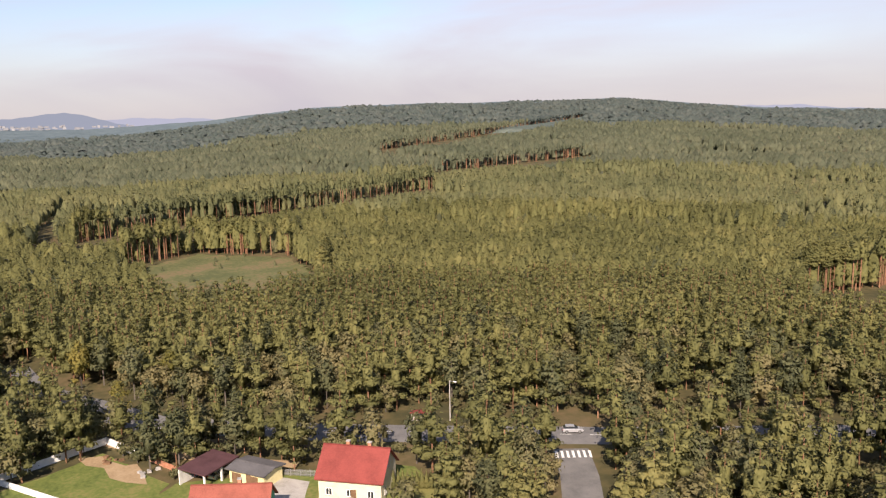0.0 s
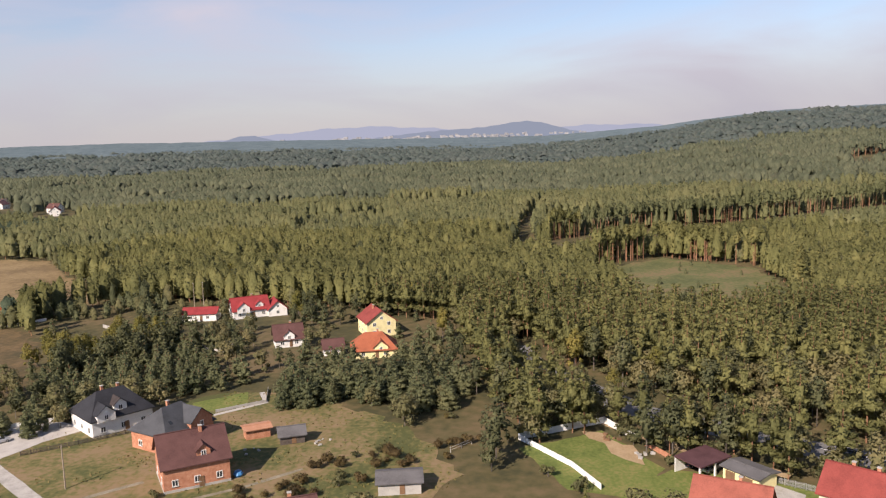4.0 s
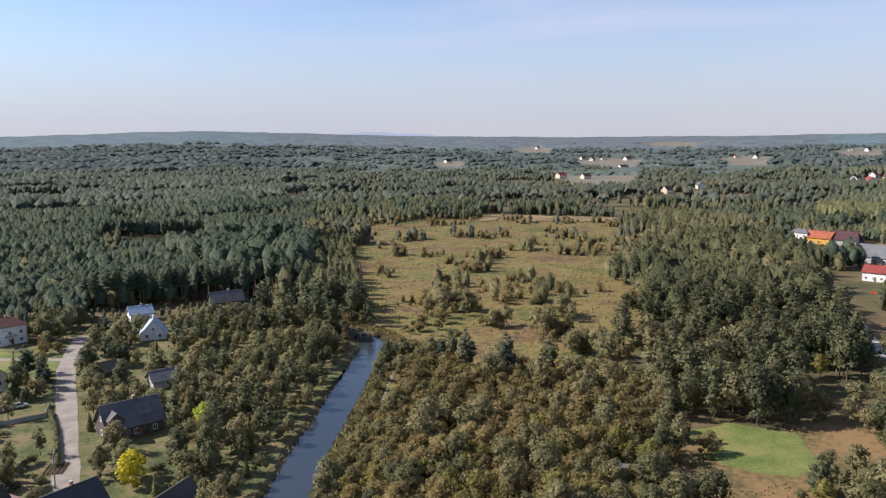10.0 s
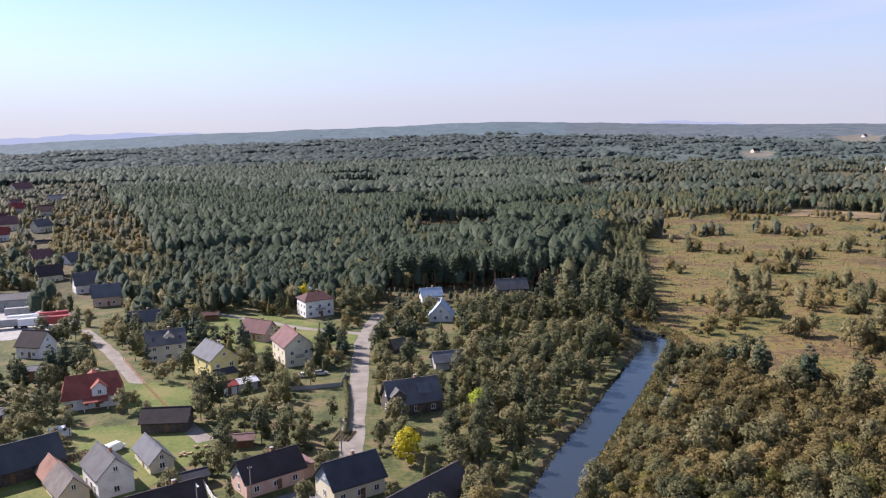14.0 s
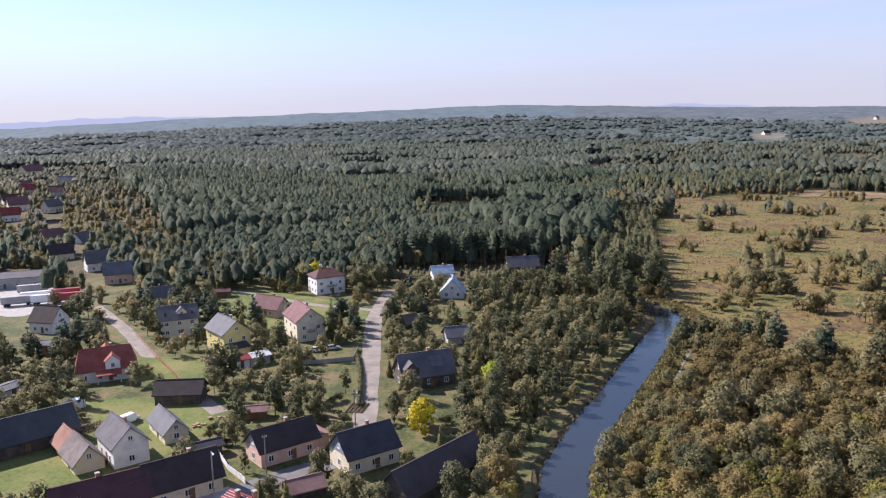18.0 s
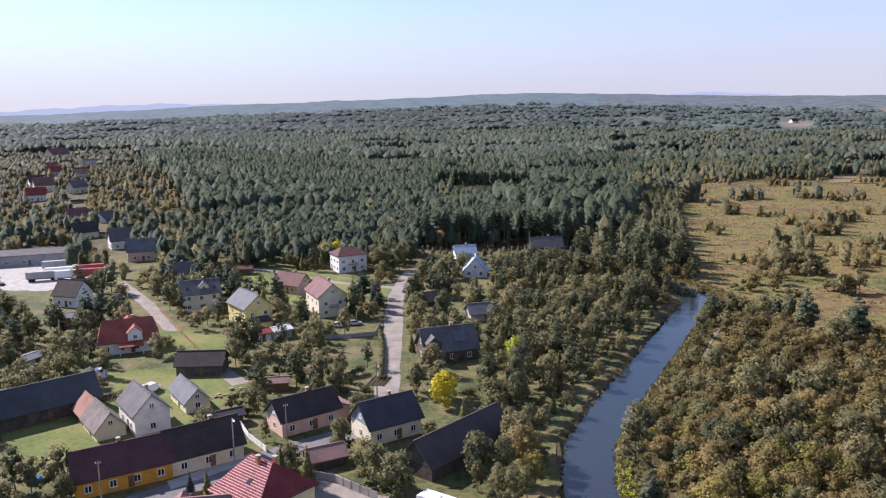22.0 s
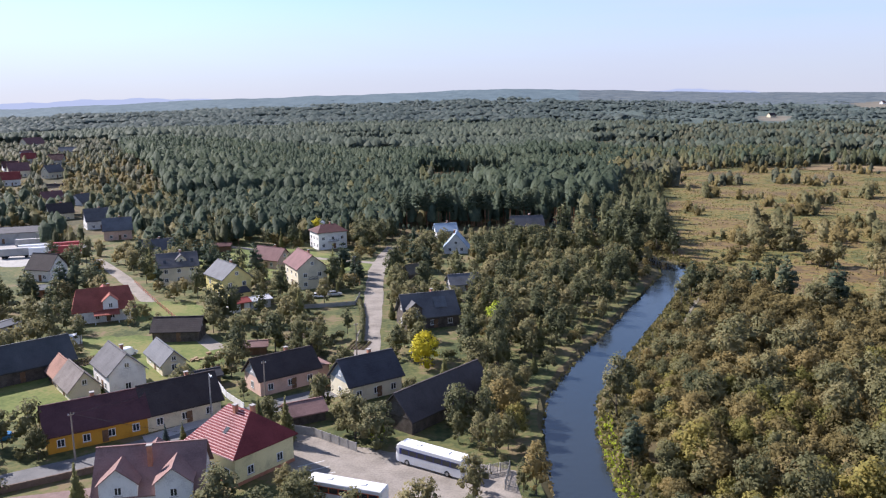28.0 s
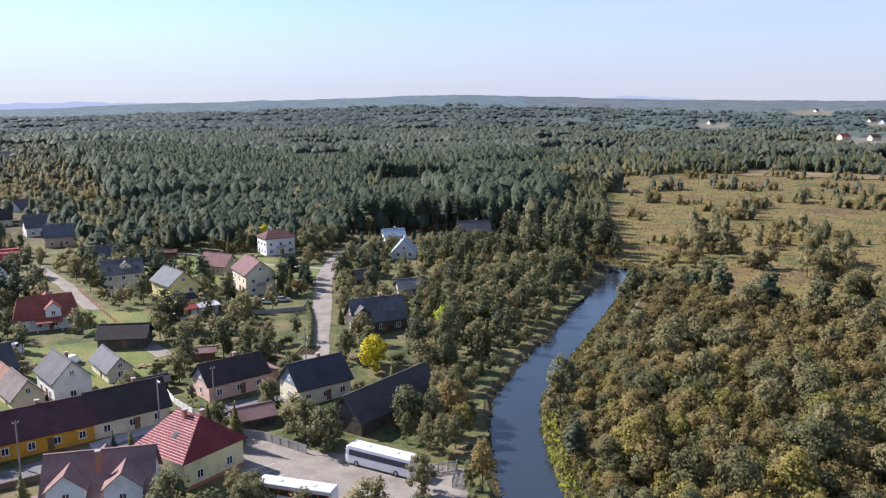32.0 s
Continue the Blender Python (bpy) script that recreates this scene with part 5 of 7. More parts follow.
            window(ob, -a - 0.02, u, z, -90, frame_m=frame_m)
    if hip == 0 and attic and top - eave > 2.2:
        for sx, fc in ((1, 90), (-1, -90)):
            window(ob, sx * (a + 0.02), 0, eave + (top - eave) * 0.32, fc, 1.0, 1.1, frame_m)
    if door:
        dr = put("door", boxes("door", [(-0.5, -0.06, 0.05, 0.5, 0.04, 2.1)], WOOD), ob, pose(a * 0.12, -b - 0.02, 0.12))
        put("handle", boxes("handle", [(0.34, -0.12, 1.0, 0.42, -0.06, 1.12)], STEEL), dr)
    return ob


R_RED = roofing("red_tile_roof", (0.225, 0.052, 0.044))
R_MAROON = roofing("maroon_tile_roof", (0.25, 0.155, 0.138))
R_WINE = roofing("wine_red_roof", (0.088, 0.044, 0.048))
R_BROWN = roofing("brown_tile_roof", (0.10, 0.050, 0.046))
R_ORANGE = roofing("orange_tile_roof", (0.31, 0.098, 0.052))
R_BLACK = roofing("black_tile_roof", (0.052, 0.043, 0.042))
R_GREY = roofing("grey_roof", (0.115, 0.112, 0.115))
R_ANTHRACITE = roofing("anthracite_tile_roof", (0.030, 0.031, 0.036), 0.6)
R_SLATE = roofing("slate_blue_roof", (0.058, 0.058, 0.066))
R_PALE = roofing("pale_grey_roof", (0.135, 0.14, 0.15))
R_PINK = roofing("faded_pink_roof", (0.165, 0.088, 0.085))
R_TERRA = roofing("terracotta_roof", (0.27, 0.085, 0.062))
W_WHITE = plaster("white_render", (0.74, 0.73, 0.70))
W_CREAM = plaster("cream_render", (0.66, 0.60, 0.44))
W_YELLOW = plaster("yellow_render", (0.70, 0.60, 0.24))
W_PALEYEL = plaster("pale_yellow_render", (0.74, 0.66, 0.36))
W_OCHRE = plaster("ochre_boards", (0.58, 0.30, 0.035))
W_PINK = plaster("pink_render", (0.62, 0.43, 0.34))
W_GREY = plaster("grey_render", (0.40, 0.39, 0.37))

# village by the river
house(-38.0, 120.5, -37, 11.0, 11.0, 4.9, 9.2, W_PALEYEL, roofing("dark_red_tile_roof", (0.17, 0.040, 0.042)), "pale yellow house with a red tiled roof and two chimneys", hip=0.26, chimneys=((0.0, -0.14), (0.42, 0.12)), wins=(3, 2), storeys=2, plinth=BRICK)
house(-66, 131.4, 34, 15.4, 7.6, 3.4, 6.9, W_OCHRE, R_WINE, "long ochre wooden cottage with a dark red roof", wins=(4, 1), chimneys=((0.0, 0.1),), clear=1.1)
house(-54.8, 139.6, 37, 12.9, 7.6, 3.4, 7.2, W_CREAM, R_BLACK, "long cream cottage with a dark roof, joined to a wooden one", wins=(3, 1), chimneys=((0.3, 0.1),), clear=1.2)
house(-46.2, 107.0, 11, 13.4, 9.0, 4.8, 9.3, W_WHITE, R_MAROON, "white house with a steep brown roof and gabled dormers", wins=(3, 2), storeys=2, chimneys=((0.0, -0.45),))
house(-39.9, 156.3, 39, 12.6, 7.2, 3.5, 6.6, W_PINK, R_BLACK, "pink cottage with a dark roof and cream gable", wins=(3, 1), clear=1.3)
house(-22.7, 152.1, 36, 11.1, 8, 3.7, 7.4, W_CREAM, R_SLATE, "pale cottage with a blue-grey tin roof", wins=(3, 1))
house(-8.5, 142.2, 51.5, 22, 7.3, 2.8, 6.5, DARKWOOD, mat("dark_barn_roof", [(0.05, 0.042, 0.042), (0.085, 0.072, 0.070)], 0.8, 0.3, 4, 0.2), "long dark weathered wooden barn", name="barn", category="barn", wins=(0, 0), chimneys=(), door=True, clear=0.55, attic=False)
house(-72.4, 156.0, -50, 10.8, 6.9, 4.6, 7.9, W_WHITE, R_GREY, "narrow white two-storey house with a grey roof", wins=(2, 1), storeys=2, clear=0.9)
house(-67.4, 167.6, -53, 11.5, 5.0, 2.6, 5.0, W_CREAM, R_PALE, "low cream outbuilding with a pale grey roof", name="outbuilding", category="outbuilding", wins=(2, 1), chimneys=(), clear=0.8)
house(-97, 160, 44, 23, 8.4, 3.2, 7.2, DARKWOOD, mat("barn_roof_slate", [(0.04, 0.045, 0.05), (0.075, 0.08, 0.085)], 0.7, 0.3, 4, 0.2), "long dark barn with a slate-grey roof", name="barn", category="barn", wins=(0, 0), chimneys=(), clear=0.75)
house(-79.2, 152.6, -49, 9.5, 5.6, 2.3, 5.3, W_CREAM, mat("old_sheet_roof", [(0.10, 0.085, 0.075), (0.15, 0.13, 0.118), (0.20, 0.175, 0.16)], 0.9, 0.4, 4, 0.3), "old low shed with pale walls and a weathered grey roof", name="shed", category="shed", wins=(0, 0), chimneys=(), clear=0.8)
house(-85.0, 159.0, -49, 5.6, 5.0, 2.4, 5.0, DARKWOOD, roofing("rusty_sheet_roof", (0.27, 0.15, 0.11)), "small old shed with a rusty pinkish roof", name="shed", category="shed", wins=(0, 0), chimneys=(), clear=0.8)
house(-72.1, 189.2, 4, 10.8, 6.8, 2.8, 5.2, DARKWOOD, R_BLACK, "dark timber barn with a low roof", name="barn", category="barn", wins=(0, 0), chimneys=())
house(-99.0, 208.5, 25, 14.5, 9.2, 3.6, 8.2, W_WHITE, R_TERRA, "white house with a bright red hipped roof", hip=0.06, wins=(4, 2))
house(-95.0, 252.6, 25, 11.5, 9.0, 5.8, 9.2, W_CREAM, R_GREY, "tall cream house with a grey roof and skylights", wins=(3, 2), storeys=2)
house(-73.1, 233.3, -50, 12.5, 8.4, 6.4, 9.8, W_YELLOW, R_PALE, "yellow two-storey house with a pale grey roof", wins=(2, 2), storeys=2)
house(-65.3, 215.2, 38, 4.8, 4.6, 2.6, 3.3, W_WHITE, R_RED, "low white garage with a red roof", name="garage", category="garage", wins=(0, 0), chimneys=())
house(-60.9, 218.7, 38, 5.8, 4.6, 2.5, 3.0, W_GREY, roofing("whitish_sheet_roof", (0.48, 0.48, 0.49)), "low garage with a whitish sheet roof", name="garage", category="garage", wins=(0, 0), chimneys=())
house(-52.9, 247, -62, 14, 9, 6.6, 10.2, W_CREAM, R_PINK, "cream three-storey house with a faded pink roof", wins=(3, 2), storeys=3)
house(-70.3, 275.5, -31, 12, 7, 3.4, 6.8, W_PINK, R_PINK, "low house with a pale red roof", wins=(2, 1))
house(-57.0, 313.0, 30, 11.5, 10, 6.8, 9.0, W_WHITE, R_BROWN, "white two-storey house with a brown roof", hip=0.25, wins=(3, 3), storeys=2, clear=1.0)
house(-6.8, 300.6, 88, 8.5, 8.8, 2.4, 7.4, W_WHITE, MATS.get("pale_blue_roof") or roofing("pale_blue_roof", (0.36, 0.44, 0.52)), "small steep-roofed white cabin with a pale roof", name="cabin", category="cabin", wins=(1, 2))
house(-11.7, 332.6, 14, 8.5, 6, 3.5, 6.0, W_WHITE, roofing("pale_blue_roof", (0.36, 0.44, 0.52)), "cottage with a pale blue metal roof", name="cabin", category="cabin")
house(22.8, 345.7, 9, 13.3, 7.5, 3.5, 7.0, DARKWOOD, R_GREY, "wooden house with a grey roof among trees", wins=(2, 1))
house(-13.1, 200.3, 21, 13.5, 8.8, 3.4, 8.0, DARKWOOD, R_GREY, "old dark wooden farmhouse with a patched grey roof", wins=(3, 1))
house(-4.2, 237.7, 17, 8.7, 6, 2.6, 4.8, W_GREY, R_PALE, "small garden shed with a pale roof", name="shed", category="shed", wins=(1, 0), chimneys=())
house(-97, 306, 8, 6.5, 4, 2.4, 3.2, WOOD, R_BROWN, "small brown timber shed on a lawn", name="shed", category="shed", wins=(0, 0), chimneys=())
house(-151.5, 338.5, 25, 11, 8.5, 4.6, 9.0, W_PINK, R_PALE, "pinkish house with a steep pale roof among gardens", wins=(2, 2), storeys=2)
house(-174, 369, 35, 11, 9, 4.5, 9.4, W_WHITE, R_GREY, "white house with a steep grey roof", wins=(2, 2))
house(-140, 258, -14, 9, 8, 4.2, 8.4, W_WHITE, R_BLACK, "white house with a steep dark roof", wins=(2, 2))
house(-128, 233, 20, 10, 6, 2.8, 3.5, BRICK, R_PALE, "low brick outbuilding with a pale flat roof", name="outbuilding", category="outbuilding", wins=(0, 0), chimneys=())
house(-199, 333, 20, 34, 14, 4.5, 6.0, W_GREY, R_GREY, "long grey depot shed with a low grey roof", name="warehouse", category="warehouse", wins=(5, 0), chimneys=())
house(-388, 775, 15, 15, 9, 3.6, 7.5, W_WHITE, R_PALE, "far white house with a pale grey roof", wins=(2, 1))
house(-320, 565, 40, 13, 11, 5, 10, W_CREAM, R_PINK, "far house with a pale red roof", wins=(2, 2))
house(-520, 955, 70, 26, 14, 6, 13, W_CREAM, R_PINK, "far large house with a reddish roof", wins=(3, 2))

# houses along the concrete lane
house(161, 78, -56, 12.5, 11.5, 5.2, 9.8, BRICK, R_BROWN, "unfinished orange brick house with a brown tiled roof", wins=(3, 2), storeys=2, plinth=CONCRETE, chimneys=((0.3, -0.1),))
house(178.9, 90.7, -24, 13, 11.6, 4.4, 8.6, BRICK, roofing("dark_grey_roof", (0.062, 0.066, 0.074)), "unfinished brick house with a grey hipped roof", hip=0.3, wins=(3, 2), chimneys=((0.0, 0.2),))
house(189.1, 111.1, -38, 14.2, 12.9, 4.2, 8.8, W_WHITE, R_ANTHRACITE, "new white house with a black hipped roof", hip=0.28, wins=(3, 3), chimneys=((-0.2, 0.2), (0.3, 0.1)))
house(306.0, 121.5, -58, 13.5, 9.0, 3.4, 7.4, W_WHITE, roofing("bright_red_roof", (0.26, 0.040, 0.042)), "white house with a bright red roof", wins=(3, 2))
house(309.5, 112.0, 28, 9.0, 7.0, 2.9, 5.8, W_WHITE, MATS["bright_red_roof"], "white side wing with a bright red roof", name="annex_house", category="house", wins=(2, 1), chimneys=())
house(300, 138, -80, 12.5, 8, 3.0, 4.6, W_WHITE, MATS["bright_red_roof"], "low white garage with a bright red roof", name="garage", category="garage", wins=(2, 0), chimneys=())
house(263.5, 92, -66, 9.0, 8.0, 3.0, 6.8, W_WHITE, R_BROWN, "white cottage with a dark brown roof", wins=(2, 2))
house(252.8, 74, -69, 6.1, 5, 2.5, 4.6, W_WHITE, R_BROWN, "small white outbuilding with a dark roof", name="outbuilding", category="outbuilding", wins=(1, 0), chimneys=())
house(279.4, 65.7, 28, 12, 10, 5.2, 8.8, W_PALEYEL, R_RED, "tall pale yellow house with a red roof", wins=(3, 2), storeys=2)
house(252.7, 61.0, -76, 13.5, 11, 2.8, 6.8, W_PALEYEL, R_ORANGE, "low house with a broad orange tiled roof", hip=0.3, wins=(2, 2))
house(280.1, 222.5, -70, 14.0, 11, 3.2, 7.6, W_CREAM, R_ORANGE, "cream bungalow with an orange tiled roof", hip=0.25, wins=(4, 2))
house(324.9, 284.5, -66, 10.5, 9, 4.6, 7.4, W_WHITE, R_RED, "white house with a red roof", wins=(3, 2), storeys=2)
house(371.6, 325.6, -73, 18, 10, 4.0, 10.0, W_GREY, R_PALE, "grey farmhouse with a pale steep roof", wins=(3, 2))
house(404.9, 415, -74, 13, 10, 6.5, 8.5, W_WHITE, R_PALE, "white boxy two-storey house", hip=0.3, wins=(3, 2), storeys=2)
house(408.6, 402, -74, 17, 10, 4.2, 8.0, W_OCHRE, R_ORANGE, "long house with an orange roof", wins=(4, 2))
house(416, 389, -60, 14, 10, 4.2, 9.0, W_GREY, R_WINE, "barn with a dark red roof", name="barn", category="barn", wins=(0, 0))
house(183.3, 73, -59, 5.4, 3.6, 2.3, 2.6, BRICK, mat("brick_top", [(0.35, 0.17, 0.1), (0.42, 0.22, 0.14)], 0.9, 1, 8, 0.2), "small flat-topped brick store", name="shed", category="shed", wins=(0, 0), chimneys=(), door=False)
house(180.8, 64, -67, 5.3, 4, 2.2, 3.4, DARKWOOD, R_GREY, "small grey wooden shed", name="shed", category="shed", wins=(0, 0), chimneys=())
house(158.4, 35.6, -79, 8, 6, 2.5, 3.4, W_GREY, R_GREY, "low shed with a grey roof", name="shed", category="shed", wins=(0, 0), chimneys=())
house(137.5, 51, -66, 10, 8, 3.4, 7.2, BRICK, R_BROWN, "brick house with a brown roof", wins=(2, 1))

# by the forest road
house(153.1, -45.2, -126, 11.2, 9, 4.2, 8.0, W_CREAM, R_RED, "cream house with a red tiled roof", wins=(3, 2), storeys=2, chimneys=((-0.3, 0.1), (0.4, 0.1)))
house(164.9, -29.6, -140, 7.8, 5.2, 2.7, 3.1, W_PALEYEL, R_GREY, "pale yellow garage with a flat grey roof", name="garage", category="garage", wins=(0, 0), chimneys=())
house(150.8, -23.4, -112, 12, 7.6, 3.2, 6.4, plaster("teal_render", (0.10, 0.34, 0.24)), R_TERRA, "low teal green house with an orange-red roof", wins=(3, 1))


# far houses scattered through the woods
FAR_ROOFS = [R_RED, R_BROWN, R_GREY, R_PINK, R_BLACK]
for i, (x, y, rot, L) in enumerate([(1065, 946, 20, 14), (1040, 900, 60, 12), (952, 745, 40, 14), (851, 623, 10, 16), (880, 640, 70, 12), (756, 495, 30, 15), (795, 520, 80, 14), (980, 1390, 20, 18), (1060, 1370, 50, 16), (900, 1400, 0, 18), (660, 1220, 15, 16), (1240, 1010, 30, 16), (700, 900, 65, 14), (610, 850, 20, 13), (976, 901, 30, 15), (962, 861, 70, 14), (685, 1180, 10, 15)]):
    house(x, y, rot, L, L * 0.7, 5.2, 9.5, (W_WHITE, W_CREAM, W_WHITE)[i % 3], FAR_ROOFS[i % 5], "far %s house among the woods" % ("white", "cream", "white")[i % 3], wins=(3, 2), storeys=2, clear=2.2)
    far_r = math.hypot(x, y)
    for back in (30, 62, 100, 145):
        HOUSE_SPOTS.append((x * (1 - back / far_r), y * (1 - back / far_r), 17 + 0.07 * back))
for i, (bearing, r, rot) in enumerate([(57.0, 2010, 20), (58.6, 2040, 70), (59.4, 1980, 40), (60.0, 2030, 10), (48.6, 2080, 30), (49.8, 2110, 60), (42.0, 2450, 15), (43.0, 2480, 50), (63.2, 2740, 35), (69.6, 1900, 25)]):
    house(r * math.cos(math.radians(bearing)), r * math.sin(math.radians(bearing)), rot, 17, 11, 6.5, 12, (W_WHITE, W_CREAM)[i % 2], FAR_ROOFS[i % 5], "far %s house beside a pale field" % ("white", "cream")[i % 2], wins=(2, 1), clear=1.3)
for i, (x, y, rot) in enumerate([(-300, 520, 30), (-285, 545, 60), (-262, 500, 10), (-345, 600, 40), (-240, 455, 50), (-380, 690, 20), (-215, 440, 75), (-205, 395, 40), (-330, 640, 10), (-410, 740, 65)]):
    house(x, y, rot, 11, 9, 4.6, 8.8, (W_WHITE, W_CREAM, W_GREY)[i % 3], FAR_ROOFS[(i * 2) % 5], "far %s village house among gardens" % ("white", "cream", "grey")[i % 3], wins=(2, 2), clear=1.3)


def dormer(ob, u, side, L, W, eave, top, wall, roof, w=2.4, out=0.8, tall=1.5):
    """A gabled dormer on one slope of a house; side -1 or 1."""
    b = W / 2
    slope = (top - eave) / b
    y0 = side * b * out
    z0 = top - slope * b * out - 0.3
    zt, zr = z0 + tall, z0 + tall + w * 0.42
    back = side * max(0.1, (top - zr) / slope)
    v = [(u - w / 2, y0, z0), (u + w / 2, y0, z0), (u + w / 2, y0, zt), (u, y0, zr), (u - w / 2, y0, zt),
         (u - w / 2, back, z0), (u + w / 2, back, z0), (u + w / 2, back, zt), (u, back, zr), (u - w / 2, back, zt)]
    f = [(0, 1, 2, 3, 4), (1, 6, 7, 2), (5, 0, 4, 9), (9, 8, 7, 6, 5)]
    if side > 0:
        f = [q[::-1] for q in f]
    d = put("dormer", mesh_from("dormer", v, f, wall), ob)
    yo = y0 + side * 0.35
    for s in (-1, 1):
        put("dormer_roof", slab("dormer_roof", [(u + s * 0.004, yo, zr + 0.14), (u + s * (w / 2 + 0.3), yo, zt - 0.12), (u + s * (w / 2 + 0.3), back, zt - 0.12), (u + s * 0.004, back, zr + 0.14)], 0.14, roof), d)
    window(d, u, y0 + side * 0.02, z0 + tall * 0.55, 0 if side < 0 else 180, 1.0, 1.2)


def by_label(label):
    for o in scene.objects:
        if o.parent is None and o.get("label", "") == label:
            return o


h = by_label("white house with a steep brown roof and gabled dormers")
dormer(h, -3.7, -1, 13.4, 9.0, 4.8, 9.3, W_WHITE, R_MAROON, 4.8, 1.12, 2.4)
dormer(h, 3.4, -1, 13.4, 9.0, 4.8, 9.3, W_WHITE, R_MAROON, 4.6, 1.3, 3.2)
dormer(h, 0.0, 1, 13.4, 9.0, 4.8, 9.3, W_WHITE, R_MAROON, 3.2, 0.85, 2.0)
h = by_label("unfinished orange brick house with a brown tiled roof")
dormer(h, 1.6, -1, 12.4, 11.5, 5.2, 9.8, BRICK, R_BROWN, 2.6, 0.85, 1.5)
h = by_label("new white house with a black hipped roof")
dormer(h, 0.0, -1, 14.5, 13, 4.2, 8.8, W_WHITE, R_BLACK, 3.0, 0.85, 1.8)
h = by_label("white house with a bright red hipped roof")
dormer(h, 1.6, -1, 14.5, 9.2, 3.6, 8.2, W_WHITE, R_TERRA, 3.6, 1.08, 2.6)
dormer(h, 0.2, 1, 14.5, 9.2, 3.6, 8.2, W_WHITE, R_TERRA, 4.6, 1.1, 3.2)
put("porch_roof", slab("porch_roof", [(-2.6, -7.2, 2.4), (3.6, -7.2, 2.4), (3.6, -4.62, 3.1), (-2.6, -4.62, 3.1)], 0.16, R_TERRA), h)
for u in (-2.3, 3.3):
    put("column", boxes("porch_column", [(u - 0.14, -7.0, 0, u + 0.14, -6.72, 2.3)], W_WHITE), h)
h = by_label("unfinished brick house with a grey hipped roof")
dormer(h, 2.6, -1, 13, 11.6, 4.4, 8.6, BRICK, MATS["dark_grey_roof"], 6.0, 1.12, 2.0)
put("skylight", boxes("skylight", [(-0.4, -0.5, -0.05, 0.4, 0.5, 0.06)], PANE), h, pose(-3.4, -3.6, 6.1, 36, 0, 0))
h = by_label("new white house with a black hipped roof")
dormer(h, -4.0, -1, 14.2, 12.9, 4.2, 8.8, W_WHITE, R_ANTHRACITE, 4.2, 1.1, 1.9)
h = by_label("cream bungalow with an orange tiled roof")
dormer(h, -2.6, -1, 14.0, 11, 3.2, 7.6, W_CREAM, R_ORANGE, 4.6, 1.12, 1.6)
dormer(h, 3.6, -1, 14.0, 11, 3.2, 7.6, W_CREAM, R_ORANGE, 2.8, 0.85, 1.2)
h = by_label("low house with a broad orange tiled roof")
dormer(h, 2.0, -1, 13.5, 11, 2.8, 6.8, W_PALEYEL, R_ORANGE, 4.4, 1.05, 1.2)
h = by_label("white house with a bright red roof")
dormer(h, -3.0, -1, 13.5, 9, 3.4, 7.4, W_WHITE, MATS["bright_red_roof"], 4.6, 1.2, 2.0)
h = by_label("white cottage with a dark brown roof")
dormer(h, 0.0, -1, 9.0, 8.0, 3.0, 6.8, W_WHITE, R_BROWN, 3.4, 1.1, 1.8)
h = by_label("white house with a bright red roof")
dormer(h, 3.2, -1, 13.5, 9, 3.4, 7.4, W_WHITE, MATS["bright_red_roof"], 3.0, 0.9, 1.4)
h = by_label("tall cream house with a grey roof and skylights")
dormer(h, 1.0, -1, 11.5, 9.0, 5.8, 9.2, W_CREAM, R_GREY, 3.0, 0.7, 1.2)
h = by_label("old dark wooden farmhouse with a patched grey roof")
dormer(h, -4.5, -1, 14, 8.5, 3.4, 8.0, DARKWOOD, R_GREY, 3.6, 1.0, 2.2)



def gable_boards(h, L, W, eave, top, material):
    """Upright boards over the gable that looks along the house's own -x."""
    a, b = L / 2 + 0.012, W / 2
    n = 22
    for k in range(n):
        y0, y1 = -b + W * k / n + 0.015, -b + W * (k + 1) / n - 0.015
        zt = min(top - (top - eave) * abs(y) / b for y in (y0, y1)) - 0.12
        if zt > eave + 0.05:
            put("board", boxes("gable_board", [(-a - 0.035, y0, eave - 0.1, -a, y1, zt)], material), h)


BLUE_BOARDS = mat("faded_blue_boards", [(0.19, 0.23, 0.27), (0.27, 0.31, 0.35)], 0.9, 0.8, 8, 0.3)
gable_boards(by_label("pale cottage with a blue-grey tin roof"), 11.1, 8, 3.7, 7.4, BLUE_BOARDS)
gable_boards(by_label("pink cottage with a dark roof and cream gable"), 12.6, 7.2, 3.5, 6.6, mat("pale_grey_boards", [(0.30, 0.30, 0.30), (0.42, 0.41, 0.40)], 0.9, 0.8, 8, 0.3))
gable_boards(by_label("long dark weathered wooden barn"), 22, 7.3, 2.8, 6.5, mat("silvered_boards", [(0.10, 0.085, 0.075), (0.17, 0.15, 0.135)], 0.95, 0.8, 9, 0.3))

# tile courses on the striped red roof by the yard, sun glint painted pale
hall = by_label("pale yellow house with a red tiled roof and two chimneys")
GLINT_RED = mat("tile_edge_glint", [(0.56, 0.34, 0.32), (0.68, 0.46, 0.43)], 0.6, 1, 6, 0.1)
a_, b_ = 5.5 + 0.55, 5.5 + 0.55
e_, t_, i_ = 4.9 - 0.55 * 4.3 / 5.5 + 0.16, 9.2 + 0.16, 11.0 * 0.26 + 0.55
for k in range(18):
    u = k / 18
    half = a_ - i_ * u
    y = -b_ + b_ * u
    z = e_ + (t_ - e_) * u
    put("tile_course", boxes("tile_course", [(-half + 0.05, y - 0.08, z - 0.2, half - 0.05, y + 0.03, z + 0.035)], GLINT_RED), hall)
put("skylight", boxes("skylight", [(-0.4, -0.55, -0.05, 0.4, 0.55, 0.07)], PANE), hall, pose(0.8, -3.2, 6.88, 38, 0, 0))


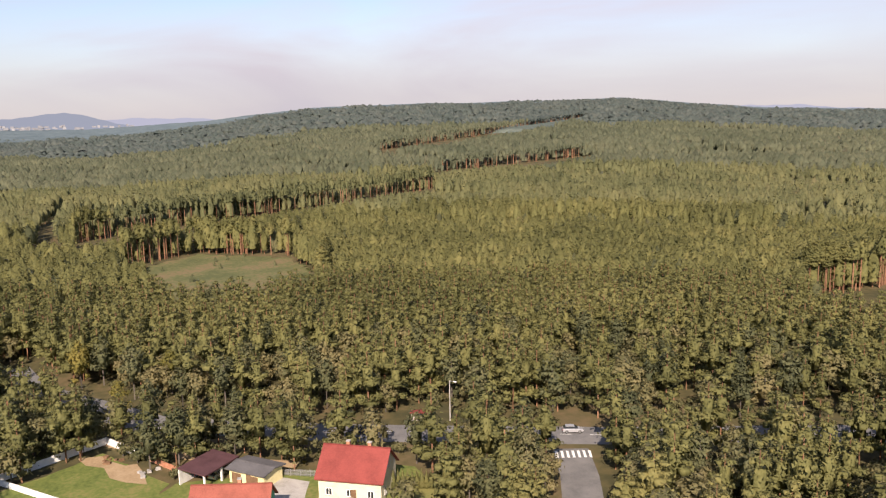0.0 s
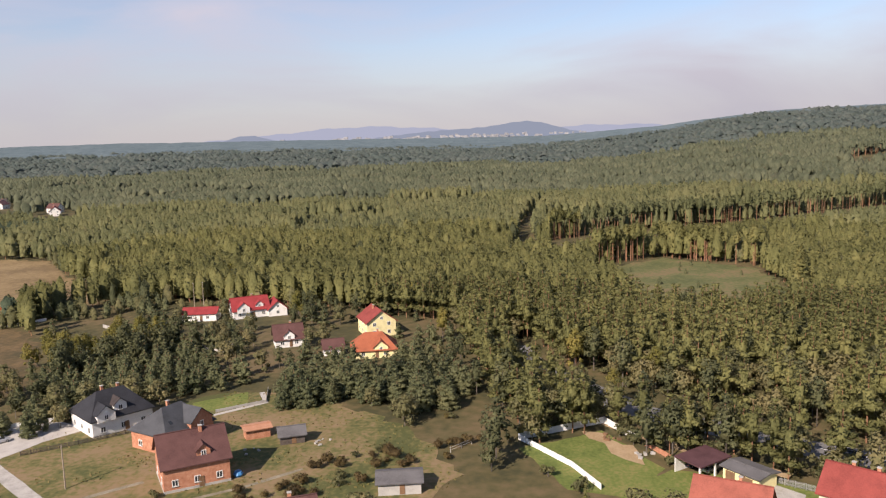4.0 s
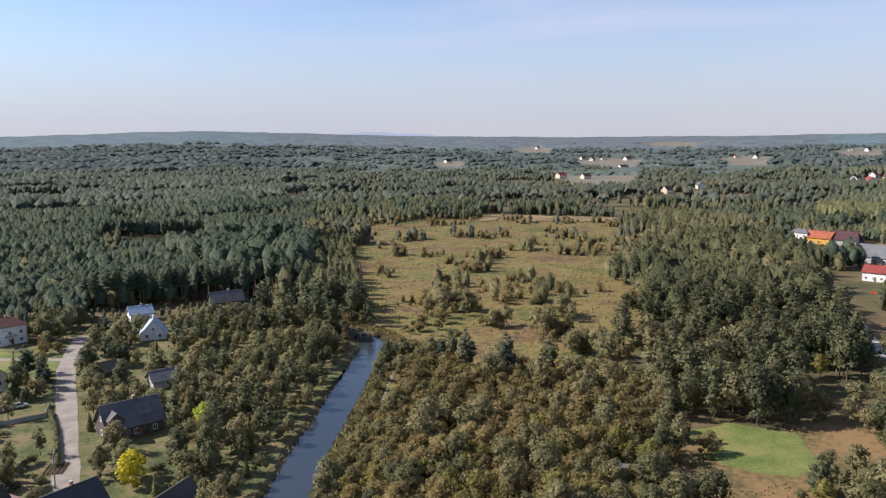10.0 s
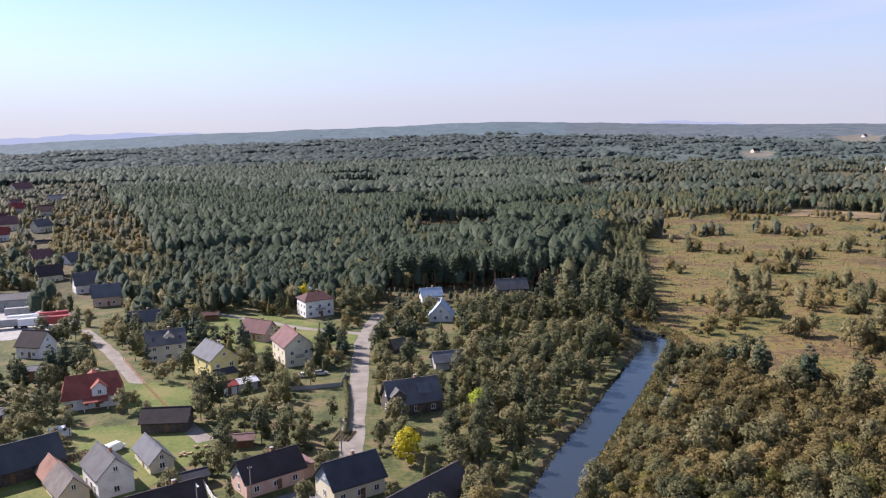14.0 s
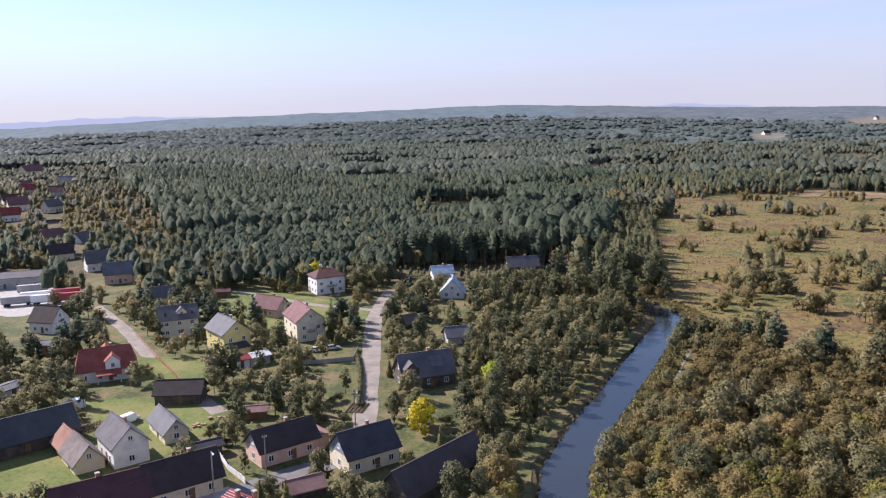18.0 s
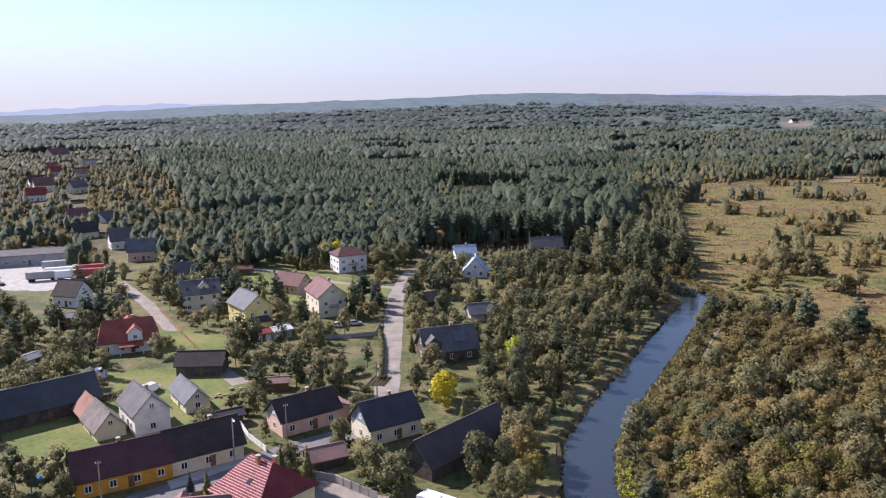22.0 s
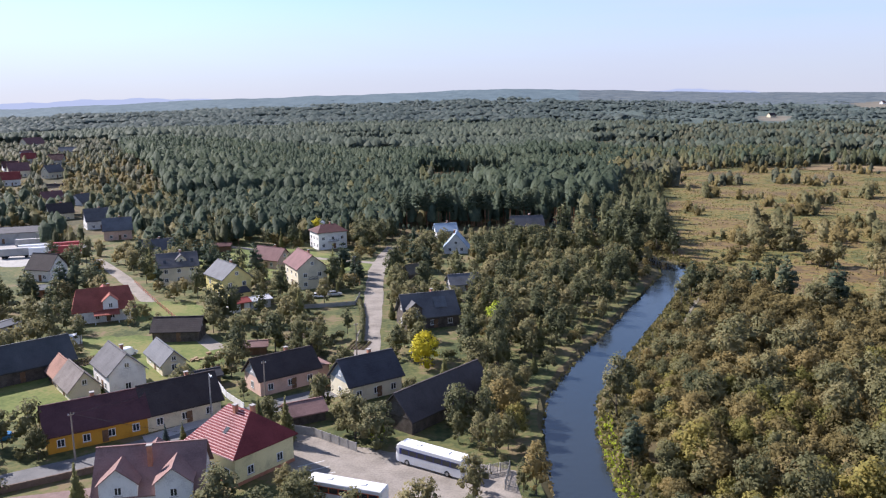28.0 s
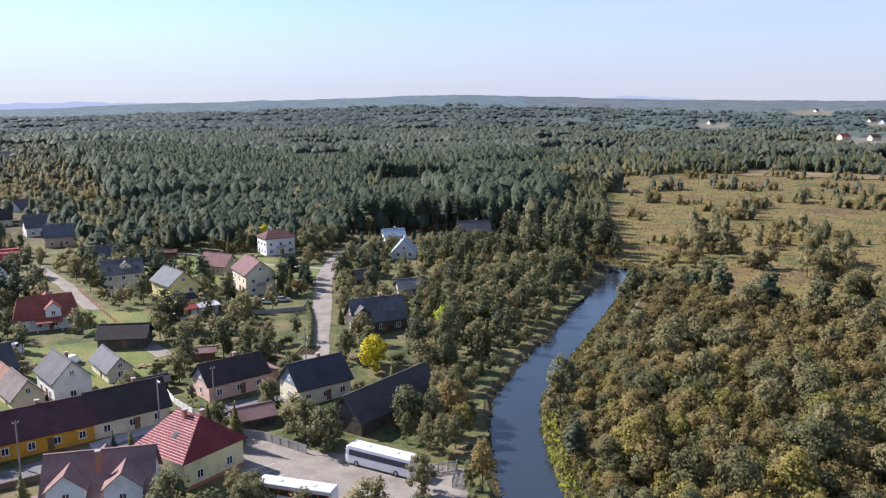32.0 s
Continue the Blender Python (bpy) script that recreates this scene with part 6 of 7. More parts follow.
# ---------------------------------------------------------------- vehicles
def tyre_mesh():
    def make():
        bm = bmesh.new()
        bmesh.ops.create_cone(bm, cap_ends=True, segments=14, radius1=0.33, radius2=0.33, depth=0.22, matrix=Matrix.Rotation(radians(90), 4, 'X'))
        me = bpy.data.meshes.new("tyre")
        bm.to_mesh(me)
        bm.free()
        me.materials.append(RUBBER)
        return me

    def hub():
        bm = bmesh.new()
        bmesh.ops.create_cone(bm, cap_ends=True, segments=10, radius1=0.19, radius2=0.17, depth=0.25, matrix=Matrix.Rotation(radians(90), 4, 'X'))
        me = bpy.data.meshes.new("rim")
        bm.to_mesh(me)
        bm.free()
        me.materials.append(STEEL)
        return me
    return cached("tyre", make), cached("rim", hub)


def loft(name, rows, material):
    """A body through cross-sections (x, half width, z low, z high), closed at the ends."""
    v, f = [], []
    for x, w, z0, z1 in rows:
        c = min(0.12, (z1 - z0) * 0.25)
        v += [(x, -w, z0), (x, w, z0), (x, w, z1 - c), (x, w - c, z1), (x, -w + c, z1), (x, -w, z1 - c)]
    n = 6
    for i in range(len(rows) - 1):
        for k in range(n):
            f.append((i * n + k, i * n + (k + 1) % n, (i + 1) * n + (k + 1) % n, (i + 1) * n + k))
    f.append(tuple(range(n - 1, -1, -1)))
    f.append(tuple(range((len(rows) - 1) * n, len(rows) * n)))
    return mesh_from(name, v, [q[::-1] for q in f], material)


LAMP_RED = mat("tail_light", [(0.4, 0.02, 0.02), (0.5, 0.03, 0.03)], 0.3, 1, 5, 0)
LAMP_CLEAR = mat("headlight", [(0.7, 0.7, 0.72), (0.8, 0.8, 0.8)], 0.15, 1, 5, 0)


def car(x, y, rot, paint, label, van=False):
    HOUSE_SPOTS.append((x, y, 3.0))
    ob = base("car" if not van else "van", x, y, rot, label, "car" if not van else "van", z=0.07)
    if van:
        put("body", loft("car_body", [(-2.3, 0.86, 0.3, 1.9), (-2.2, 0.9, 0.28, 2.0), (0.9, 0.9, 0.28, 2.0), (1.5, 0.88, 0.28, 1.15), (2.2, 0.84, 0.32, 0.95), (2.35, 0.75, 0.4, 0.8)], paint), ob)
        put("windscreen", slab("windscreen", [(0.98, -0.78, 1.92), (0.98, 0.78, 1.92), (1.5, 0.8, 1.2), (1.5, -0.8, 1.2)], 0.04, PANE), ob)
    else:
        put("body", loft("car_body", [(-2.1, 0.74, 0.4, 0.85), (-2.0, 0.84, 0.3, 0.95), (-0.2, 0.87, 0.28, 0.95), (1.2, 0.86, 0.28, 0.92), (1.95, 0.8, 0.32, 0.78), (2.1, 0.68, 0.4, 0.68)], paint), ob)
        put("cabin", loft("cabin", [(-1.95, 0.66, 0.9, 1.05), (-1.5, 0.68, 0.9, 1.42), (-0.3, 0.68, 0.9, 1.46), (0.35, 0.66, 0.9, 1.36), (1.05, 0.62, 0.88, 0.98)], PANE), ob)
        put("roof", loft("car_roof", [(-1.5, 0.6, 1.38, 1.46), (-0.3, 0.62, 1.42, 1.5), (0.3, 0.58, 1.36, 1.42)], paint), ob)
    ty, hb = tyre_mesh()
    for sx in (-1.3, 1.35):
        for sy in (-0.8, 0.8):
            w = put("wheel", ty, ob, pose(sx, sy, 0.33))
            put("rim", hb, w)
    for sy in (-0.6, 0.6):
        put("headlight", boxes("headlight", [(2.0, sy - 0.14, 0.56, 2.13, sy + 0.14, 0.68)], LAMP_CLEAR), ob)
        put("tail_light", boxes("tail_light", [(-2.16, sy - 0.12, 0.68, -2.04, sy + 0.12, 0.84)], LAMP_RED), ob)
    return ob


SILVER = mat("silver_paint", [(0.45, 0.46, 0.48), (0.55, 0.56, 0.58)], 0.3, 1, 6, 0, metal=0.5)
PAINT_WHITE = mat("white_car_paint", [(0.76, 0.76, 0.76), (0.82, 0.82, 0.82)], 0.25, 1, 6, 0)
PAINT_DARK = mat("dark_car_paint", [(0.03, 0.035, 0.05), (0.05, 0.055, 0.07)], 0.25, 1, 6, 0)
PAINT_RED = mat("orange_red_paint", [(0.5, 0.09, 0.03), (0.6, 0.13, 0.04)], 0.35, 1, 6, 0)
BLUE_STRIPE = mat("deep_blue_film", [(0.02, 0.03, 0.14), (0.03, 0.04, 0.2)], 0.2, 1, 6, 0)
car(-79, 175, 60, PAINT_WHITE, "white delivery van parked on garden grass", True)
car(-45.5, 229, 15, PAINT_WHITE, "white car parked beside the cream house")
car(-41.5, 231, 20, SILVER, "silver car parked beside the cream house")
car(159, -93, -115, SILVER, "silver car waiting at the road junction")
car(172, -20.5, -45, PAINT_DARK, "dark car parked in the open carport")
car(169.5, -23.5, -45, SILVER, "silver car parked in the open carport")
car(178, -53, -118, PAINT_DARK, "dark car standing on the forest road")
car(176, 131, -40, SILVER, "silver car parked on pale paving")


def coach(x, y, rot, label, trim):
    HOUSE_SPOTS.append((x, y, 5.5))
    ob = base("coach", x, y, rot, label, "bus", z=0.06)
    put("body", loft("coach_body", [(-6.0, 1.1, 0.5, 2.9), (-5.85, 1.24, 0.34, 3.2), (5.4, 1.24, 0.34, 3.25), (5.85, 1.2, 0.36, 3.0), (6.05, 1.1, 0.45, 1.6)], PAINT_WHITE), ob)
    for sy in (-1.247, 1.247):
        put("window_band", boxes("window_band", [(-5.6, sy - 0.012, 1.65, 5.3, sy + 0.012, 2.6)], trim), ob)
        for k in range(7):
            x0 = -5.4 + k * 1.5
            put("pane", boxes("coach_pane", [(x0, sy - 0.02, 1.75, x0 + 1.32, sy + 0.02, 2.5)], PANE), ob)
        put("side_flap", boxes("side_flap", [(-3.2, sy - 0.01, 0.5, 2.6, sy + 0.01, 1.3)], WHITE), ob)
    put("windscreen", slab("windscreen", [(5.5, -1.1, 3.02), (5.5, 1.1, 3.02), (6.09, 1.05, 1.6), (6.09, -1.05, 1.6)], 0.05, PANE), ob)
    put("roof_hatch", boxes("roof_hatch", [(2.0, -0.4, 3.2, 2.9, 0.4, 3.34)], WHITE), ob)
    put("roof_hatch", boxes("roof_hatch", [(-3.2, -0.4, 3.18, -2.3, 0.4, 3.32)], WHITE), ob)
    ty, hb = tyre_mesh()
    for sx in (-3.4, 3.9):
        for sy in (-1.12, 1.12):
            w = put("wheel", ty, ob, pose(sx, sy, 0.48) @ Matrix.Scale(1.45, 4))
            put("rim", hb, w)
    for sy in (-0.85, 0.85):
        put("headlight", boxes("headlight", [(5.95, sy - 0.16, 0.7, 6.1, sy + 0.16, 0.9)], LAMP_CLEAR), ob)
        put("mirror", boxes("mirror", [(6.0, sy * 1.4 - 0.1, 2.1, 6.2, sy * 1.4 + 0.1, 2.5)], RUBBER), ob)
    return ob


coach(-8.6, 118.8, 148, "white coach with a dark blue window band in the yard", BLUE_STRIPE)
coach(-20.2, 108.2, 161, "white and orange coach parked in the yard", PAINT_RED)


# ---------------------------------------------------------------- fences, walls, poles
def fence(line, label, material, height=1.3, every=2.4, kind="panel", category="fence", thick=0.06):
    ob = base("fence", line[0][0], line[0][1], 0, label, category)
    inv = ob.matrix_basis.inverted()
    for a, b in zip(line, line[1:]):
        a, b = Vector((*a, 0)), Vector((*b, 0))
        n = max(1, round((b - a).length / every))
        ang = math.degrees(math.atan2(b.y - a.y, b.x - a.x))
        step = (b - a).length / n
        post = cached(("post", height, material.name), lambda: boxes("post", [(-0.07, -0.07, -0.2, 0.07, 0.07, height + 0.08)], material))
        for i in range(n + 1):
            p = a.lerp(b, i / n)
            put("post", post, ob, inv @ pose(p.x, p.y, 0, 0, 0, ang))
            if i < n:
                if kind == "panel":
                    me = cached(("panel", round(step, 2), height, material.name), lambda: boxes("panel", [(0.07, -thick / 2, 0.08, step - 0.07, thick / 2, height)], material))
                    put("panel", me, ob, inv @ pose(p.x, p.y, 0, 0, 0, ang))
                elif kind == "slats":
                    me = cached(("slats", round(step, 2), height, material.name), lambda: boxes("slats", [(0.12 + k * 0.2, -0.02, 0.12, 0.22 + k * 0.2, 0.02, height) for k in range(int((step - 0.2) / 0.2))] + [(0.07, 0.02, 0.35, step - 0.07, 0.05, 0.43), (0.07, 0.02, height - 0.3, step - 0.07, 0.05, height - 0.22)], material))
                    put("slats", me, ob, inv @ pose(p.x, p.y, 0, 0, 0, ang))
                else:
                    me = cached(("rail", round(step, 2), height, material.name), lambda: boxes("rail", [(0.07, -0.03, 0.45 * height, step - 0.07, 0.03, 0.45 * height + 0.1), (0.07, -0.03, height - 0.14, step - 0.07, 0.03, height - 0.04)], material))
                    put("rail", me, ob, inv @ pose(p.x, p.y, 0, 0, 0, ang))
    return ob


fence([(-34, 133), (-29, 131), (-21, 125)], "pale grey concrete panel fence beside the yard", CONCRETE, 1.5, 2.2)
fence([(-53, 156), (-49, 149), (-44, 143)], "old white painted fence", WHITE, 1.3, 1.8, "panel")
fence([(-49, 216), (-40, 218), (-34, 220), (-34, 230)], "grey concrete wall round a garden", CONCRETE, 1.2, 3.0)
fence([(-52, 264), (-42, 253), (-36, 246)], "brick-pillared rail fence round a garden", BRICK, 1.5, 3.0, "rail")
fence([(-108, 250), (-92, 225), (-76, 201)], "brown brick-pillared fence along the lane", BRICK, 1.2, 3.2, "rail")
fence([(-100, 90), (-72, 110), (-61, 117), (-50, 126)], "low brown stone wall along the street", mat("brown_stone", [(0.12, 0.085, 0.065), (0.2, 0.15, 0.12)], 0.9, 1, 6, 0.4), 1.1, 2.6, category="wall", thick=0.3)
fence([(-3, 116), (3, 118), (2, 112)], "grey metal pen fence beside the trees", CONCRETE, 1.6, 1.6, "slats")
fence([(-44, 152), (-34, 160)], "wooden picket fence before the pink cottage", WOOD, 1.1, 2.0, "slats")
fence([(169, 121), (176, 112), (184, 103)], "dark slatted fence beside the driveway", DARKWOOD, 1.1, 2.0, "slats")
fence([(180.5, 140), (186, 134), (190, 127)], "low white wall beside the paved drive", WHITE, 1.0, 2.4)
fence([(198, 89), (206, 79), (216, 82)], "pale stone garden wall", CONCRETE, 0.8, 2.6)
fence([(129, 153), (134, 146), (138, 139)], "weathered timber rail fence by the lawn", WOOD, 1.2, 2.4, "rail")
fence([(274, 122), (256, 107)], "long white wall beside a lane", WHITE, 1.6, 3.0)
fence([(184, 14), (195, -5), (183.5, -11.5)], "white perimeter wall of the large garden", WHITE, 1.5, 2.6, thick=0.2, category="wall")
fence([(184, 14), (179, 10), (170, 3), (160, -2)], "broken white garden wall", WHITE, 1.2, 2.6, thick=0.2, category="wall")
fence([(182, -12.5), (174, -17)], "brick-red fence panel run", BRICK, 1.2, 2.6)
fence([(165, -34), (160, -42)], "grey metal gate between posts", STEEL, 1.3, 2.0, "slats", category="gate")
fence([(297, 200), (276, 214)], "pale fence before the orange-roofed bungalow", WHITE, 1.2, 2.6)
fence([(294, 260), (318, 232)], "long red board fence", MATS["orange_red_paint"], 1.2, 3.0)


def pole(x, y, h, rot, label, material, lamp=False):
    ob = base("utility_pole" if not lamp else "street_lamp", x, y, rot, label, "utility pole" if not lamp else "street lamp")
    put("post", quads_mesh("pole_post", stem([(0, 0, -0.4), (0, 0, h)], [0.16, 0.1], 8), material), ob)
    if lamp:
        put("arm", boxes("arm", [(-0.05, -0.05, h - 0.1, 1.3, 0.05, h)], STEEL), ob)
        put("lamp_head", boxes("lamp_head", [(1.1, -0.14, h - 0.12, 1.8, 0.14, h + 0.06)], WHITE), ob)
    else:
        put("crossarm", boxes("crossarm", [(-0.45, -0.05, h - 0.5, 0.45, 0.05, h - 0.38)], material), ob)
        for u in (-0.38, 0.0, 0.38):
            put("insulator", quads_mesh("insulator", stem([(u, 0, h - 0.38), (u, 0, h - 0.15)], [0.06, 0.04], 6), WHITE), ob)
    return ob


OLDWOOD = mat("grey_pole_wood", [(0.22, 0.18, 0.14), (0.34, 0.29, 0.23)], 0.9, 0.6, 8, 0.2)
for x, y, h in [(-65, 122, 8), (-41, 147, 8), (-27, 171, 8.5), (-38, 249, 8.5), (154, 101, 9), (354, 181, 11), (320, 150, 10.5), (322, 147, 10.5)]:
    pole(x, y, h, 30, "weathered wooden utility pole", OLDWOOD)
pole(-48.5, 138.5, 8.5, -60, "grey street lamp on a concrete pole", CONCRETE, True)
pole(176, -73, 9, -150, "tall pale concrete lamp post at the roadside", CONCRETE, True)


def cable(a, b, sag, label="thin dark overhead cable"):
    pts = [Vector(a).lerp(Vector(b), i / 10) - Vector((0, 0, sag * 4 * (i / 10) * (1 - i / 10))) for i in range(11)]
    cu = bpy.data.curves.new("cable", 'CURVE')
    cu.dimensions = '3D'
    cu.bevel_depth = 0.02
    sp = cu.splines.new('POLY')
    sp.points.add(10)
    for p, q in zip(sp.points, pts):
        p.co = (*q, 1)
    cu.materials.append(RUBBER)
    tagged(new("cable", cu), label, "cable")


cable((-65, 122, 7.8), (-48.5, 138.5, 8.3), 0.5)
cable((-48.5, 138.5, 8.3), (-41, 147, 7.8), 0.3)
cable((-41, 147, 7.8), (-27, 171, 8.3), 0.6)
cable((-65, 122, 7.8), (-37, 118, 5.5), 0.6)
cable((-27, 171, 8.3), (-38, 249, 8.3), 1.5)
cable((354, 181, 10.6), (320, 150, 10.2), 0.8)

# the bus shelter, crossing and lane marks on the forest road
sh = base("bus_shelter", 178, -67, -118, "small bus shelter with a red-brown roof", "bus shelter")
put("back_wall", boxes("back_wall", [(-1.9, 0.9, 0, 1.9, 1.0, 2.2)], CONCRETE), sh)
for s in (-1.9, 1.8):
    put("side_wall", boxes("side_wall", [(s, -0.7, 0, s + 0.1, 0.9, 2.2)], CONCRETE), sh)
put("roof", slab("shelter_roof", [(-2.2, -1.2, 2.55), (2.2, -1.2, 2.55), (2.2, 1.3, 2.3), (-2.2, 1.3, 2.3)], 0.16, R_RED), sh)
put("bench", boxes("bench", [(-1.6, 0.5, 0.42, 1.6, 0.86, 0.5)], WOOD), sh)
HOUSE_SPOTS.append((178, -67, 5))
for i in range(7):
    m = put("crossing_stripe", cached("stripe", lambda: boxes("crossing_stripe", [(-0.25, -1.6, 0, 0.25, 1.6, 0.012)], WHITE)), None, pose(150.8 - 0.42 * i, -84.2 - 0.98 * i, 0.07, 0, 0, 64))
    tagged(m, "worn white crossing stripe on asphalt", "road marking", "crossing stripes", kind="structure")
for i in range(22):
    m = put("lane_mark", cached("lane", lambda: boxes("lane_mark", [(-1.2, -0.06, 0, 1.2, 0.06, 0.008)], WHITE)), None, pose(154 + 2.86 * i * 1.02 - 10, -99 + 5.4 * i * 1.0 - 19, 0.064, 0, 0, 62.3))
    tagged(m, "faded white lane mark", "road marking", "lane marks", kind="structure")

# open carport beside the garage
cp = base("carport", 169.5, -22, -49, "open white carport with a dark red flat roof", "carport")
put("roof", slab("carport_roof", [(-4.6, -3.2, 3.0), (4.6, -3.2, 3.0), (4.6, 3.2, 3.3), (-4.6, 3.2, 3.3)], 0.25, R_WINE), cp)
for u in (-4.4, 0.0, 4.3):
    put("pillar", boxes("pillar", [(u - 0.15, -3.0, 0, u + 0.15, -2.7, 2.85)], WHITE), cp)
put("back_wall", boxes("back_wall", [(-4.5, 2.9, 0, 4.5, 3.05, 3.1)], W_WHITE), cp)
HOUSE_SPOTS.append((169.5, -22, 6.5))
g2 = by_label("pale yellow garage with a flat grey roof")
for u in (-2.2, 1.6):
    put("garage_door", boxes("garage_door", [(u - 1.0, -0.06, 0.05, u + 1.0, 0.03, 2.1)], WOOD), g2, pose(0, -2.72, 0))

# paving, tracks and sandy patches
patch("driveway", [(166, 125), (172, 140), (184, 138), (190, 126), (186, 115), (177, 121)], 0.07, PAVING, "pale paved driveway by the white house", "driveway", 0.2)
strip("path", [(147, 98), (152, 93), (158, 87)], 1.5, 0.05, DIRT, "pale track to the brick house", "path", wobble=0.3)
strip("path", [(141, 87), (148, 78), (157, 66), (166, 57)], 1.1, 0.05, DIRT, "worn pale track across the grass", "path", wobble=0.4)
patch("lawn", [(196, 96), (205, 98), (214, 87), (204, 83)], 0.05, LAWN, "bright green lawn behind the new house", "lawn", 0.4)
strip("path", [(196, -5), (186, -14), (176, -26), (168, -38)], 3.0, 0.055, SAND, "sandy track behind the garages", "path", wobble=0.5)
patch("sand_patch", [(189, -4), (181, -9), (173, -11), (174, -7), (182, -3), (188, 0)], 0.06, SAND, "bare sandy patch in the garden", "sand", 1.8)
patch("driveway", [(165, -33), (158, -29), (146, -26), (150, -34), (160, -38)], 0.06, CONCRETE, "pale concrete drive", "driveway", 0.3)
patch("terrace", [(-75, 108), (-58, 113), (-48, 118), (-44, 112), (-55, 100), (-78, 96)], 0.05, mat("red_paving", [(0.16, 0.11, 0.095), (0.24, 0.17, 0.15)], 0.9, 0.6, 5, 0.2), "reddish paved forecourt", "paving", 0.3)
patch("pavement", [(-58, 131), (-47, 142), (-45, 140), (-56, 128)], 0.09, PAVING, "grey pavement before the cottages", "pavement")

# small garden things


def heap(x, y, n, spread, size, material, label, name, category):
    ob = base(name, x, y, 0, label, category)
    for i in range(n):
        v, q = BLOCK[1]
        s = size * random.uniform(0.6, 1.2)
        w = v * np.array([s, s * 0.8, s * 0.55]) * rng.uniform(0.8, 1.2, (len(v), 1))
        put("piece", quads_mesh("piece", (w, q), material), ob, pose(random.uniform(-spread, spread), random.uniform(-spread, spread), s * 0.3, 0, 0, random.uniform(0, 360)))


heap(186, -6, 7, 1.6, 0.7, WOOD, "heap of brown firewood on sand", "woodpile", "woodpile")
heap(176, -12, 8, 1.8, 0.7, CONCRETE, "heap of pale rubble and boards", "rubble_heap", "rubble")
heap(180, 57, 8, 2.2, 0.6, CONCRETE, "scattered pale building rubble", "rubble_heap", "rubble")
heap(-62, 172, 7, 2.0, 0.7, SAND, "heap of split firewood on the grass", "woodpile", "woodpile")
heap(-57, 168, 6, 1.6, 0.6, WOOD, "stack of old timber and crates", "woodpile", "woodpile")
tarp = base("tarpaulin", 162, 69, 20, "blue tarpaulin over building material", "tarpaulin")
tarp_v, tarp_q = BLOCK[2]
put("sheet", quads_mesh("sheet", (tarp_v * np.array([1.3, 1.0, 0.7]) + np.array([0, 0, 0.5]), tarp_q), mat("blue_tarp", [(0.04, 0.16, 0.36), (0.07, 0.25, 0.5)], 0.5, 1, 5, 0.3)), tarp)
dish = base("satellite_dish", -62, 330, 0, "white satellite dish on a mast", "satellite dish")
put("mast", quads_mesh("mast", stem([(0, 0, 0), (0, 0, 7)], [0.08, 0.06], 6), STEEL), dish)
put("dish", quads_mesh("dish", (BLOCK[2][0] * np.array([0.9, 0.3, 0.9]) + np.array([0, 0, 7.2]), BLOCK[2][1]), WHITE), dish)
wag = base("trailer", 83, 133, -39, "dark green caravan trailer under trees", "trailer")
HOUSE_SPOTS.append((83, 133, 6))
put("body", loft("trailer_body", [(-3.4, 1.15, 0.7, 2.5), (-3.2, 1.2, 0.6, 2.7), (3.2, 1.2, 0.6, 2.7), (3.4, 1.15, 0.7, 2.5)], mat("dark_green_paint", [(0.02, 0.07, 0.05), (0.035, 0.1, 0.075)], 0.5, 1, 5, 0.1)), wag)
put("roof", slab("trailer_roof", [(-3.5, -1.25, 2.78), (3.5, -1.25, 2.78), (3.5, 1.25, 2.78), (-3.5, 1.25, 2.78)], 0.08, R_GREY), wag)
for u in (-1.5, 1.5):
    for s in (-1.1, 1.1):
        put("wheel", tyre_mesh()[0], wag, pose(u, s, 0.36))

# single trees that stand out


def special(kind, x, y, s, leaf, label, name="broadleaf_tree"):
    near_b = SHAPES[kind][0]
    lv, st = near_b()
    ob = tagged(new(name), label, "tree")
    ob.matrix_basis = pose(x, y, 0, 0, 0, x * 37 % 360) @ Matrix.Scale(s, 4)
    put("crown", quads_mesh("crown", lv, leaf, True), ob)
    put("trunk", quads_mesh("trunk", st, BARK_GREY), ob)
    HOUSE_SPOTS.append((x, y, 2.5 * s))


special("broad", -12, 166, 0.85, YELLOW, "bright yellow autumn tree by the road")
special("broad", 4, 194, 0.72, LIME, "lime green autumn tree among dark shrubs")
special("broad", -36, 174, 0.72, LEAF, "wide green garden tree beside the cottage")
special("broad", -40, 170, 0.6, LEAF, "rounded green garden tree")
special("broad", -67, 200, 0.85, LEAF_DARK, "large dark green tree by the lane")
special("broad", -4.6, 133.5, 0.85, LEAF_DARK, "large dark rounded tree before the barn")
special("broad", 3.0, 137, 0.8, WILLOW, "pale green spreading tree on the bank")
for px_, py_, ps_ in ((-1.5, 125, 0.5), (1.0, 123.5, 0.55), (3.2, 125.5, 0.5), (-4.8, 128.5, 0.42)):
    special("tall", px_, py_, ps_, LEAF, "slim young poplar beside the yard", "poplar_tree")
special("broad", -2.6, 110.5, 0.62, LEAF, "leafy tree at the edge of the yard")
special("tall", 6.3, 110.5, 0.62, WILLOW, "silver-green willow on the river bank", "willow_tree")
special("broad", -23.5, 132.5, 0.78, LEAF, "garden tree behind a concrete fence")
special("broad", -18.0, 128, 0.42, LIME, "small light green tree behind the fence")
special("broad", -29, 110, 0.5, LEAF, "young walnut tree before the yellow house")
special("spruce", -52, 126, 0.42, leafy("blue_spruce_needles", [(0.05, 0.075, 0.07), (0.09, 0.12, 0.115)], 0.2, 1.0), "small blue spruce in a front garden", "spruce_tree")
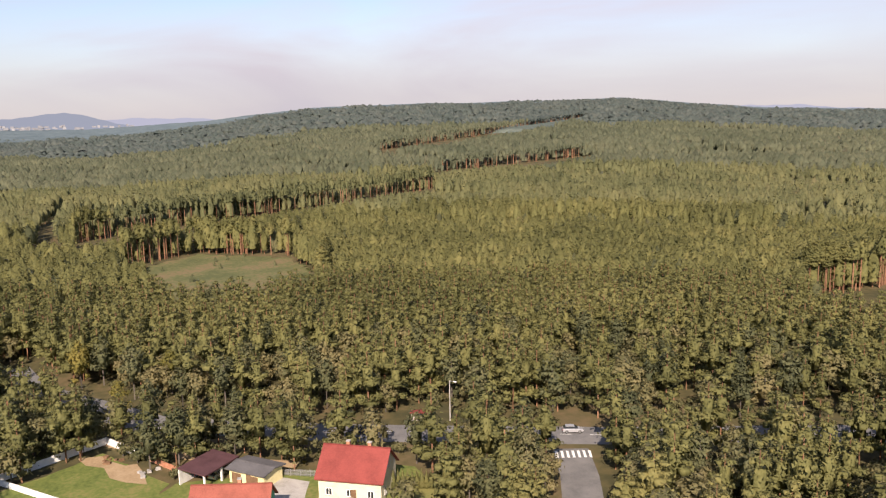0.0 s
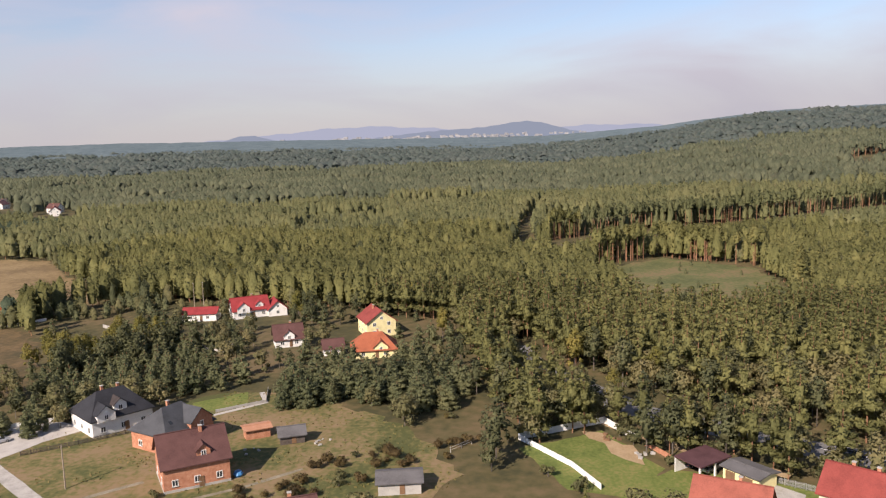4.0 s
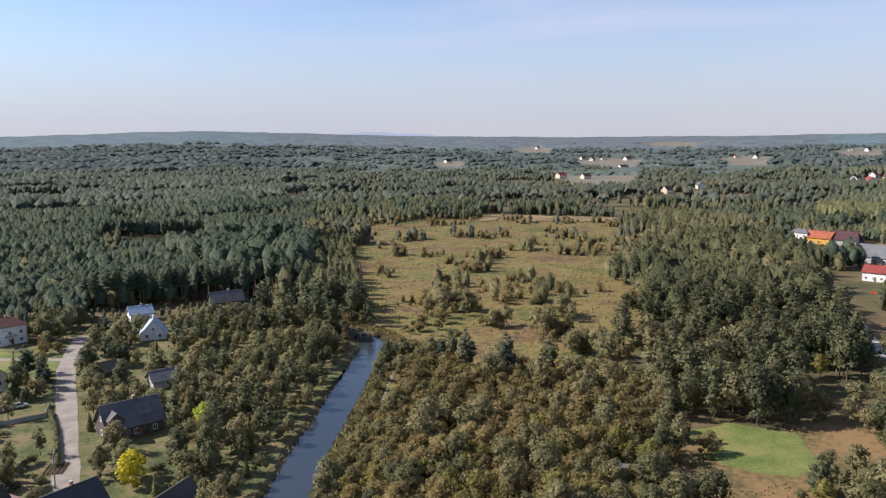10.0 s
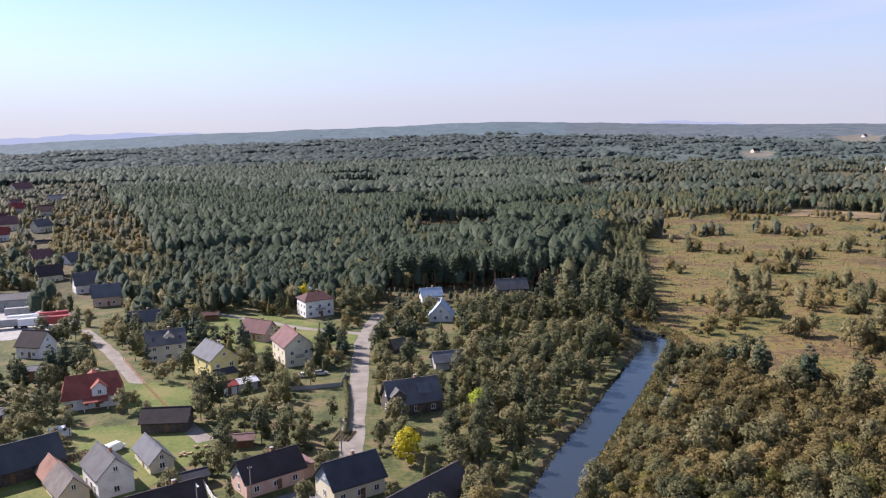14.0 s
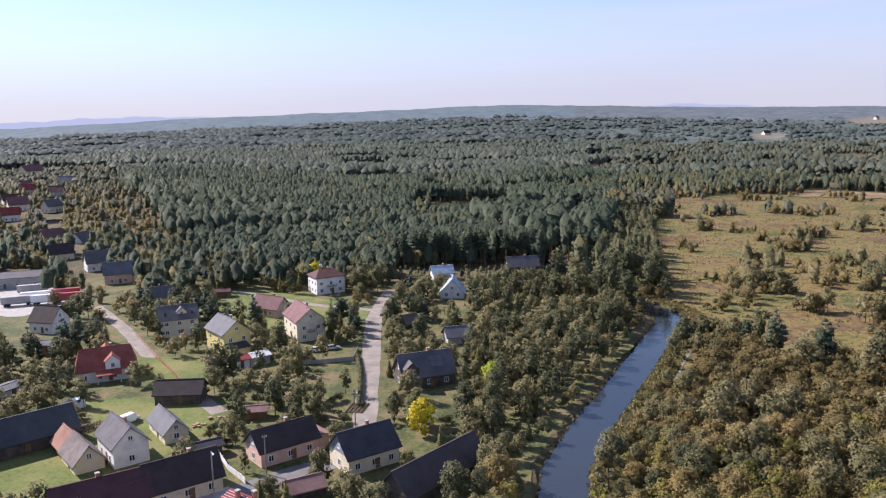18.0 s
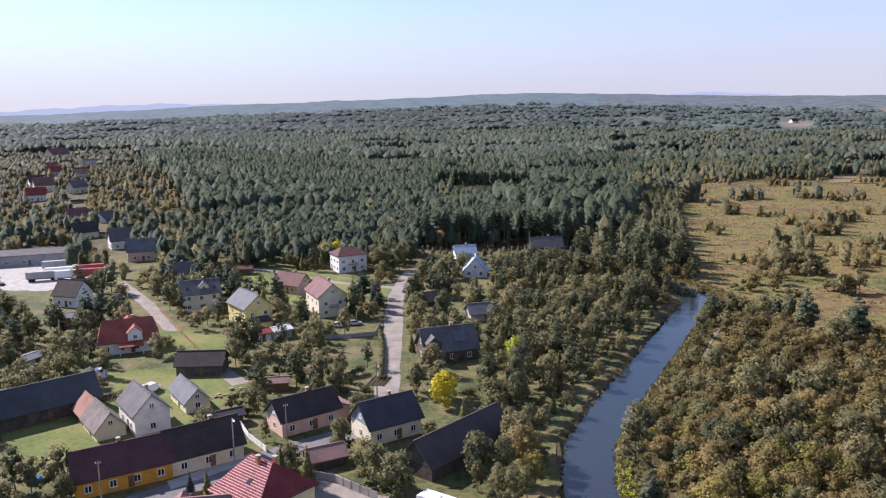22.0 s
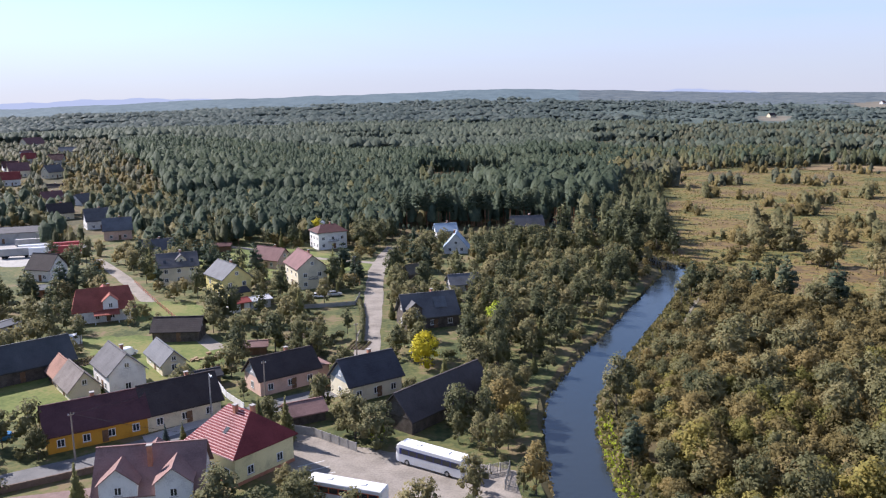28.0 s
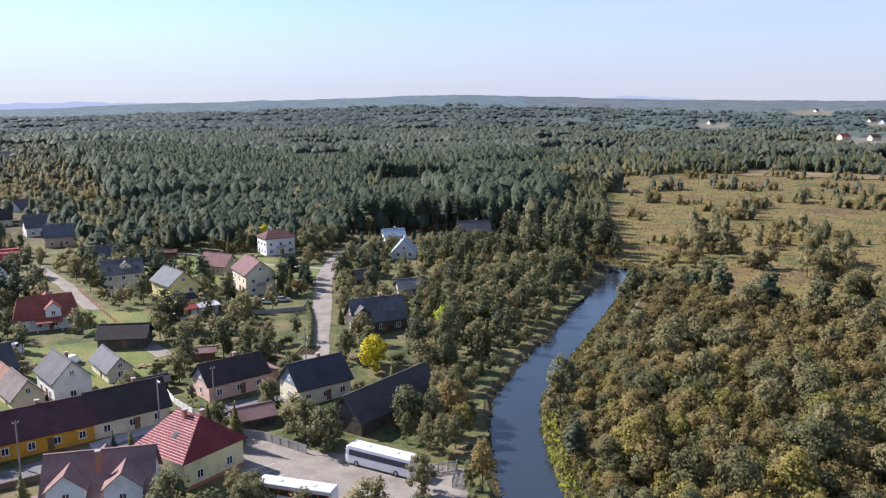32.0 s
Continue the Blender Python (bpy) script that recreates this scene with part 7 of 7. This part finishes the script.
special("spruce", -49.5, 127, 0.4, PINE, "small dark spruce in a front garden", "spruce_tree")
special("broad", -65, 330, 0.9, YELLOW, "yellow-green tree beside the white house")
special("broad", -67, 203, 1.05, LEAF_DARK, "large dark spreading tree beside the lane")
special("broad", -60, 259, 0.8, LEAF_DARK, "dark green tree beside the yellow house")
special("broad", -16, 187, 0.8, LEAF, "wide light green tree beside the road")
special("broad", -82, 240, 0.6, LEAF, "olive green garden tree by the lane")
for bx, by, bs in ((300, 100, 0.9), (334, 78, 1.0), (292, 34, 0.85), (312, 58, 0.9), (272, 42, 0.8), (345, 120, 1.0), (226, 18, 0.9), (236, 0, 0.95), (206, -8, 0.75), (222, -20, 0.85), (262, 150, 0.8), (360, 150, 0.95), (246, 165, 0.75), (232, 150, 0.75)):
    special("tall", bx, by, bs, BIRCH, "yellowing birch among darker pines", "birch_tree")
for gx_, gy_, gs_, gm_ in ((166, 190, 0.75, WILLOW), (150, 214, 0.8, WILLOW), (190, 236, 0.8, LEAF), (140, 176, 0.65, LIME), (206, 232, 0.8, RUST), (176, 172, 0.7, BIRCH), (198, 258, 0.8, BIRCH), (158, 160, 0.6, BIRCH)):
    special("broad", gx_, gy_, gs_, gm_, "lighter broadleaf tree standing out in the grove")
special("tall", 215, 262, 0.85, RUST, "rust brown autumn tree in the grove")
special("tall", 186, 214, 0.7, RUST, "reddish autumn tree in the dark grove")
special("broad", 5, 152, 0.6, LEAF, "leaning leafy tree on the bank")
for i in range(9):
    special("spruce", 151 - 0.35 * i, -51 - 0.75 * i, 0.34, PINE, "clipped dark thuja in a hedge row", "thuja")

# a loose stand of birches in the dry pasture
for i in range(20):
    bx, by = 234 + 2.0 * i + 3.0 * math.sin(5.1 * i), 160 - 1.1 * i + 4.5 * math.sin(3.3 * i + 1)
    special("tall", bx, by, 0.62 + 0.14 * math.sin(2.3 * i), BIRCH, "slender yellowing birch in dry pasture", "birch_tree")

# reeds along the water and tussocks over the meadow


def tufts(name, pts, size, material, label, high=1.0):
    n = len(pts)
    z = ground_z(pts[:, 0], pts[:, 1]) + size * 0.25 * high
    c = np.stack([pts[:, 0], pts[:, 1], z], 1)
    d = rng.normal(0, 1, (n, 3))
    d[:, 2] = 0.35 / high
    q = leaf_quads(c, d, size)
    q = q.reshape(-1, 4, 3)
    return tagged(new(name, quads_mesh(name, loose(q.reshape(-1, 3)), material)), label, "grass", kind="stuff")


pp = grid(60, 380, 190, 680, 1.7)
pp = pp[inside(pp, MEADOW_POLY) & clumpy(pp, 7, -0.12) & (rt.uniform(0, 1, len(pp)) < 0.8)]
tufts("tussock_grass", pp, 0.5, REED, "dry tussocks and sedge across the meadow")
pp = grid(0, 110, 80, 330, 0.62)
dd = line_distance(pp, RIVER)
pp = pp[(dd > RIVER_HALF + 0.2) & (dd < RIVER_HALF + np.where(pp[:, 0] > np.interp(pp[:, 1], [p[1] for p in RIVER], [p[0] for p in RIVER]), 7.5, 1.2)) & (rt.uniform(0, 1, len(pp)) < 0.8)]
tufts("reeds", pp, 0.6, REED, "pale reeds along the river banks", 1.6)
lush = grid(14, 32, 88, 140, 0.5)
ld = line_distance(lush, RIVER)
lush = lush[(ld > RIVER_HALF + 0.1) & (ld < RIVER_HALF + 3.6) & (lush[:, 0] > 15) & (rt.uniform(0, 1, len(lush)) < 0.8)]
tufts("water_plants", lush, 0.42, LIME, "lush bright green water plants at the bank", 1.3)
pp = np.concatenate([grid(100, 215, 20, 150, 1.7), grid(60, 172, 40, 146, 1.9)])
pp = pp[(inside(pp, OPENB_POLY) | inside(pp, ROUGH_B)) & (line_distance(pp, ROAD_B) > 3.2) & ~inside(pp, LAWN_POLY)]
pp = pp[clumpy(pp, 9, 0.05)]
tufts("rough_grass", pp, 0.4, REED, "rough dry grass and weeds on open plots")


# the small town under the far hills, its walls greyed blue for haze
tv, tq = [], []
for i in range(150):
    a = radians(random.gauss(6, 5.5))
    r = random.uniform(4560, 4740)
    w, d, hh = random.uniform(10, 26), random.uniform(8, 14), random.uniform(6, 14)
    x, y, z = r * math.cos(a), r * math.sin(a), 56 + (r - 4560) * 0.10 + random.uniform(0, 6)
    k = len(tv)
    tv += [(x + sx * d / 2, y + sy * w / 2, z + sz * hh - 6) for sz in (0, 1) for sx, sy in ((-1, -1), (1, -1), (1, 1), (-1, 1))]
    tq += [(k + 4, k + 5, k + 6, k + 7), (k, k + 1, k + 5, k + 4), (k + 1, k + 2, k + 6, k + 5), (k + 2, k + 3, k + 7, k + 6), (k + 3, k, k + 4, k + 7)]
tagged(new("far_town", mesh_from("far_town", tv, tq, mat("hazy_far_walls", [(0.14, 0.15, 0.17), (0.24, 0.245, 0.26), (0.36, 0.36, 0.37)], 0.9, 0.02, 0.1, 0))), "pale buildings of a distant town under hills", "town", kind="stuff")

# what stands about the street and the yard
shed = house(-32.2, 138.6, 30, 6.4, 5.0, 2.0, 3.3, DARKWOOD, R_MAROON, "low brown lean-to shed behind a concrete fence", name="shed", category="shed", wins=(0, 0), chimneys=(), door=False)
strip("path", BANK_TRACK, 0.8, 0.045, DIRT, "narrow trodden path beside the river", "path", wobble=0.4)
fence([(-32.9, 151.8), (-26, 155.5), (-19.9, 159.0)], "brown board fence along the street", WOOD, 1.1, 2.4)
tarp = base("tarpaulin", -81, 130.2, 20, "bright blue tarpaulin over a garden heap", "tarpaulin")
put("sheet", quads_mesh("sheet", (tarp_v * np.array([1.6, 1.2, 0.8]) + np.array([0, 0, 0.6]), tarp_q), MATS["blue_tarp"]), tarp)
for i in range(5):
    m = put("parking_line", cached("parking", lambda: boxes("parking_line", [(-2.2, -0.05, 0, 2.2, 0.05, 0.012)], WHITE)), None, pose(-27.5 + 1.2 * i, 120.5 - 1.9 * i, 0.058, 0, 0, 30))
    tagged(m, "faded white parking line on the yard", "road marking", "parking lines", kind="structure")


def hedge(line, wide, high, leaf, label):
    ob = base("hedge", line[0][0], line[0][1], 0, label, "hedge")
    lobes = []
    for a, b in zip(line, line[1:]):
        n = max(2, int(math.dist(a, b) / 0.9))
        for i in range(n):
            u = i / n
            lobes.append((a[0] + (b[0] - a[0]) * u - line[0][0], a[1] + (b[1] - a[1]) * u - line[0][1], high * 0.5, wide * 0.6, high * 0.52))
    put("foliage", quads_mesh("hedge_leaves", crown(len(lobes) * 40, lobes, 0.22, 0.0, 2, 0.9), leaf, True), ob)


hedge([(-50.5, 113.2), (-44, 114.0), (-39.5, 111.4)], 1.6, 2.2, LEAF_DARK, "tall clipped dark green hedge behind the house")
hedge([(-33, 222), (-30, 205), (-27.5, 182)], 1.2, 1.3, LEAF_DARK, "low dark hedge along the village road")
hedge([(-75, 340), (-62, 333), (-50, 330)], 1.8, 3.0, PINE, "row of dark thuja round the white house")

# sheds, a greenhouse and stacks in the gardens
house(-118, 193.5, 70, 7, 5, 2.5, 3.0, W_WHITE, R_PALE, "small white flat-roofed garage by the gardens", name="garage", category="garage", wins=(1, 0), chimneys=())
house(-116.5, 291, 25, 11, 7.5, 4.2, 7.4, W_CREAM, R_GREY, "small cream house with a grey gabled roof", wins=(2, 1))
house(-20.5, 256, 40, 5, 4, 2.0, 4.2, DARKWOOD, mat("mossy_boards", [(0.09, 0.08, 0.06), (0.15, 0.13, 0.10)], 0.95, 0.5, 5, 0.3), "small old wooden hut with a steep roof", name="shed", category="shed", wins=(0, 0), chimneys=())
house(-56, 156.2, 34, 6.5, 3.6, 2.2, 3.0, DARKWOOD, R_SLATE, "low lean-to shed behind the cottages", name="shed", category="shed", wins=(0, 0), chimneys=())
house(-50.5, 177, 10, 4.6, 3.0, 2.1, 2.8, WOOD, R_MAROON, "small brown wood store in a garden", name="shed", category="shed", wins=(0, 0), chimneys=(), door=False)
heap(-59, 175, 9, 2.2, 0.7, SAND, "heap of pale split firewood logs", "woodpile", "woodpile")
heap(-54.4, 168.3, 9, 1.8, 0.65, WOOD, "stack of old boards and firewood", "woodpile", "woodpile")
fence([(176, 28), (178.5, 26), (181, 24)], "short run of pale concrete posts and wire", CONCRETE, 1.2, 3.0, "rail")
strip("path", [(196, 89), (201, 84), (206, 79), (214, 83)], 1.4, 0.058, PAVING, "pale edging along a garden lawn", "path")
heap(174, 71, 7, 2.0, 0.5, CONCRETE, "scattered pale building blocks", "rubble_heap", "rubble")
fence([(286, 170), (270, 145), (262, 128), (252, 108)], "long pale concrete fence beside a lane", CONCRETE, 1.3, 3.2)
TRAILER_RED = mat("trailer_red", [(0.30, 0.05, 0.05), (0.38, 0.08, 0.07)], 0.5, 1, 6, 0.05)
g3 = base("greenhouse", -96.6, 184.9, 30, "small white plastic greenhouse in a garden", "greenhouse")
put("cover", loft("greenhouse_cover", [(-2.4, 1.2, 0, 1.9), (-2.3, 1.3, 0, 2.1), (2.3, 1.3, 0, 2.1), (2.4, 1.2, 0, 1.9)], WHITE), g3)
put("door", boxes("greenhouse_door", [(2.41, -0.4, 0.05, 2.46, 0.4, 1.7)], CONCRETE), g3)
for k, (x, y) in enumerate([(-169, 304), (-160, 309), (-172, 296), (-162, 298.5), (-155, 301), (-178, 318)]):
    tr = base("truck_trailer", x, y, 22, ("red" if k in (1, 4) else "grey" if k in (2, 5) else "white") + " box trailer parked in a depot", "trailer", "parked trailers")
    put("box", loft("trailer_box", [(-5.5, 1.2, 1.1, 3.7), (5.5, 1.2, 1.1, 3.7)], TRAILER_RED if k in (1, 4) else W_GREY if k in (2, 5) else PAINT_WHITE), tr)
    for u in (-4.2, -3.0, 3.6):
        for sy in (-1.0, 1.0):
            put("wheel", tyre_mesh()[0], tr, pose(u, sy, 0.5) @ Matrix.Scale(1.5, 4))
    put("frame", boxes("trailer_frame", [(-5.2, -0.6, 0.75, 5.2, 0.6, 1.1)], RUBBER), tr)
    HOUSE_SPOTS.append((x, y, 8))

# lean-tos, a balcony, porches and skylights on the village houses
h = by_label("yellow two-storey house with a pale grey roof")
put("annex", boxes("annex", [(6.27, -3.6, 0, 9.4, 2.4, 2.5)], W_YELLOW), h)
put("annex_roof", slab("annex_roof", [(6.27, -3.9, 3.5), (6.27, 2.7, 3.5), (9.8, 2.7, 2.5), (9.8, -3.9, 2.5)], 0.18, R_SLATE), h)
h = by_label("cream three-storey house with a faded pink roof")
bal = put("balcony", boxes("balcony_floor", [(7.02, -1.4, 3.0, 8.2, 1.4, 3.15)], CONCRETE), h)
put("railing", boxes("balcony_railing", [(8.14, -1.4, 3.15, 8.2, 1.4, 3.2), (8.14, -1.4, 3.95, 8.2, 1.4, 4.0), (7.02, -1.4, 3.95, 8.14, -1.35, 4.0), (7.02, 1.35, 3.95, 8.14, 1.4, 4.0)] + [(8.15, -1.4 + 0.2 * k, 3.2, 8.19, -1.36 + 0.2 * k, 3.95) for k in range(15)], RUBBER), bal)
h = by_label("white two-storey house with a brown roof")
bal = put("balcony", boxes("balcony_floor", [(-2.0, -6.3, 3.0, 2.0, -5.03, 3.15)], CONCRETE), h)
put("railing", boxes("balcony_railing", [(-2.0, -6.3, 3.9, 2.0, -6.24, 3.96)] + [(-2.0 + 0.25 * k, -6.29, 3.15, -1.96 + 0.25 * k, -6.25, 3.9) for k in range(17)], RUBBER), bal)
h = by_label("tall cream house with a grey roof and skylights")
for u in (-4.0, 4.2):
    put("skylight", boxes("skylight", [(-0.4, -0.6, -0.05, 0.4, 0.6, 0.07)], PANE), h, pose(u, -3.0, 7.15, 37, 0, 0))
h = by_label("pale yellow house with a red tiled roof and two chimneys")
porch = put("porch", boxes("porch_floor", [(-7.4, -4.6, 0, -5.58, -1.2, 0.9)], BRICK), h)
for y in (-4.4, -1.5):
    put("column", boxes("porch_column", [(-7.3, y - 0.12, 0.9, -7.06, y + 0.12, 3.1)], WHITE), porch)
put("porch_roof", slab("porch_roof", [(-5.56, -4.9, 3.7), (-5.56, -0.9, 3.7), (-7.8, -0.9, 3.1), (-7.8, -4.9, 3.1)], 0.16, R_RED), porch)
h = by_label("pink cottage with a dark roof and cream gable")
put("annex", boxes("annex", [(6.32, -2.6, 0, 9.2, 2.6, 2.9)], W_PINK), h)
put("annex_roof", slab("annex_roof", [(6.32, -2.9, 3.5), (9.6, -2.9, 3.0), (9.6, 2.9, 3.0), (6.32, 2.9, 3.5)], 0.18, R_MAROON), h)
h = by_label("old dark wooden farmhouse with a patched grey roof")
put("roof_patch", slab("roof_patch", [(1.0, -3.4, 4.9), (4.2, -3.4, 4.9), (4.2, -1.2, 7.2), (1.0, -1.2, 7.2)], 0.05, R_PALE), h)
for hx, hy, hr in ((-60, 222, 40), (-88, 246, 10), (-86, 172, 60), (-28, 182, 80), (-44, 190, 25)):
    bed = base("garden_bed", hx, hy, hr, "dug brown vegetable bed with green rows", "garden bed")
    put("soil", boxes("soil", [(-3.2, -2.2, -0.05, 3.2, 2.2, 0.13)], mat("dug_soil", [(0.07, 0.048, 0.03), (0.12, 0.085, 0.055)], 0.95, 1.0, 5, 0.5)), bed)
    for k in range(5):
        lobes = [(-2.8 + 0.7 * j, -1.8 + 0.9 * k, 0.28, 0.3, 0.26) for j in range(9)]
        put("plant_row", quads_mesh("plant_row", crown(90, lobes, 0.12, 0.0, 1, 0.8), LEAF, True), bed)["kind"] = "stuff"
    HOUSE_SPOTS.append((hx, hy, 4.5))

patch("yard", [(-206, 284), (-160, 278), (-146, 300), (-160, 326), (-204, 342)], 0.052, CONCRETE, "pale concrete depot yard with trailers", "yard", 0.8)
plant_zones()
plant()
far_canopy()
